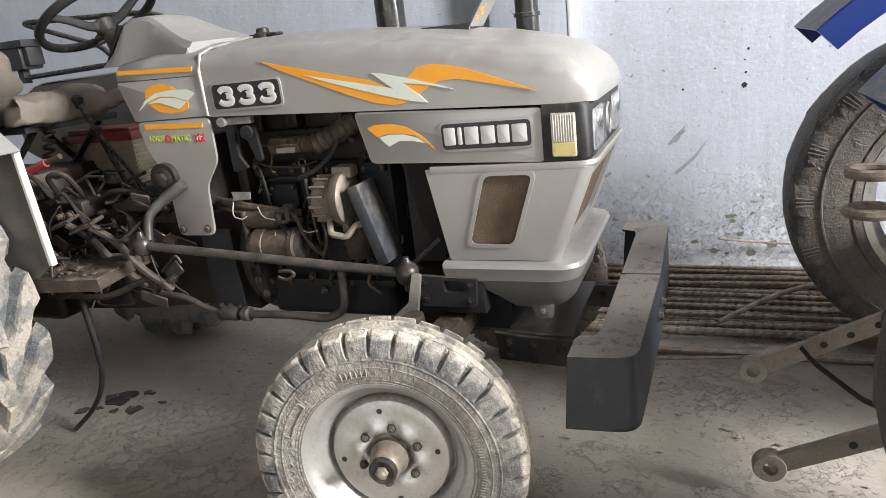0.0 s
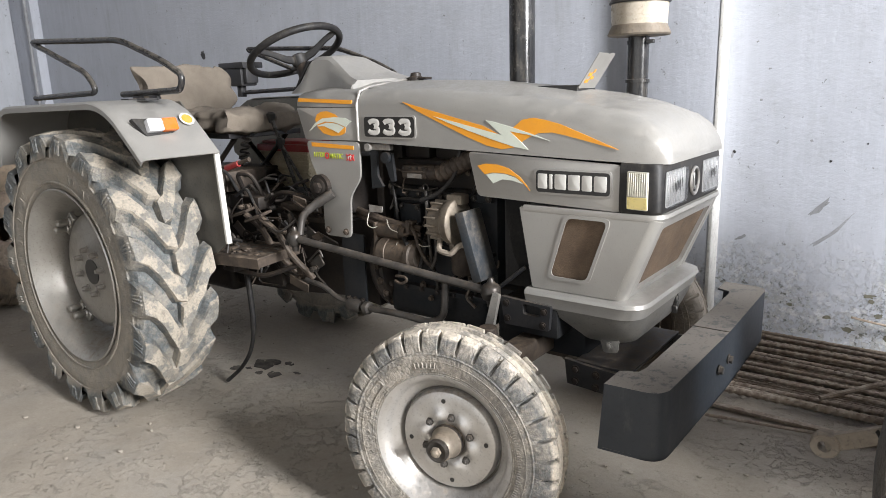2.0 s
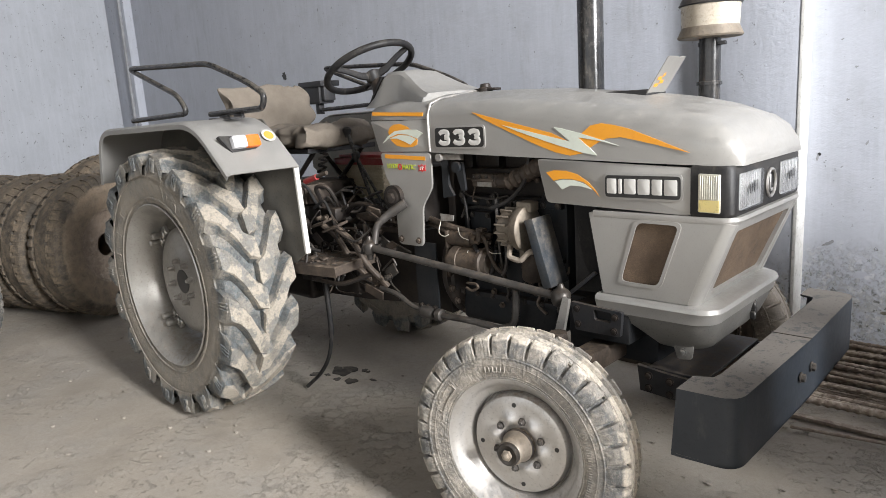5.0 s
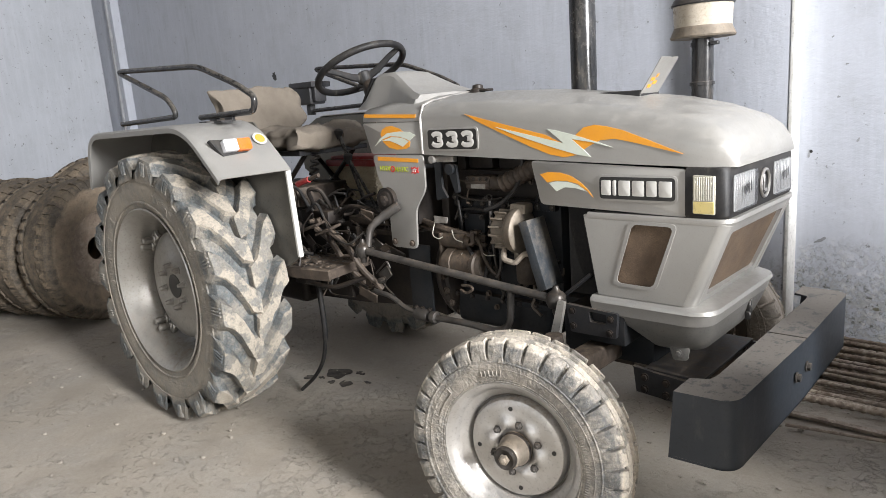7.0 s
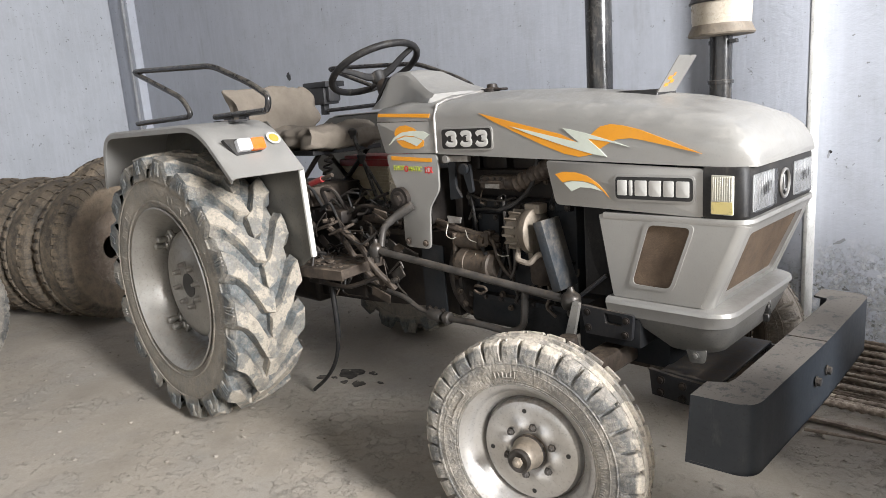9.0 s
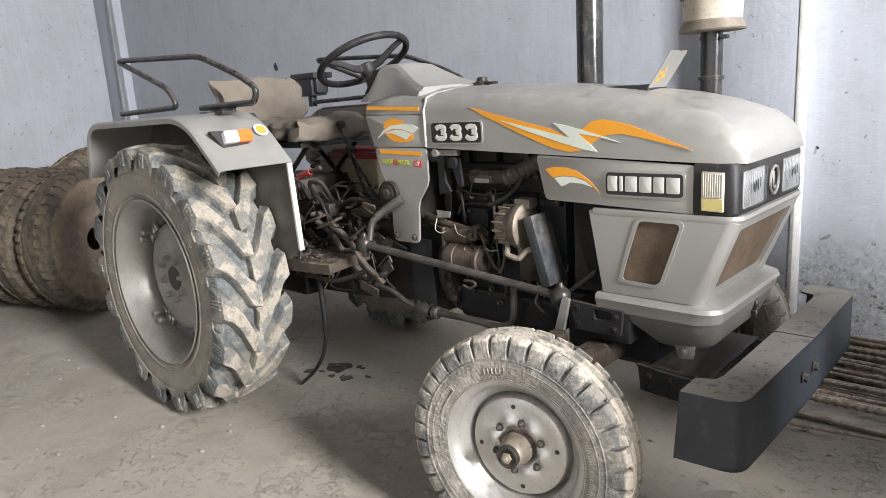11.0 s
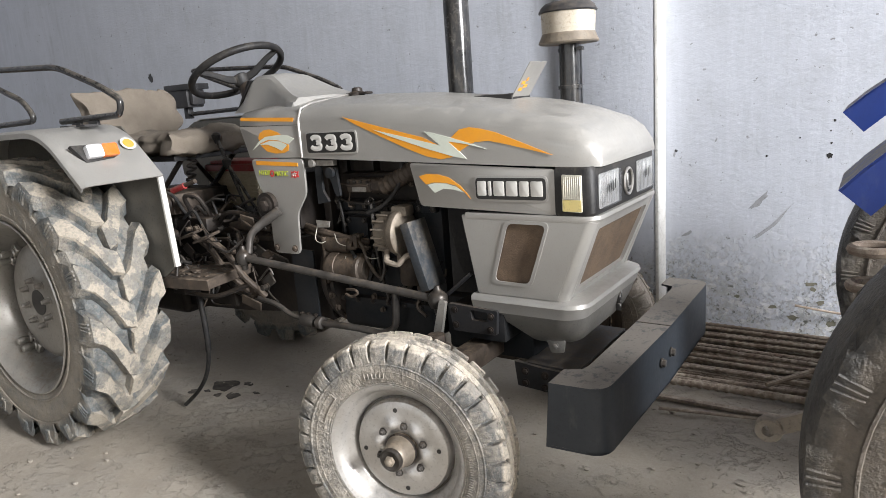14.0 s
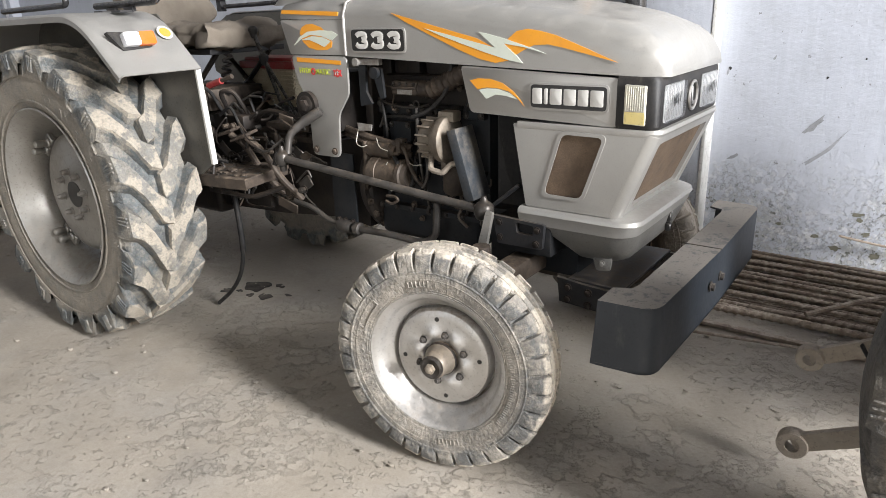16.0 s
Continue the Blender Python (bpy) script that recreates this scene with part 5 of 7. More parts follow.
for k in range(3):
    a = 2 * math.pi * k / 3 + 0.5
    bm = bmesh.new()
    tube(bm, [SW @ Vector((r * math.cos(a), r * math.sin(a), z)) for r, z in ((0.02, -0.045), (0.07, -0.040), (0.14, -0.014), (0.20, 0.0))], [0.018, 0.016, 0.013, 0.012], 8, flat=0.6)
    part("spoke", bm, PLASTIC_BLACK, wheel)

# exhaust and air cleaner
bm = bmesh.new()
lathe(bm, [(1.30, 0.030), (1.345, 0.030), (1.352, 0.047), (1.70, 0.047), (1.712, 0.044), (1.722, 0.022), (2.05, 0.022)], 28, "Z", (1.640, 0.155, 0))
part("exhaust", bm, GLOSS_BLACK, tractor, "glossy black upright exhaust silencer")
bm = bmesh.new()
lathe(bm, [(1.24, 0.034), (1.340, 0.034), (1.341, 0.039), (1.352, 0.039), (1.353, 0.034), (1.490, 0.034)], 28, "Z", (2.092, 0.126, 0))
lathe(bm, [(1.462, 0.037), (1.474, 0.037)], 28, "Z", (2.092, 0.126, 0))
box(bm, (2.125, 0.10, 1.462), (2.15, 0.118, 1.474), 0.002, 1)
stack = part("air_cleaner", bm, GLOSS_BLACK, tractor, "black intake pipe with a cream bowl on top")
bm = bmesh.new()
lathe(bm, [(1.486, 0.036), (1.488, 0.096), (1.493, 0.100), (1.499, 0.097), (1.514, 0.090), (1.522, 0.087)], 36, "Z", (2.092, 0.126, 0))
part("skirt", bm, ALLOY, stack, "dusty flared metal skirt")
bm = bmesh.new()
lathe(bm, [(1.518, 0.087), (1.588, 0.090)], 36, "Z", (2.092, 0.126, 0))
part("bowl", bm, BOWL, stack, "yellowed clear plastic bowl")
bm = bmesh.new()
lathe(bm, [(1.586, 0.094), (1.590, 0.097), (1.594, 0.094), (1.606, 0.088), (1.617, 0.074), (1.622, 0.050), (1.623, 0.02), (1.626, 0.014), (1.634, 0.014), (1.637, 0.008)], 36, "Z", (2.092, 0.126, 0))
part("cover", bm, BLACK_PAINT, stack, "dusty dark dome cover")

# fenders
for s in (-1, 1):
    prof = [(p.x, p.z) for p in soften([(-0.56, 0, 1.06), (-0.50, 0, 1.322), (0.46, 0, 1.338), (0.690, 0, 1.130)], 0.13, 8)]
    bm = bmesh.new()
    n = len(prof)
    norm = []
    for k in range(n):
        (ax, az), (bx, bz) = prof[max(k - 1, 0)], prof[min(k + 1, n - 1)]
        d = Vector((bx - ax, bz - az)).normalized()
        norm.append((-d.y, d.x))
    lines = ((-0.825, -0.030), (-0.828, -0.010), (-0.820, -0.002), (-0.80, 0.0), (-0.51, 0.0), (-0.51, -0.004), (-0.80, -0.004), (-0.816, -0.006), (-0.822, -0.012), (-0.822, -0.030))
    rows = [[bm.verts.new((x + nx * off, y if s < 0 else -y, z + nz * off)) for y, off in lines] for (x, z), (nx, nz) in zip(prof, norm)]
    m_ = len(lines)
    for a, b in zip(rows, rows[1:]):
        for k in range(m_):
            bm.faces.new((a[k], a[(k + 1) % m_], b[(k + 1) % m_], b[k]))
    bm.faces.new(rows[0])
    bm.faces.new(rows[-1])
    fender = part("fender", bm, SILVER, tractor, "silver-grey steel fender with a rolled edge", 50)
    # inner sheet, with part of its shade put into the colour
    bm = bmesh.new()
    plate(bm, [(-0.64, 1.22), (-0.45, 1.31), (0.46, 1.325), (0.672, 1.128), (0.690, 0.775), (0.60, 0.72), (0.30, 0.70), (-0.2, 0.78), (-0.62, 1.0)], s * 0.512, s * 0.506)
    part("inner_panel", bm, SHADED_SHEET, fender, "dull grey inner fender sheet, darkened for shade")
    bm = bmesh.new()
    plate(bm, [(0.660, 1.130), (0.672, 1.130), (0.696, 0.770), (0.682, 0.770)], s * 0.522, s * 0.500, bevel=0.002)
    part("edge_strip", bm, LETTER, fender, "bright silver edge strip")
    bm = bmesh.new()
    path = soften([(0.21, 0, 1.358), (0.625, 0, 1.366), (0.645, 0, 1.42), (0.53, 0, 1.475), (0.24, 0, 1.570), (-0.56, 0, 1.612), (-0.07, 0, 1.455), (0.01, 0, 1.37), (-0.59, 0, 1.356)], 0.07, 6)
    tube(bm, [(p.x, s * 0.605, p.z) for p in path], 0.0125, 10)
    rail = part("grab_rail", bm, GLOSS_BLACK, fender, "black bent tube grab rail")
    for x in (0.32, 0.44):
        bm = bmesh.new()
        plate(bm, [(x - 0.03, 1.360), (x + 0.03, 1.360), (x + 0.035, 1.335 - max(0, x - 0.46) * 0.9), (x - 0.025, 1.335 - max(0, x - 0.46) * 0.9)], s * 0.598, s * 0.612, bevel=0.001)
        box(bm, (x - 0.03, min(s * 0.605, s * 0.66), 1.333 - max(0, x - 0.46) * 0.95), (x + 0.03, max(s * 0.605, s * 0.66), 1.341 - max(0, x - 0.46) * 0.95), 0.001, 1)
        part("clip", bm, BLACK_PAINT, rail)
    # side lamp on the sloping front of the fender
    slope = pose(0.592, 0, 1.222, 0, -42, 0)
    face = pose(0.588, 0, 1.235, 0, -20, 0)
    bm = bmesh.new()
    plate(bm, round_outline([(s * 0.792, 0.034), (s * 0.640, 0.026), (s * 0.640, -0.026), (s * 0.752, -0.034)], 0.003), -0.008, 0.012, "X", bevel=0.002, m=face)
    lamp = part("fender_lamp", bm, PLASTIC_BLACK, fender, "black lamp box with white and amber lenses")
    for lo, hi, mat_, lab in ((0.748, 0.690, WHITE_LENS, "white ribbed lens"), (0.689, 0.632, AMBER, "amber lens")):
        ys = sorted((s * lo, s * hi))
        bm = bmesh.new()
        plate(bm, round_outline([(ys[0], 0.023), (ys[1], 0.023), (ys[1], -0.023), (ys[0], -0.023)], 0.004), 0.008, 0.036, "X", bevel=0.005, m=face)
        part("lens", bm, mat_, lamp, lab)
    bm = bmesh.new()
    lathe(bm, [(0.001, 0.030), (0.003, 0.030)], 24, "X")
    bmesh.ops.transform(bm, matrix=slope @ pose(0.003, s * 0.556, 0.045), verts=bm.verts)
    sticker = part("round_sticker", bm, LETTER, fender, "small round white and yellow sticker")
    bm = bmesh.new()
    lathe(bm, [(0.003, 0.021), (0.0042, 0.021)], 24, "X")
    bmesh.ops.transform(bm, matrix=slope @ pose(0.003, s * 0.556, 0.045), verts=bm.verts)
    part("sticker_centre", bm, ORANGE, sticker)


def cushion(name, lo, hi, m, material, parent, label, seed, lump=0.018, ear=0.0):
    """A sagging, wrinkled padded block."""
    bm = bmesh.new()
    bmesh.ops.create_cube(bm, size=1.0)
    bmesh.ops.subdivide_edges(bm, edges=bm.edges[:], cuts=17, use_grid_fill=True)
    lo, hi = Vector(lo), Vector(hi)
    for v in bm.verts:
        c = v.co * 2
        shrink = 1 - 0.10 * (max(abs(c.x), abs(c.y), abs(c.z)) > 0.99) * (abs(c.x) ** 6 * abs(c.z) ** 6 + abs(c.y) ** 6 * abs(c.z) ** 6)
        p = Vector(((lo.x + hi.x) / 2 + c.x * shrink * (hi.x - lo.x) / 2, (lo.y + hi.y) / 2 + c.y * shrink * (hi.y - lo.y) / 2, (lo.z + hi.z) / 2 + c.z * shrink * (hi.z - lo.z) / 2))
        p += Vector([noise.noise(p * 6 + Vector((seed, k * 7, 0))) for k in range(3)]) * lump + Vector([noise.noise(p * 17 + Vector((seed, k * 5, 3))) for k in range(3)]) * lump * 0.45
        p += Vector([noise.noise(Vector((p.x * 14, p.y * 34, p.z * 14)) + Vector((seed, k * 3, 8))) for k in range(3)]) * lump * 0.6
        corner = max(0.0, c.z) ** 3 * max(0.0, -c.y) ** 5
        p += Vector((0, -ear, 0.35 * ear)) * corner
        p.x = (lo.x + hi.x) / 2 + (p.x - (lo.x + hi.x) / 2) * (1 - 0.7 * corner * (ear > 0))
        v.co = m @ p
    return part(name, bm, material, parent, label, 80)


# seat
bm = bmesh.new()
box(bm, (-0.20, -0.21, 1.150), (0.34, 0.21, 1.175), 0.006)
seat = part("seat", bm, BLACK_PAINT, tractor, "seat with dusty brown sacking over it")
cushion("cushion", (-0.20, -0.245, 1.175), (0.40, 0.245, 1.275), pose(0, 0, 0), CLOTH, seat, "sagging brown sackcloth seat cover", 2, 0.036)
cushion("backrest", (-0.032, -0.25, 0.0), (0.032, 0.25, 0.235), pose(-0.225, 0, 1.255, 0, -14, 0), CLOTH, seat, "brown sackcloth backrest cover with a pointed corner", 9, 0.022, 0.06)
for s in (-1, 1):
    bm = bmesh.new()
    tube(bm, [(0.30, s * 0.15, 1.15), (0.12, s * 0.15, 1.00), (-0.05, s * 0.15, 0.92)], 0.012, 8)
    tube(bm, [(-0.05, s * 0.15, 1.15), (0.10, s * 0.15, 1.02), (0.26, s * 0.15, 0.92)], 0.012, 8)
    part("seat_bracket", bm, GREASE, seat)
bm = bmesh.new()
tube(bm, [(0.27 + 0.0012 * k, -0.11 + 0.025 * math.cos(k * 0.7), 0.98 + 0.0035 * k + 0.025 * math.sin(k * 0.7) * 0.0) for k in range(50)], 0.006, 6)
part("seat_spring", bm, GREASE, seat)

bm = bmesh.new()
box(bm, (-0.74, 0.56, 1.395), (-0.56, 0.68, 1.52), 0.012)
box(bm, (-0.76, 0.55, 1.50), (-0.52, 0.70, 1.535), 0.006)
box(bm, (-0.56, 0.575, 1.41), (-0.525, 0.665, 1.50), 0.01)
box(bm, (-0.66, 0.60, 1.33), (-0.62, 0.64, 1.40), 0.004)
part("work_lamp", bm, BLACK_PAINT, tractor, "dusty black work lamp on the far fender")

# engine
bm = bmesh.new()
box(bm, (1.24, -0.150, 0.60), (1.72, 0.17, 0.99), 0.015)
engine = part("engine_block", bm, ENGINE_BLUE, tractor, "oily blue-black engine block")
for x0, x1, z0, z1, d in ((1.27, 1.285, 0.64, 0.96, 0.020), (1.42, 1.435, 0.64, 0.96, 0.020), (1.57, 1.585, 0.64, 0.96, 0.020), (1.25, 1.71, 0.955, 0.985, 0.024), (1.25, 1.71, 0.765, 0.780, 0.014), (1.46, 1.56, 0.66, 0.75, 0.030), (1.30, 1.40, 0.84, 0.93, 0.026)):
    bm = bmesh.new()
    box(bm, (x0, -0.150 - d, z0), (x1, -0.14, z1), 0.006)
    part("block_rib", bm, ENGINE_BLUE, engine)
bolts(engine, [(1.275 + 0.061 * k, -0.176, 0.970) for k in range(8)], r=0.009, h=0.009, material=OILY_STEEL)
bolts(engine, [(1.47, -0.181, 0.672), (1.55, -0.181, 0.672), (1.47, -0.181, 0.738), (1.55, -0.181, 0.738), (1.312, -0.177, 0.852), (1.388, -0.177, 0.852), (1.312, -0.177, 0.918), (1.388, -0.177, 0.918)], r=0.008, h=0.008, material=OILY_STEEL)
for x, z, r in ((1.35, 0.71, 0.030), (1.51, 0.86, 0.028), (1.65, 0.72, 0.026)):
    bm = bmesh.new()
    lathe(bm, [(-0.148, r + 0.006), (-0.158, r + 0.006), (-0.160, r), (-0.154, r - 0.004), (-0.154, 0.004)], 20, "Y", (x, 0, z))
    part("core_plug", bm, GREASE, engine)
# oil filter below the belt guard, dipstick and thin pipes
bm = bmesh.new()
lathe(bm, [(0.700, 0.020), (0.704, 0.040), (0.715, 0.046), (0.800, 0.046), (0.812, 0.042), (0.815, 0.030), (0.835, 0.030)], 24, "Z", (1.615, -0.205, 0))
part("oil_filter", bm, RUSTY, engine, "rusty brown oil filter canister")
bm = bmesh.new()
tube(bm, soften([(1.49, -0.20, 0.64), (1.485, -0.235, 0.78), (1.475, -0.232, 0.93), (1.468, -0.225, 0.99)], 0.06, 5), 0.006, 8)
tube(bm, [(1.468 + 0.012 * math.cos(a), -0.225, 1.003 + 0.012 * math.sin(a)) for a in [0.52 * k for k in range(12)]], 0.002, 6, True)
part("dipstick", bm, OILY_STEEL, engine, "oily dipstick tube with a ring")
for pts, r, mt in (
    (((1.26, -0.18, 1.01), (1.33, -0.20, 0.99), (1.44, -0.20, 0.985), (1.50, -0.19, 1.00)), 0.004, OILY_STEEL),
    (((1.28, -0.17, 0.94), (1.37, -0.20, 0.955), (1.47, -0.195, 0.945), (1.57, -0.18, 0.96)), 0.005, PLASTIC_BLACK),
    (((1.41, -0.25, 0.862), (1.44, -0.262, 0.845), (1.45, -0.255, 0.79), (1.475, -0.245, 0.735), (1.50, -0.24, 0.72)), 0.0065, RUSTY),
    (((1.50, -0.22, 0.83), (1.525, -0.245, 0.80), (1.52, -0.245, 0.75), (1.495, -0.24, 0.715)), 0.007, ROD_STEEL),
    (((1.28, -0.16, 0.80), (1.31, -0.20, 0.88), (1.30, -0.20, 0.96), (1.27, -0.18, 1.02)), 0.005, PLASTIC_BLACK),
    (((1.62, -0.16, 0.96), (1.66, -0.18, 1.02), (1.70, -0.17, 1.08)), 0.010, PLASTIC_BLACK),
    (((1.56, -0.15, 0.66), (1.60, -0.19, 0.64), (1.66, -0.19, 0.67), (1.70, -0.16, 0.74)), 0.008, RUSTY),
):
    bm = bmesh.new()
    tube(bm, soften(pts, 0.03, 5), r, 8)
    part("thin_pipe", bm, mt, engine)
bm = bmesh.new()
box(bm, (1.402, -0.268, 0.835), (1.420, -0.240, 0.880), 0.003)
box(bm, (1.396, -0.262, 0.872), (1.428, -0.232, 0.884), 0.003)
part("cable_clip", bm, RUSTY, engine)
# dark filler added to stop light showing through behind the engine
bm = bmesh.new()
box(bm, (1.175, -0.165, 0.80), (1.215, 0.235, 1.20), 0.01)
box(bm, (1.215, -0.10, 0.88), (1.26, 0.22, 1.16), 0.01)
part("gap_filler", bm, GREASE, engine, "dark filler block added behind the engine")
bm = bmesh.new()
box(bm, (1.25, -0.135, 0.99), (1.72, 0.13, 1.09), 0.012)
for k in range(3):
    box(bm, (1.28 + 0.145 * k, -0.11, 1.09), (1.40 + 0.145 * k, 0.10, 1.155), 0.015)
part("cylinder_head", bm, GREASE, engine)
bm = bmesh.new()
box(bm, (1.22, -0.165, 0.485), (1.68, 0.165, 0.615), 0.03, 3)
box(bm, (1.21, -0.185, 0.598), (1.70, 0.185, 0.618), 0.004)
sump = part("oil_sump", bm, ENGINE_BLUE, engine, "dark oily sump")
bolts(sump, [(1.25 + 0.075 * k, -0.186, 0.608) for k in range(6)], r=0.008, h=0.007)
bm = bmesh.new()
lathe(bm, [(-0.045, 0.14), (-0.03, 0.205), (-0.005, 0.222), (0.012, 0.222), (0.016, 0.205), (0.030, 0.200), (0.05, 0.16)], 44, "X", (1.20, -0.015, 0.685))
bell = part("flywheel_housing", bm, GREASE, engine, "round flywheel housing with a bolted rim")
bolts(bell, [(1.217, -0.015 + 0.213 * math.cos(a), 0.685 + 0.213 * math.sin(a)) for a in [math.pi + 0.9 - 0.30 * k for k in range(7)]], "X", 0.011, 0.012, RUSTY)
# starter motor
bm = bmesh.new()
lathe(bm, [(1.235, 0.036), (1.255, 0.038), (1.262, 0.053), (1.300, 0.054), (1.302, 0.051), (1.395, 0.052), (1.398, 0.055), (1.412, 0.055), (1.416, 0.046), (1.432, 0.040), (1.436, 0.012)], 28, "X", (0.006, -0.236, 0.752))
box(bm, (1.225, -0.25, 0.700), (1.240, -0.12, 0.86), 0.006)
starter = part("starter_motor", bm, STARTER, engine, "dusty dark starter motor")
bm = bmesh.new()
lathe(bm, [(1.235, 0.024), (1.25, 0.030), (1.350, 0.030), (1.354, 0.022), (1.372, 0.020)], 20, "X", (0, -0.226, 0.832))
lathe(bm, [(1.372, 0.006), (1.392, 0.006)], 8, "X", (0, -0.216, 0.842))
lathe(bm, [(1.372, 0.006), (1.392, 0.006)], 8, "X", (0, -0.240, 0.826))
part("solenoid", bm, STARTER, starter)
bm = bmesh.new()
tube(bm, [(1.365, -0.235, 0.812), (1.402, -0.262, 0.80), (1.412, -0.264, 0.76), (1.405, -0.25, 0.715), (1.43, -0.24, 0.70), (1.45, -0.24, 0.73), (1.455, -0.22, 0.80)], 0.009, 8)
part("cable", bm, PLASTIC_BLACK, starter)
# alternator
bm = bmesh.new()
lathe(bm, [(1.515, 0.030), (1.52, 0.058), (1.53, 0.064), (1.580, 0.066), (1.583, 0.074), (1.590, 0.079), (1.615, 0.080), (1.620, 0.074), (1.622, 0.060), (1.618, 0.030)], 32, "X", (0, -0.235, 0.895))
box(bm, (1.575, -0.25, 0.955), (1.640, -0.20, 0.990), 0.008)
box(bm, (1.590, -0.26, 0.795), (1.612, -0.21, 0.835), 0.006)
alternator = part("alternator", bm, ALLOY, engine, "dusty cast-alloy alternator with cooling fins")
bm = bmesh.new()
box(bm, (0, -0.006, -0.0035), (0.052, 0.010, 0.0035), 0.0015, 1)
copies(part("fin", bm, ALLOY, alternator), [pose(1.517, -0.235 + 0.066 * math.cos(a), 0.895 + 0.066 * math.sin(a), math.degrees(a) + 180, 0, 0) for a in [math.pi * (0.35 + 0.14 * k) for k in range(10)]])
bm = bmesh.new()
tube(bm, soften([(1.555, -0.262, 0.838), (1.57, -0.292, 0.800), (1.62, -0.292, 0.792), (1.655, -0.285, 0.828), (1.672, -0.27, 0.825)], 0.012, 3), 0.010, 8)
part("mounting_strap", bm, LINK_STEEL, alternator, "bent steel mounting strap")
GUARD = pose(1.694, -0.240, 0.830, 0, -17, 0)
bm = bmesh.new()
box(bm, (-0.016, -0.060, -0.125), (0.020, 0.045, 0.115), 0.004, 2, GUARD)
part("belt_guard", bm, ZINC_GUARD, engine, "dark blue slanted belt guard")
# injection pump and hose
bm = bmesh.new()
box(bm, (1.355, -0.222, 1.030), (1.470, -0.150, 1.078), 0.010, 3)
box(bm, (1.360, -0.228, 1.052), (1.462, -0.215, 1.060), 0.002, 1)
lathe(bm, [(1.340, 0.014), (1.355, 0.020), (1.362, 0.020)], 14, "X", (0, -0.190, 1.054))
lathe(bm, [(1.465, 0.026), (1.474, 0.030), (1.482, 0.026), (1.505, 0.024), (1.512, 0.029), (1.522, 0.029), (1.526, 0.018)], 18, "X", (0, -0.195, 1.052))
pump = part("injection_pump", bm, RUSTY, engine, "oily alloy fuel injection pump")
bm = bmesh.new()
plate(bm, [(1.385, 1.050), (1.450, 1.050), (1.450, 1.034), (1.385, 1.034)], -0.222, -0.2245)
part("pump_plate", bm, DULL_PLATE, pump, "small worn maker's plate")
for k in range(4):
    bm = bmesh.new()
    bolt(bm, (1.368 + 0.030 * k, -0.222, 1.069), "Y", 0.005, 0.006)
    part("bolt", bm, OILY_STEEL, pump)
bm = bmesh.new()
pts = [Vector((1.520, -0.205, 1.050)).lerp(Vector((1.675, -0.215, 1.118)), k / 26) for k in range(27)]
tube(bm, pts, [0.030 + 0.003 * math.sin(k * 1.6) for k in range(27)], 14)
part("intake_hose", bm, RUSTY, engine, "dusty ribbed brown hose")
bm = bmesh.new()
tube(bm, soften([(1.62, -0.22, 1.14), (1.60, -0.23, 1.04), (1.52, -0.235, 0.98), (1.46, -0.24, 0.96)], 0.05, 5), 0.008, 8)
part("rubber_hose", bm, PLASTIC_BLACK, engine)
bm = bmesh.new()
plate(bm, round_outline([(1.245, 1.155), (1.275, 1.155), (1.275, 1.04), (1.30, 1.00), (1.245, 0.99)], 0.006), -0.262, -0.250)
lathe(bm, [(-0.262, 0.020), (-0.275, 0.020), (-0.276, 0.011)], 16, "Y", (1.325, 0, 1.108))
plate(bm, round_outline([(1.30, 1.125), (1.345, 1.125), (1.355, 1.02), (1.335, 1.02)], 0.010), -0.258, -0.246)
part("lifting_eye", bm, ENGINE_BLUE, engine, "dark steel lifting bracket")
bm = bmesh.new()
box(bm, (1.235, -0.268, 1.133), (1.345, -0.245, 1.155), 0.004)
lathe(bm, [(-0.268, 0.014), (-0.284, 0.014)], 12, "Y", (1.250, 0, 1.144))
part("hood_catch", bm, DULL_PLATE, engine, "worn bright hood catch")
# manifold pipes along the engine
for k, (z, r) in enumerate(((0.868, 0.013), (0.845, 0.009))):
    bm = bmesh.new()
    tube(bm, soften([(1.09, -0.205, z + 0.03), (1.20, -0.225, z + 0.012), (1.34, -0.225, z - 0.01), (1.42, -0.20, z - 0.025)], 0.04, 4), r, 8)
    part("oil_pipe", bm, RUSTY, engine)
for k, pts in enumerate((((1.20, -0.235, 0.90), (1.205, -0.262, 0.85), (1.245, -0.268, 0.842), (1.26, -0.262, 0.85)), ((1.29, -0.24, 0.875), (1.315, -0.258, 0.845), (1.36, -0.262, 0.838)), ((1.43, -0.25, 0.82), (1.465, -0.262, 0.795), (1.50, -0.25, 0.80)), ((1.36, -0.268, 0.80), (1.335, -0.275, 0.74), (1.37, -0.272, 0.692), (1.40, -0.262, 0.705)))):
    bm = bmesh.new()
    tube(bm, soften(pts, 0.03, 5), 0.0018, 6)
    part("wire", bm, WIRE_WHITE, engine, "thin pale loose wire")
bm = bmesh.new()
plate(bm, [(1.205, 0.925), (1.275, 0.922), (1.27, 0.900), (1.21, 0.897)], -0.245, -0.24)
part("tag", bm, DULL_PLATE, engine, "pale metal tag")
bm = bmesh.new()
tube(bm, soften([(1.335, -0.255, 0.668), (1.38, -0.258, 0.672), (1.395, -0.258, 0.660), (1.36, -0.258, 0.640), (1.33, -0.256, 0.650)], 0.012, 3), 0.0055, 6)
part("bracket_loop", bm, RUSTY, engine)
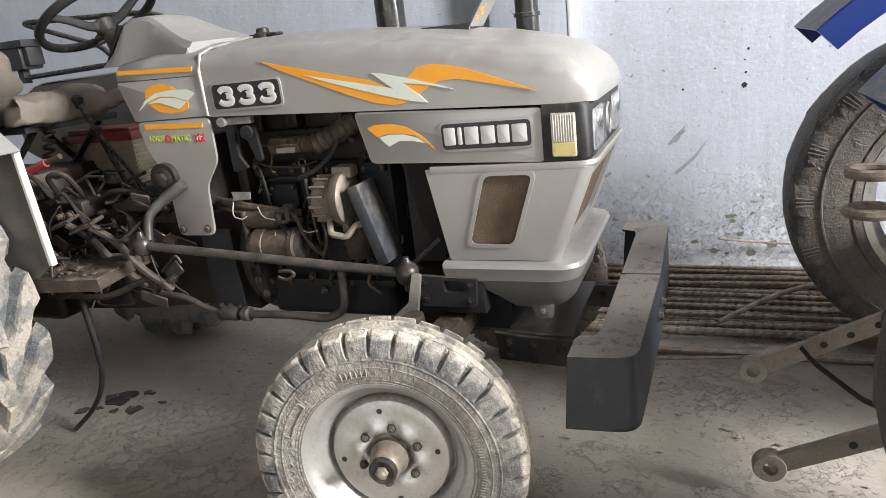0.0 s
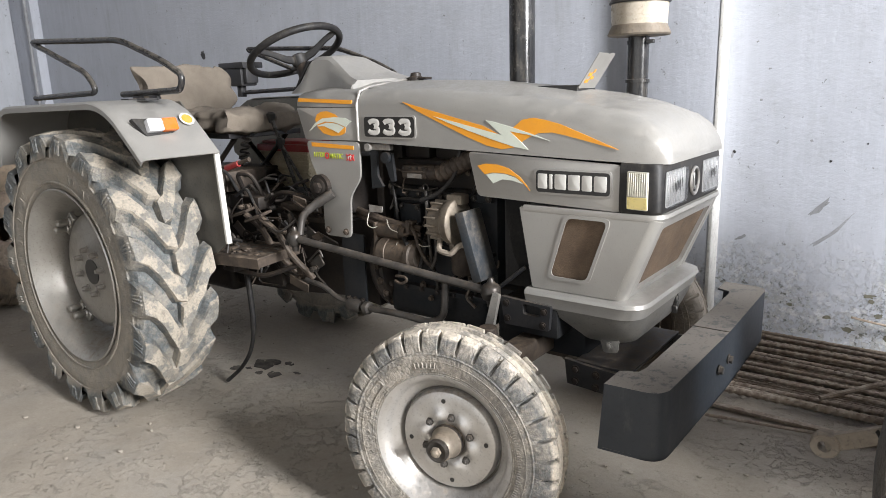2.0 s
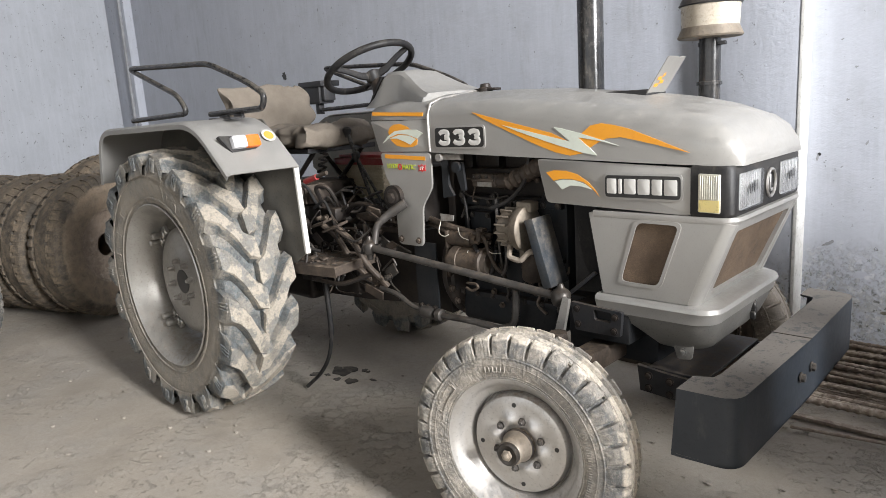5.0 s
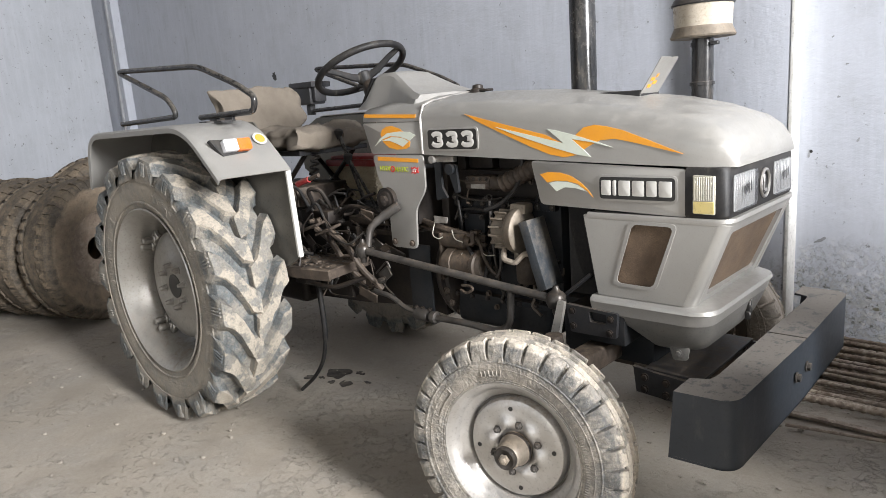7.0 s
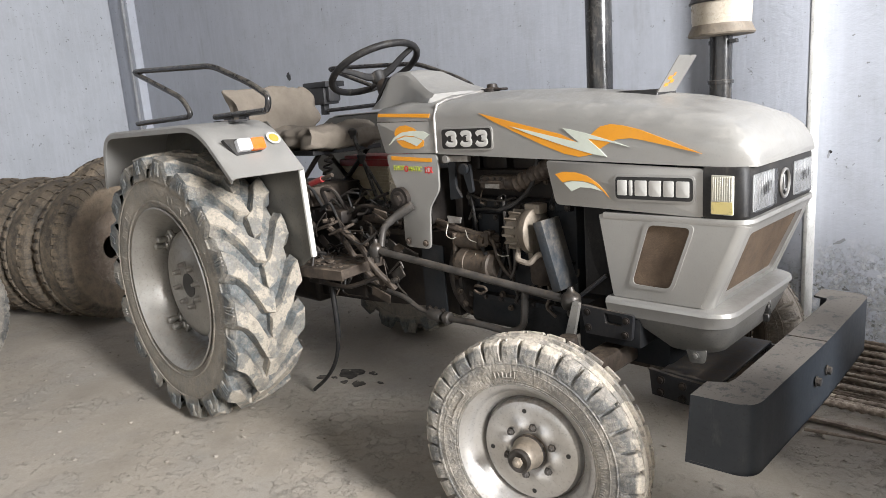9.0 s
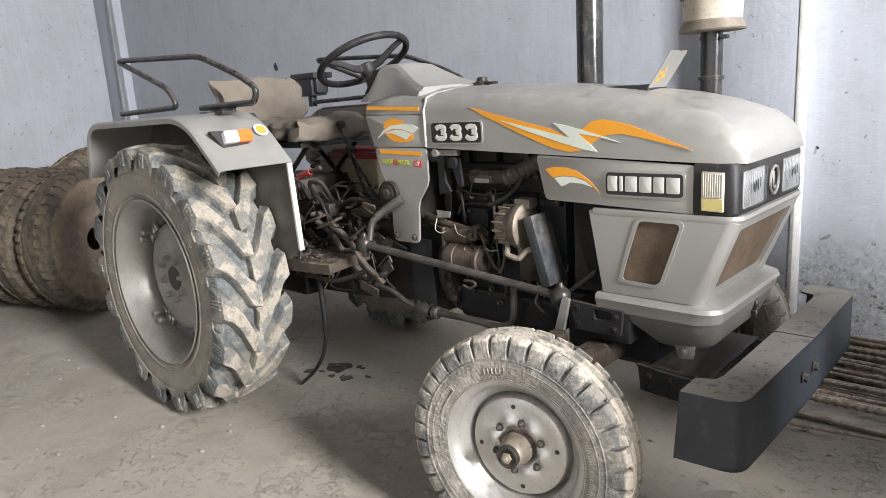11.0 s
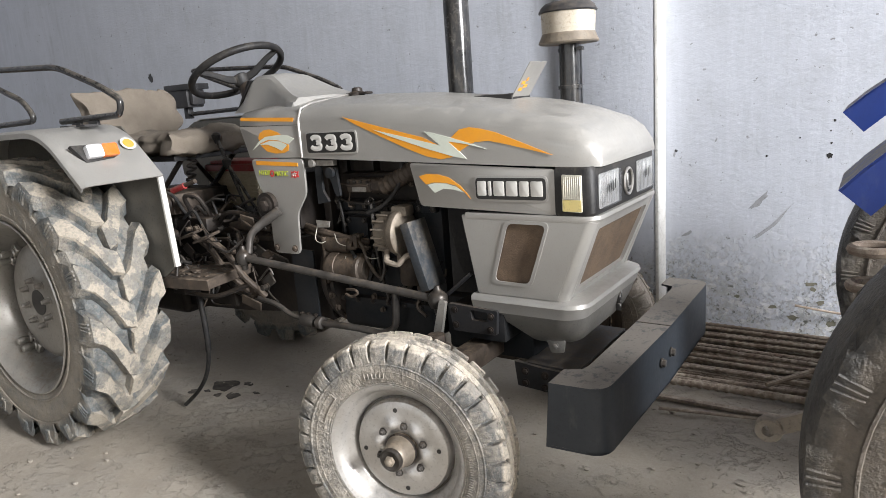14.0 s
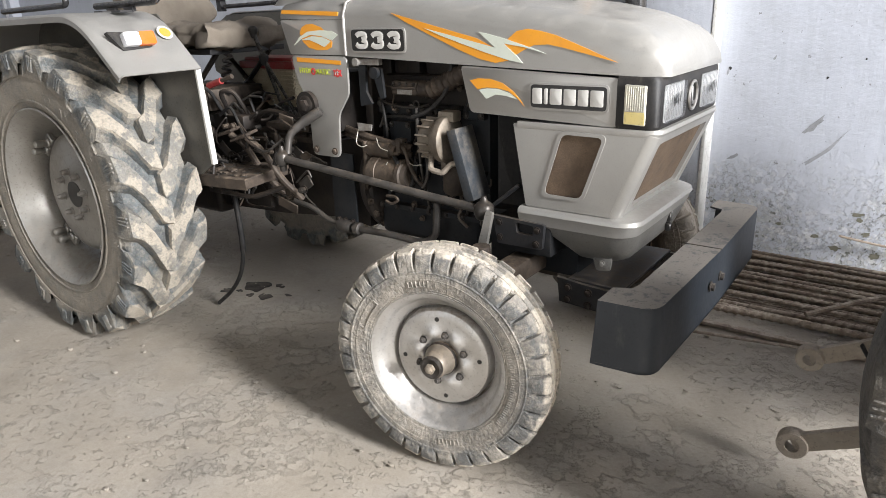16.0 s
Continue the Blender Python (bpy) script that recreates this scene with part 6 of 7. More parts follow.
# radiator
bm = bmesh.new()
box(bm, (1.80, -0.235, 0.70), (1.90, 0.235, 1.16), 0.01)
rad = part("radiator", bm, PLASTIC_BLACK, tractor, "black radiator behind the nose panels")
for s in (-1, 1):
    bm = bmesh.new()
    loft(bm, [[(1.822, s * 0.262, 1.02), (1.90, s * 0.262, 1.02)], [(1.826, s * 0.264, 0.93), (1.915, s * 0.264, 0.93)], [(1.850, s * 0.262, 0.82), (1.935, s * 0.262, 0.82)], [(1.885, s * 0.258, 0.735), (1.945, s * 0.258, 0.725)]], False)
    bmesh.ops.solidify(bm, geom=bm.faces[:], thickness=0.004)
    part("shroud", bm, PLASTIC_BLACK, rad, "curved black radiator shroud")
for k in range(5):
    a = 2 * math.pi * k / 5
    bm = bmesh.new()
    plate(bm, round_outline([(-0.035, 0.03), (0.045, 0.03), (0.055, 0.17), (-0.025, 0.17)], 0.01), -0.003, 0.003, "X", m=pose(1.765, 0, 0.92, math.degrees(a), 0, 0) @ pose(0, 0, 0, 0, 0, 22))
    part("fan_blade", bm, PLASTIC_BLACK, rad)
bm = bmesh.new()
lathe(bm, [(1.71, 0.05), (1.79, 0.05)], 20, "X", (0, 0, 0.92))
part("fan_hub", bm, PLASTIC_BLACK, rad)
bm = bmesh.new()
tube(bm, [(1.80, -0.262, 0.70), (1.845, -0.266, 0.735), (1.90, -0.27, 0.78)], 0.007, 8)
part("stay", bm, BLACK_PAINT, rad)

# gearbox, rear housing, clutter
bm = bmesh.new()
loft(bm, [[(0.20, -0.17, 0.46), (0.20, -0.19, 0.80), (0.20, 0.19, 0.80), (0.20, 0.17, 0.46), (0.20, -0.17, 0.46)], [(0.62, -0.145, 0.47), (0.62, -0.155, 0.80), (0.62, 0.155, 0.80), (0.62, 0.145, 0.47), (0.62, -0.145, 0.47)], [(0.98, -0.13, 0.50), (0.98, -0.14, 0.82), (0.98, 0.14, 0.82), (0.98, 0.13, 0.50), (0.98, -0.13, 0.50)], [(1.17, -0.17, 0.50), (1.17, -0.18, 0.86), (1.17, 0.18, 0.86), (1.17, 0.17, 0.50), (1.17, -0.17, 0.50)]])
gearbox = part("gearbox", bm, GREASE, tractor, "greasy dirt-caked gearbox casing", 20)
bm = bmesh.new()
box(bm, (0.45, -0.15, 0.800), (0.95, 0.15, 0.826), 0.006)
box(bm, (0.56, -0.10, 0.826), (0.80, 0.10, 0.856), 0.01)
part("gearbox_lid", bm, RUSTY, gearbox, "dusty gearbox top cover")
bolts(gearbox, [(0.48 + 0.11 * k, -0.135, 0.826) for k in range(5)], "Z", 0.010, 0.010, RUSTY)
bm = bmesh.new()
lathe(bm, [(-0.50, 0.085), (-0.45, 0.090), (-0.22, 0.13), (0.22, 0.13), (0.45, 0.090), (0.50, 0.085)], 28, "Y", (0, 0, 0.611))
box(bm, (-0.26, -0.20, 0.42), (0.24, 0.20, 0.90), 0.03, 3)
box(bm, (-0.24, -0.18, 0.90), (0.20, 0.18, 0.99), 0.015)
part("rear_axle_housing", bm, GREASE, tractor, "greasy rear axle housing")
for s in (-1, 1):
    bm = bmesh.new()
    lathe(bm, [(s * 0.48, 0.10), (s * 0.56, 0.10), (s * 0.60, 0.07)], 24, "Y", (0, 0, 0.611))
    part("axle_flange", bm, GREASE, tractor)
bm = bmesh.new()
box(bm, (1.035, -0.232, 0.512), (1.155, -0.222, 0.80), 0.003)
black_plate = part("clutch_cover_plate", bm, ENGINE_BLUE, tractor, "flat dark steel plate beside the clutch")
bolts(black_plate, [(1.06, -0.233, 0.532), (1.095, -0.233, 0.532), (1.135, -0.233, 0.532)], r=0.009)
# pipe low along the side
bm = bmesh.new()
tube(bm, soften([(0.55, -0.20, 0.600), (0.68, -0.225, 0.578), (0.92, -0.235, 0.560), (1.00, -0.240, 0.520), (1.16, -0.240, 0.508)], 0.05, 5), 0.0105, 10)
tube(bm, soften([(1.15, -0.240, 0.508), (1.34, -0.236, 0.512), (1.47, -0.228, 0.500), (1.53, -0.222, 0.530), (1.535, -0.215, 0.66)], 0.06, 6), 0.0135, 10)
lathe(bm, [(1.065, 0.023), (1.075, 0.026), (1.125, 0.026), (1.135, 0.022)], 14, "X", (0, -0.240, 0.510))
lathe(bm, [(1.150, 0.021), (1.153, 0.025), (1.175, 0.025), (1.178, 0.021)], 14, "X", (0, -0.240, 0.509))
part("coolant_pipe", bm, ROD_STEEL, tractor, "bent steel pipe with hose clamps")
# foot plate
bm = bmesh.new()
FP = pose(0.66, -0.385, 0.722, 3, -2, 3)
box(bm, (-0.17, -0.115, -0.006), (0.17, 0.115, 0.0), 0.002, 1, FP)
box(bm, (-0.17, -0.118, -0.045), (0.17, -0.110, -0.002), 0.002, 1, FP)
box(bm, (0.163, -0.115, -0.040), (0.171, 0.115, -0.002), 0.002, 1, FP)
foot = part("foot_plate", bm, RUSTY, tractor, "muddy rusty foot plate with slots")
bm = bmesh.new()
box(bm, (-0.014, -0.006, 0.0005), (0.014, 0.006, 0.0022), 0.0008, 1)
copies(part("slot", bm, BLACK_STICKER, foot), [FP @ pose(-0.13 + 0.065 * i + 0.02 * (j % 2), -0.085 + 0.05 * j, 0, 0, 0, 20 * ((i + j) % 3)) for i in range(5) for j in range(4)])
rnd = random.Random(4)
for k in range(26):
    bm = bmesh.new()
    bmesh.ops.create_icosphere(bm, subdivisions=1, radius=0.005 + 0.009 * rnd.random())
    c = FP @ Vector((rnd.uniform(-0.15, 0.15), rnd.uniform(-0.10, 0.10), 0.003))
    for v in bm.verts:
        v.co = Vector((v.co.x * 1.5, v.co.y * 1.2, v.co.z * 0.55)) * (1 + 0.5 * noise.noise(v.co * 60 + c * 9)) + c
    part("mud_clod", bm, RUSTY, foot)
# brake pedals and levers over the foot plate
for k, (x, y) in enumerate(((0.60, -0.30), (0.74, -0.33))):
    bm = bmesh.new()
    tube(bm, soften([(x + 0.16, y + 0.06, 0.60), (x + 0.10, y, 0.70), (x + 0.05, y - 0.02, 0.80), (x - 0.02, y - 0.04, 0.85)], 0.06, 5), 0.013, 8)
    box(bm, (-0.05, -0.035, -0.006), (0.05, 0.035, 0.006), 0.003, 1, pose(x - 0.03, y - 0.045, 0.86, 8, -18, 10))
    part("brake_pedal", bm, RUSTY, tractor, "worn dusty brake pedal")
for pts, r in (
    (((0.62, -0.49, 0.66), (0.62, -0.46, 0.78), (0.58, -0.44, 0.82)), 0.008),
    (((0.70, -0.25, 0.70), (0.82, -0.30, 0.83), (0.86, -0.34, 0.88), (0.90, -0.36, 0.84), (0.88, -0.38, 0.76)), 0.013),
    (((0.30, -0.28, 0.62), (0.48, -0.36, 0.60), (0.70, -0.36, 0.60), (0.86, -0.30, 0.66)), 0.014),
    (((0.46, -0.30, 0.72), (0.60, -0.28, 0.77), (0.86, -0.26, 0.80)), 0.011),
):
    bm = bmesh.new()
    tube(bm, soften(pts, 0.05, 5), r * 0.75, 8)
    part("link_rod", bm, GREASE, tractor)
for lo, hi, mat_ in (
    ((0.42, -0.30, 0.86), (0.62, -0.12, 0.92), GREASE), ((0.22, -0.32, 0.93), (0.44, -0.10, 1.02), RUSTY), ((0.48, -0.24, 0.52), (0.66, -0.14, 0.66), GREASE),
    ((0.30, -0.36, 0.62), (0.48, -0.22, 0.70), GREASE), ((0.66, -0.22, 0.86), (0.92, -0.10, 0.89), RUSTY), ((0.52, -0.44, 0.62), (0.60, -0.36, 0.70), GREASE),
):
    bm = bmesh.new()
    box(bm, lo, hi, 0.012)
    part("casting", bm, mat_, gearbox)
for at, r, l in (((0.44, -0.34, 0.985), 0.034, 0.07), ((0.30, -0.40, 0.96), 0.025, 0.06), ((0.50, -0.36, 0.86), 0.022, 0.10), ((0.36, -0.42, 0.58), 0.030, 0.07)):
    bm = bmesh.new()
    lathe(bm, [(0, r * 0.6), (-0.008, r), (-l * 0.8, r), (-l, r * 0.7), (-l - 0.01, r * 0.3)], 18, "Y", at)
    part("valve_cap", bm, GREASE, gearbox)
HOSES = (
    ((0.28, -0.34, 0.82), (0.30, -0.42, 0.98), (0.38, -0.42, 1.00), (0.42, -0.40, 0.86), (0.47, -0.38, 0.76)),
    ((0.36, -0.30, 0.93), (0.40, -0.36, 1.04), (0.48, -0.34, 1.03), (0.50, -0.30, 0.92), (0.56, -0.26, 0.86)),
    ((0.50, -0.26, 0.90), (0.53, -0.33, 1.02), (0.58, -0.30, 1.02), (0.60, -0.24, 0.90)),
    ((0.40, -0.40, 0.90), (0.46, -0.46, 0.84), (0.44, -0.44, 0.72), (0.52, -0.40, 0.64)),
    ((0.60, -0.22, 0.88), (0.72, -0.27, 0.95), (0.86, -0.27, 0.94), (0.98, -0.25, 0.90)),
    ((0.34, -0.36, 0.88), (0.40, -0.45, 0.80), (0.50, -0.46, 0.78), (0.62, -0.40, 0.75)),
)
for k, pts in enumerate(HOSES):
    bm = bmesh.new()
    tube(bm, soften(pts, 0.09, 6), 0.0075 if k % 2 else 0.0095, 8)
    part("hose", bm, PLASTIC_BLACK if k % 2 else GREASE, tractor, "dirty rubber hose")
for k, pts in enumerate((((0.44, -0.46, 0.84), (0.48, -0.49, 0.78), (0.46, -0.48, 0.74), (0.50, -0.47, 0.72)), ((0.43, -0.45, 0.80), (0.46, -0.49, 0.83), (0.50, -0.47, 0.79)))):
    bm = bmesh.new()
    tube(bm, soften(pts, 0.02, 4), 0.0035, 6)
    part("loose_wire", bm, (WIRE_WHITE, RUST_BAR)[k], tractor)
# tangle of thin cables, brackets and fittings round the gearbox and the pedals
g = random.Random(33)
for k in range(44):
    x, y, z = g.uniform(0.36, 0.96), g.uniform(-0.40, -0.20), g.uniform(0.58, 0.98)
    pts = [Vector((x, y, z))]
    for j in range(g.choice((2, 3, 3))):
        pts.append(pts[-1] + Vector((g.uniform(-0.05, 0.11), g.uniform(-0.03, 0.03), g.uniform(-0.09, 0.08))))
    for q in pts:
        q.x, q.y, q.z = min(max(q.x, 0.30), 1.00), min(max(q.y, -0.44), -0.17), min(max(q.z, 0.52), 1.00)
    bm = bmesh.new()
    tube(bm, soften(pts, 0.03, 4), g.choice((0.003, 0.004, 0.005, 0.0065)), 7)
    part("cable", bm, g.choice((GREASE, RUSTY, PLASTIC_BLACK, GREASE, ROD_STEEL)), gearbox)
for k in range(36):
    x, y, z = g.uniform(0.34, 0.98), g.uniform(-0.36, -0.19), g.uniform(0.56, 0.94)
    bm = bmesh.new()
    if k % 3:
        bolt(bm, (x, y, z), "Y", g.uniform(0.008, 0.014), g.uniform(0.010, 0.030))
    else:
        w, h = g.uniform(0.02, 0.06), g.uniform(0.012, 0.03)
        box(bm, (-w, -0.004, -h), (w, 0.004, h), 0.003, 1, pose(x, y, z, g.uniform(-30, 30), g.uniform(-40, 40), g.uniform(-20, 20)))
    part("fitting", bm, g.choice((RUSTY, GREASE, OILY_STEEL, RUSTY)), gearbox)
# pipes, brackets and bolt heads over the engine's side
for k in range(18):
    x, z = g.uniform(1.27, 1.72), g.uniform(0.64, 1.06)
    pts = [Vector((x, -0.185, z))]
    for j in range(3):
        pts.append(pts[-1] + Vector((g.uniform(-0.02, 0.06), g.uniform(-0.015, 0.012), g.uniform(-0.06, 0.05))))
    bm = bmesh.new()
    tube(bm, soften(pts, 0.02, 4), g.choice((0.003, 0.004, 0.006)), 7)
    part("thin_pipe", bm, g.choice((RUSTY, OILY_STEEL, GREASE, STARTER)), engine)
for k in range(26):
    bm = bmesh.new()
    bolt(bm, (g.uniform(1.26, 1.73), g.uniform(-0.186, -0.172), g.uniform(0.56, 1.08)), "Y", g.uniform(0.006, 0.011), g.uniform(0.008, 0.016))
    part("bolt", bm, g.choice((OILY_STEEL, RUSTY, GREASE)), engine)
# hydraulic lever with a red grip
bm = bmesh.new()
tube(bm, soften([(0.12, -0.25, 0.96), (0.20, -0.30, 1.05), (0.40, -0.30, 1.03), (0.56, -0.28, 1.075)], 0.05, 5), 0.010, 8)
lever = part("hydraulic_lever", bm, RUSTY, tractor, "rusty hydraulic lever with a red grip")
bm = bmesh.new()
bar(bm, (0.42, -0.298, 1.034), (0.50, -0.29, 1.056), 0.014)
part("grip", bm, RED_PLASTIC, lever)
# gear levers
for top, foot_at, r in (((0.415, -0.028, 1.238), (0.575, -0.03, 0.880), 0.009), ((0.505, -0.06, 1.125), (0.660, -0.05, 0.900), 0.007)):
    bm = bmesh.new()
    tube(bm, soften([top, Vector(top).lerp(Vector(foot_at), 0.6) + Vector((0.004, 0, 0)), foot_at], 0.1, 4), r, 8)
    g = part("gear_lever", bm, GLOSS_BLACK, tractor, "black gear lever with a round knob")
    bm = bmesh.new()
    lathe(bm, [(-0.026, 0.010), (-0.012, 0.014), (0.004, 0.021), (0.014, 0.021), (0.022, 0.014), (0.025, 0.006)], 16, "Z", top)
    part("knob", bm, PLASTIC_BLACK, g)
bm = bmesh.new()
lathe(bm, [(0.855, 0.055), (0.868, 0.050), (0.872, 0.042), (0.885, 0.044), (0.889, 0.034), (0.902, 0.036), (0.906, 0.024), (0.925, 0.016)], 20, "Z", (0.575, -0.03, 0))
part("lever_boot", bm, PLASTIC_BLACK, tractor, "black rubber gear lever boot")
# battery on its tray
bm = bmesh.new()
box(bm, (0.06, 0.165, 0.885), (0.43, 0.345, 1.075), 0.006)
for k in range(9):
    box(bm, (0.064, 0.161, 0.900 + 0.018 * k), (0.426, 0.166, 0.907 + 0.018 * k), 0.001, 1)
    box(bm, (0.429, 0.170, 0.900 + 0.018 * k), (0.434, 0.340, 0.907 + 0.018 * k), 0.001, 1)
battery = part("battery", bm, CREAM, tractor, "cream battery with a red lid")
bm = bmesh.new()
box(bm, (0.052, 0.158, 1.060), (0.438, 0.352, 1.095), 0.006)
box(bm, (0.075, 0.175, 1.095), (0.415, 0.335, 1.112), 0.006)
part("lid", bm, RED_PLASTIC, battery, "dusty red battery lid")
bm = bmesh.new()
box(bm, (0.03, 0.15, 0.865), (0.46, 0.36, 0.884), 0.003)
box(bm, (0.10, 0.16, 0.70), (0.14, 0.20, 0.866), 0.004)
part("battery_tray", bm, BLACK_PAINT, battery)
# drain hose hanging to the floor
drain = part("drain_hose", bmesh.new(), PLASTIC_BLACK, tractor, "black drain hose hanging to the floor")
bm = bmesh.new()
tube(bm, soften([(0.490, -0.30, 0.60), (0.503, -0.30, 0.48), (0.508, -0.30, 0.32), (0.470, -0.30, 0.195), (0.385, -0.30, 0.095), (0.262, -0.30, 0.002)], 0.12, 6), [0.013] * 12 + [0.0095] * (len(soften([(0, 0, 0), (1, 0, 0), (2, 0, 0), (3, 0, 0), (4, 0, 0), (5, 0, 0)], 0.12, 6)) - 12), 8)
bm.to_mesh(drain.data)
bm.free()
drain.data.shade_smooth()

# ------------------------------------------------------------------ oil on the floor


def stain(x, y, r, seed, lobes=26):
    bm = bmesh.new()
    plate(bm, [(x + r * (1 + 0.7 * noise.noise(Vector((math.cos(a) * 1.4, math.sin(a) * 1.4, seed)))) * math.cos(a) * 1.5, y + r * (1 + 0.7 * noise.noise(Vector((math.cos(a) * 1.4, math.sin(a) * 1.4, seed)))) * math.sin(a)) for a in [2 * math.pi * k / lobes for k in range(lobes)]], -0.03, -0.0095 + 0.006 * noise.noise(Vector((x, y, 0)) * 0.8) + 0.003 * noise.noise(Vector((x, y, 0)) * 3.1), "Z")
    return tagged(part("oil_stain", bm, OIL, smooth=0), "dark wet oil stain on the concrete", "oil stain", "oil stains")


for k, (x, y, r) in enumerate(((0.24, -0.05, 0.050), (0.37, -0.11, 0.028), (0.14, -0.16, 0.022), (0.33, 0.02, 0.018), (0.46, -0.04, 0.012), (0.20, -0.13, 0.012), (0.29, -0.14, 0.014))):
    stain(x, y, r, 3.1 * k)

# ------------------------------------------------------------------ old tyres in a row


def truck_tyre(at, turn, lean, R=0.515, half=0.145, wheel=True, material=OLD_RUBBER, blocks=44, label="worn truck tyre thick with brown dust, standing on edge"):
    t_ = thing("truck_tyre", at, label, "tyre", "row of old tyres", (lean, 0, turn))
    bm = bmesh.new()
    k = R / 0.515
    prof = [(half * 0.62, 0.262 * k), (half * 0.80, 0.275 * k), (half * 0.97, 0.34 * k), (half, 0.40 * k), (half * 0.96, 0.455 * k), (half * 0.86, 0.487 * k), (half * 0.78, 0.496 * k), (half * 0.5, 0.503 * k), (half * 0.46, 0.492 * k), (half * 0.38, 0.492 * k), (half * 0.34, 0.505 * k), (0.0, 0.507 * k)]
    lathe(bm, [(s, r) for s, r in prof] + [(-s, r) for s, r in reversed(prof[:-1])] + [(-half * 0.6, 0.30 * k), (half * 0.6, 0.30 * k)], 72, "Y", (0, 0, 0), True)
    for side in (-1, 1):
        for i in range(blocks):
            mid = 2 * math.pi * (i + 0.5 * (side > 0)) / blocks
            d = math.pi / blocks * 0.66
            rows = [[(q * math.cos(mid + e), side * yy, q * math.sin(mid + e)) for q, e in ((r - 0.03, -d), (r, -d), (r, d), (r - 0.03, d))] for yy, r in ((half * 0.99, 0.468 * k), (half * 0.88, 0.497 * k), (half * 0.62, 0.513 * k), (half * 0.46, 0.514 * k))]
            vr = [[bm.verts.new(Vector(p)) for p in row] for row in rows]
            for a, b in zip(vr, vr[1:]):
                for j in range(3):
                    bm.faces.new((a[j], a[j + 1], b[j + 1], b[j]))
            bm.faces.new(vr[0])
            bm.faces.new(vr[-1])
    part("tread", bm, material, t_, "", 35).matrix_basis = pose(0, 0, R)
    if wheel:
        bm = bmesh.new()
        lathe(bm, [(-0.075, 0.262 * k), (-0.10, 0.276 * k), (-0.095, 0.255 * k), (-0.06, 0.245 * k), (-0.04, 0.20 * k), (-0.03, 0.12 * k), (-0.03, 0.085 * k), (0.01, 0.085 * k), (0.01, 0.2 * k), (0.05, 0.25 * k)], 48, "Y", (0, 0, R), True)
        part("rim", bm, RUST_BAR, t_, "rusty steel rim with a round hole")
    return t_


ROW = Vector((0.95, 0.31, 0)).normalized()
for k in range(5):
    c = Vector((-2.13, -0.30, 0)) - ROW * (0.37 * k)
    truck_tyre((c.x, c.y, -0.004), 108 + (2, -1, 3, 0, 2)[k], (0, 4, 6, 5, 7)[k], wheel=(k == 0))
truck_tyre((-2.95, 0.10, -0.004), 100, 5, R=0.565, wheel=False, label="taller truck tyre caked with brown dust, behind the row")
truck_tyre((-1.72, -1.36, -0.004), 128, 0, R=0.35, half=0.09, wheel=False, material=FRONT_RUBBER, label="small tyre pale with dry mud, standing on the floor")

# ------------------------------------------------------------------ steel bars along the wall


def rod(x0, x1, y0, y1, z, r, seed, twist=170.0):
    """One long twisted bar, slightly crooked."""
    g = random.Random(seed)
    n = int((x1 - x0) / 0.008)
    ph, amp = g.uniform(0, 6), g.uniform(0.006, 0.024)
    bm = bmesh.new()
    rings = []
    for i in range(n + 1):
        u = i / n
        x = x0 + (x1 - x0) * u
        c = Vector((x, y0 + (y1 - y0) * u + amp * math.sin(2.1 * x + ph), z + 0.003 * math.sin(3.0 * x + ph)))
        ring = []
        for k in range(9):
            a = 2 * math.pi * k / 9
            rr = r * (1 + 0.24 * math.cos(3 * a + twist * x + 5 * ph))
            ring.append(bm.verts.new(c + Vector((0, rr * math.cos(a), rr * math.sin(a)))))
        rings.append(ring)
    for a, b in zip(rings, rings[1:]):
        for k in range(9):
            bm.faces.new((a[k], a[(k + 1) % 9], b[(k + 1) % 9], b[k]))
    bm.faces.new(rings[0])
    bm.faces.new(rings[-1])
    return tagged(part("steel_bar", bm, RUST_BAR, smooth=60), "long rusty twisted steel bar lying by the wall", "steel bar", "bars along the wall")


g = random.Random(11)
for k in range(22):
    y = 1.62 - 0.036 * k + g.uniform(-0.010, 0.010)
    r = g.choice((0.008, 0.010, 0.012, 0.015))
    rod(g.uniform(1.25, 1.75), g.uniform(5.6, 6.4), y, y - g.uniform(-0.10, 0.05), 0.001 + r + 0.002, r, 100 + k)
for k in range(9):
    y = 1.57 - 0.070 * k + g.uniform(-0.02, 0.02)
    r = g.choice((0.009, 0.012))
    rod(g.uniform(1.35, 1.9), g.uniform(5.4, 6.2), y, y - 0.04, 0.030 + r * 0.9, r, 200 + k)
for k in range(4):
    rod(g.uniform(1.35, 1.9), g.uniform(5.4, 6.2), 1.56 - 0.07 * k, 1.54 - 0.08 * k, 0.058, 0.010, 300 + k)
bm = bmesh.new()
tube(bm, soften([(2.25, 0.58, 0.008), (3.1, 0.74, 0.008), (4.5, 0.78, 0.008)], 0.3, 6), 0.007, 8)
tagged(part("thin_rod", bm, RUST_BAR), "thin bent rusty rod on the floor", "steel bar")
bm = bmesh.new()
tube(bm, soften([(2.62, 0.85, 0.07), (2.85, 1.05, 0.125), (3.05, 1.18, 0.135), (3.6, 1.25, 0.13)], 0.2, 6), 0.011, 8)
tagged(part("thin_rod", bm, RUST_BAR), "bent rusty rod lying across the bars", "steel bar")
bm = bmesh.new()
tube(bm, soften([(2.62, BACK - 0.10, 0.17), (2.80, BACK - 0.04, 0.13), (3.2, BACK - 0.08, 0.125), (3.6, BACK - 0.1, 0.12)], 0.1, 6), 0.006, 6)
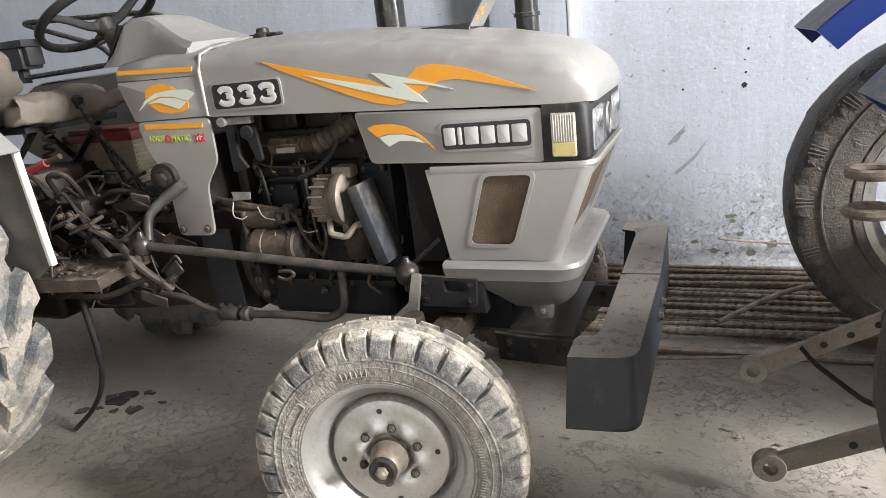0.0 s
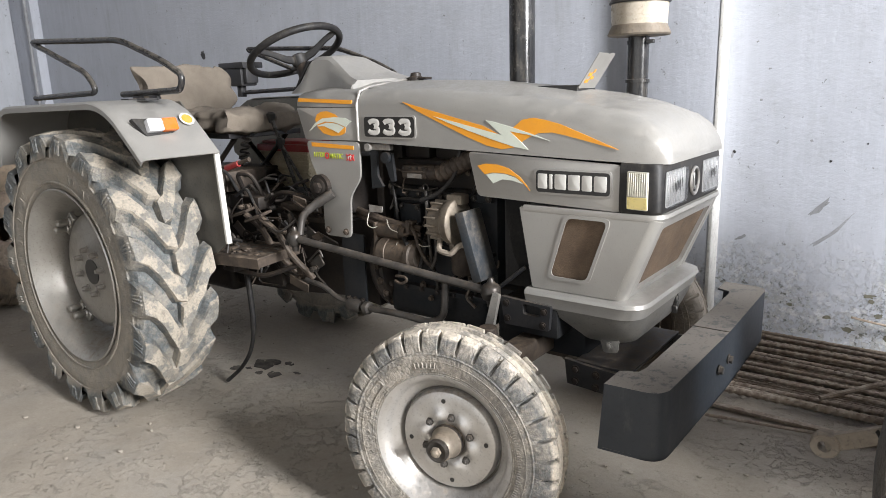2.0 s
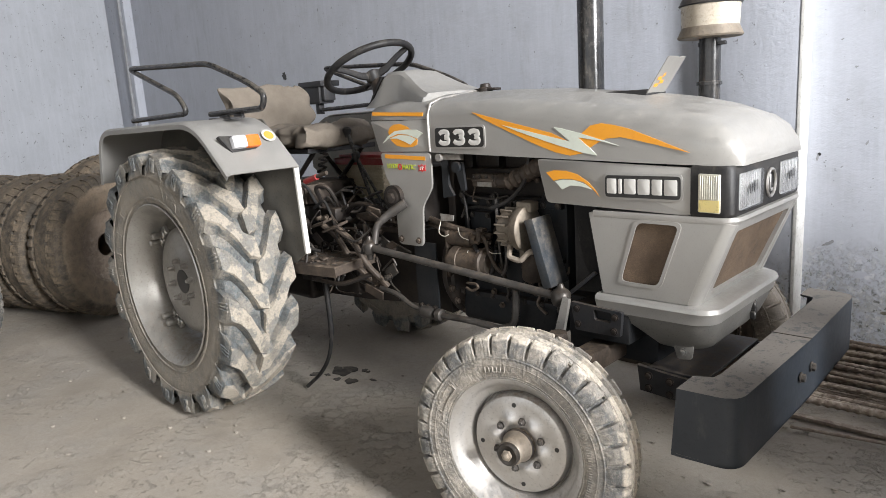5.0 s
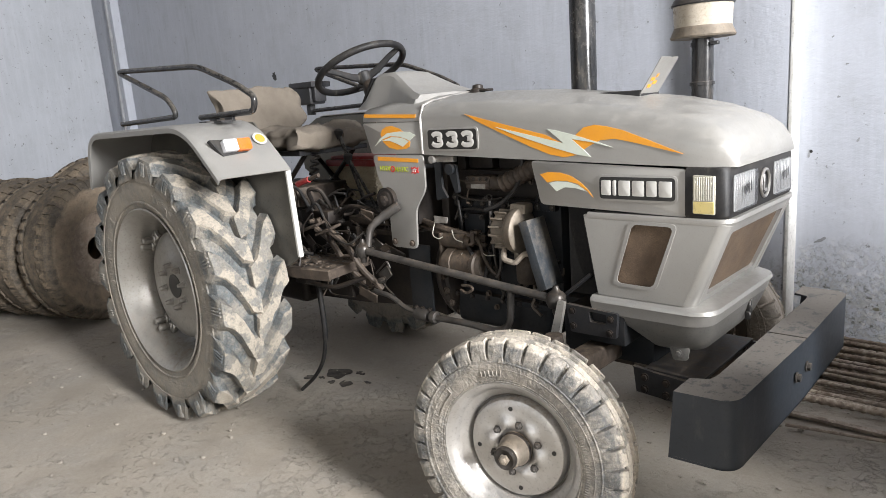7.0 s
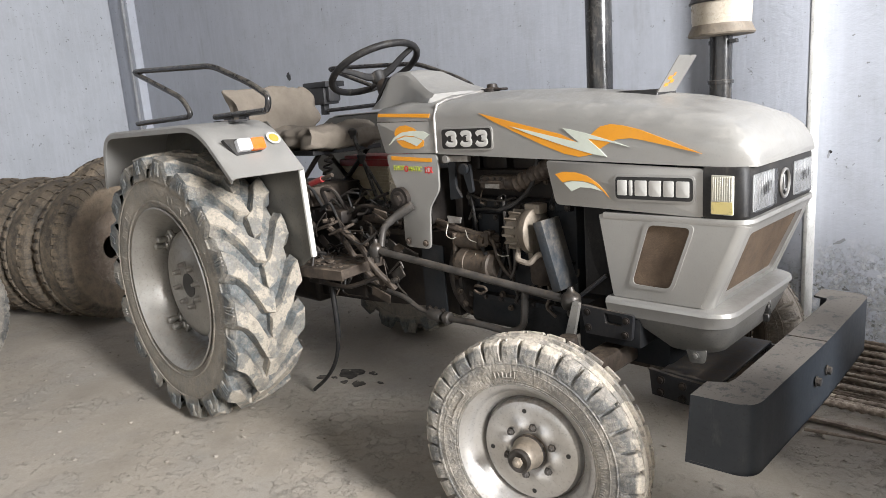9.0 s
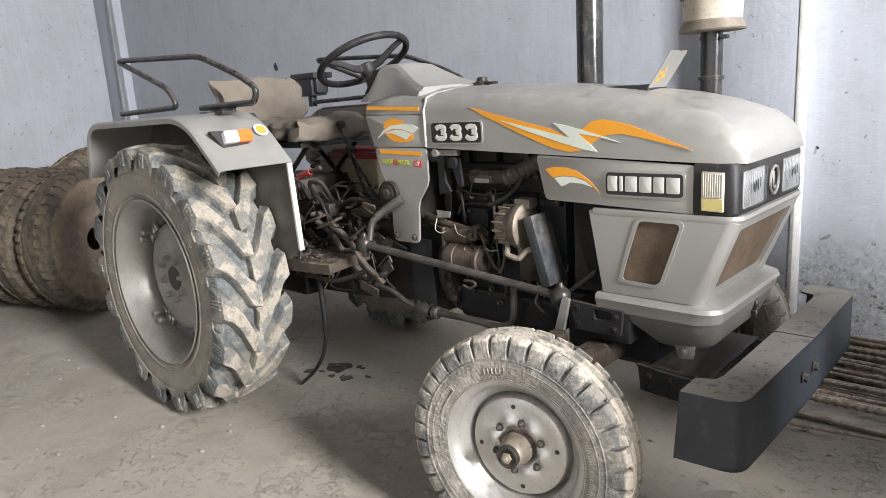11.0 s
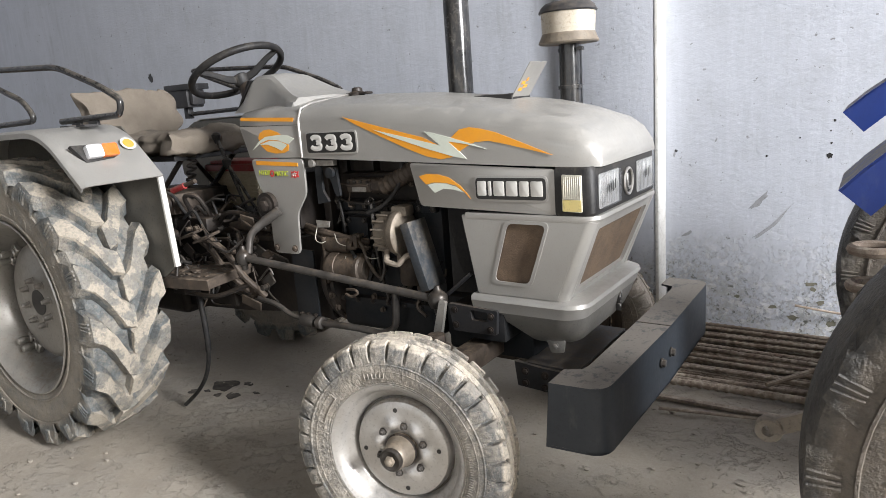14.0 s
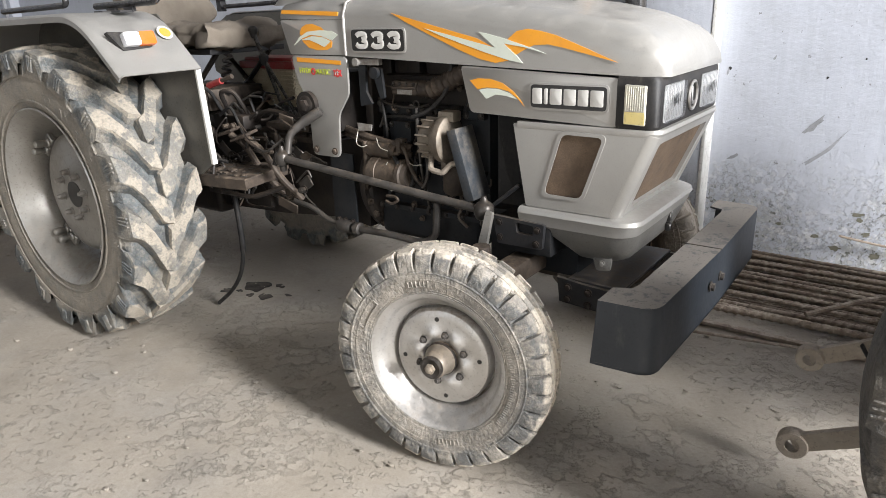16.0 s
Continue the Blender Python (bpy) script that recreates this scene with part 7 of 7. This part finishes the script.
tagged(part("thin_rod", bm, RUST_BAR), "thin wire rod resting on the bars", "steel bar")
bm = bmesh.new()
box(bm, (2.05, 0.690, -0.004), (5.4, 0.722, 0.010), 0.003)
tagged(part("flat_bar", bm, RUST_BAR), "flat rusty steel strip on the floor", "steel bar")

# ------------------------------------------------------------------ blue tractor, rear end
blue = thing("tractor", (3.470, 0.150, 0), "blue farm tractor with dusty brown rear tyres, seen from behind", "tractor", turn=(0, 0, 2.0))
rear_wheel(blue, -0.750, -1, BROWN_RUBBER, 0.600, worn=0.9)
rear_wheel(blue, 0.750, 1, BROWN_RUBBER, 0.600, worn=0.9)
bm = bmesh.new()
lathe(bm, [(-0.62, 0.08), (-0.20, 0.13), (0.20, 0.13), (0.70, 0.08)], 24, "Y", (0, 0, 0.596))
box(bm, (-0.20, -0.20, 0.45), (1.6, 0.20, 0.95), 0.03)
part("rear_axle_housing", bm, BLUE_PAINT, blue, "dusty blue rear axle housing")
for s in (-1, 1):
    end, R_ = (133.6, 0.848) if s > 0 else (139.2, 0.740)
    arc = [radians(end - 5 * k) for k in range(17)]
    y0, y1 = (0.25, 0.73) if s > 0 else (-0.20, -0.49)
    lip = 0.016 if s > 0 else -0.016
    for k_, (r0, r1, ya, yb) in enumerate(((R_ - 0.006, R_, y0, y1), (R_ - 0.085, R_ - 0.002, y1 - lip, y1), (R_ - 0.085, R_ - 0.002, y0, y0 + lip))):
        bm = bmesh.new()
        rows = [[bm.verts.new((r * math.cos(a), y, 0.596 + r * math.sin(a))) for r, y in ((r0, ya), (r1, ya), (r1, yb), (r0, yb))] for a in arc]
        for a, b in zip(rows, rows[1:]):
            for k in range(4):
                bm.faces.new((a[k], a[(k + 1) % 4], b[(k + 1) % 4], b[k]))
        bm.faces.new(rows[0])
        bm.faces.new(rows[-1])
        if k_ == 0:
            fender = part("fender", bm, BLUE_PAINT, blue, "blue fender with a dusty grey top", 40)
        else:
            part("fender_side", bm, BLUE_PAINT, fender, "", 40)
    bm = bmesh.new()
    a, b = ((-0.745, 0.106, 0.185), (-0.08, 0.15, 0.495)) if s > 0 else ((-0.730, -0.274, 0.089), (-0.08, -0.37, 0.46))
    a, b = Vector(a), Vector(b)
    d = (b - a).normalized()
    up = Vector((0, 1, 0)).cross(d) * -1
    m_ = Matrix((( d.x, 0, up.x, a.x), (d.y, 1, up.y, a.y), (d.z, 0, up.z, a.z), (0, 0, 0, 1)))
    plate(bm, round_outline([(0.0, 0.026), ((b - a).length, 0.030), ((b - a).length, -0.030), (0.0, -0.026)], 0.01), -0.011, 0.011, "Y", bevel=0.003, m=m_)
    link = part("lower_link", bm, LINK_STEEL, blue, "rusty lower lift arm with a ball end")
    bm = bmesh.new()
    lathe(bm, [(-0.022, 0.020), (-0.022, 0.040), (-0.014, 0.044), (0.014, 0.044), (0.022, 0.040), (0.022, 0.020)], 24, "Y", a, True)
    part("ball_eye", bm, LINK_STEEL, link)
    for q in (0.22, 0.30, 0.38):
        bm = bmesh.new()
        c = a + d * q
        lathe(bm, [(-0.0125, 0.011), (0.0125, 0.011)], 12, "Y", c)
        part("arm_hole", bm, BLACK_STICKER, link)
bm = bmesh.new()
tube(bm, soften([(-0.61, 0.10, 0.27), (-0.58, 0.06, 0.24), (-0.46, -0.09, 0.19), (-0.34, -0.24, 0.26)], 0.05, 5), 0.010, 8, flat=0.4)
part("strap", bm, PLASTIC_BLACK, blue, "black rubber strap between the arms")
bm = bmesh.new()
tube(bm, soften([(-0.35, 0.13, 0.37), (-0.34, 0.07, 0.25), (-0.43, -0.02, 0.20)], 0.05, 5), 0.004, 6)
part("wire", bm, WIRE_WHITE, blue, "loose pale wire")
for z in (0.745, 0.850):
    bm = bmesh.new()
    tube(bm, [(-0.48 + 0.055 * math.cos(a), -0.047 + 0.05 * math.sin(a), z) for a in [2 * math.pi * k / 20 for k in range(20)]], 0.015, 8, True)
    box(bm, (-0.42, -0.067, z - 0.014), (-0.18, -0.027, z + 0.014), 0.004)
    part("hitch_loop", bm, RUST_BAR, blue, "rusty hitch loop")

# ------------------------------------------------------------------ grit and crumbs of mud
g = random.Random(21)
bm = bmesh.new()
for k in range(900):
    x, y = g.uniform(-1.6, 4.2), g.uniform(-1.9, 1.1)
    s = 0.0025 + 0.009 * g.random() ** 3
    made = bmesh.ops.create_icosphere(bm, subdivisions=1, radius=s)
    for v in made["verts"]:
        v.co = Vector((v.co.x * 1.3 + x, v.co.y + y, v.co.z * 0.6 - 0.006))
tagged(part("grit", bm, FLOOR), "loose grit and crumbs of dry mud on the floor", "grit", kind="stuff")
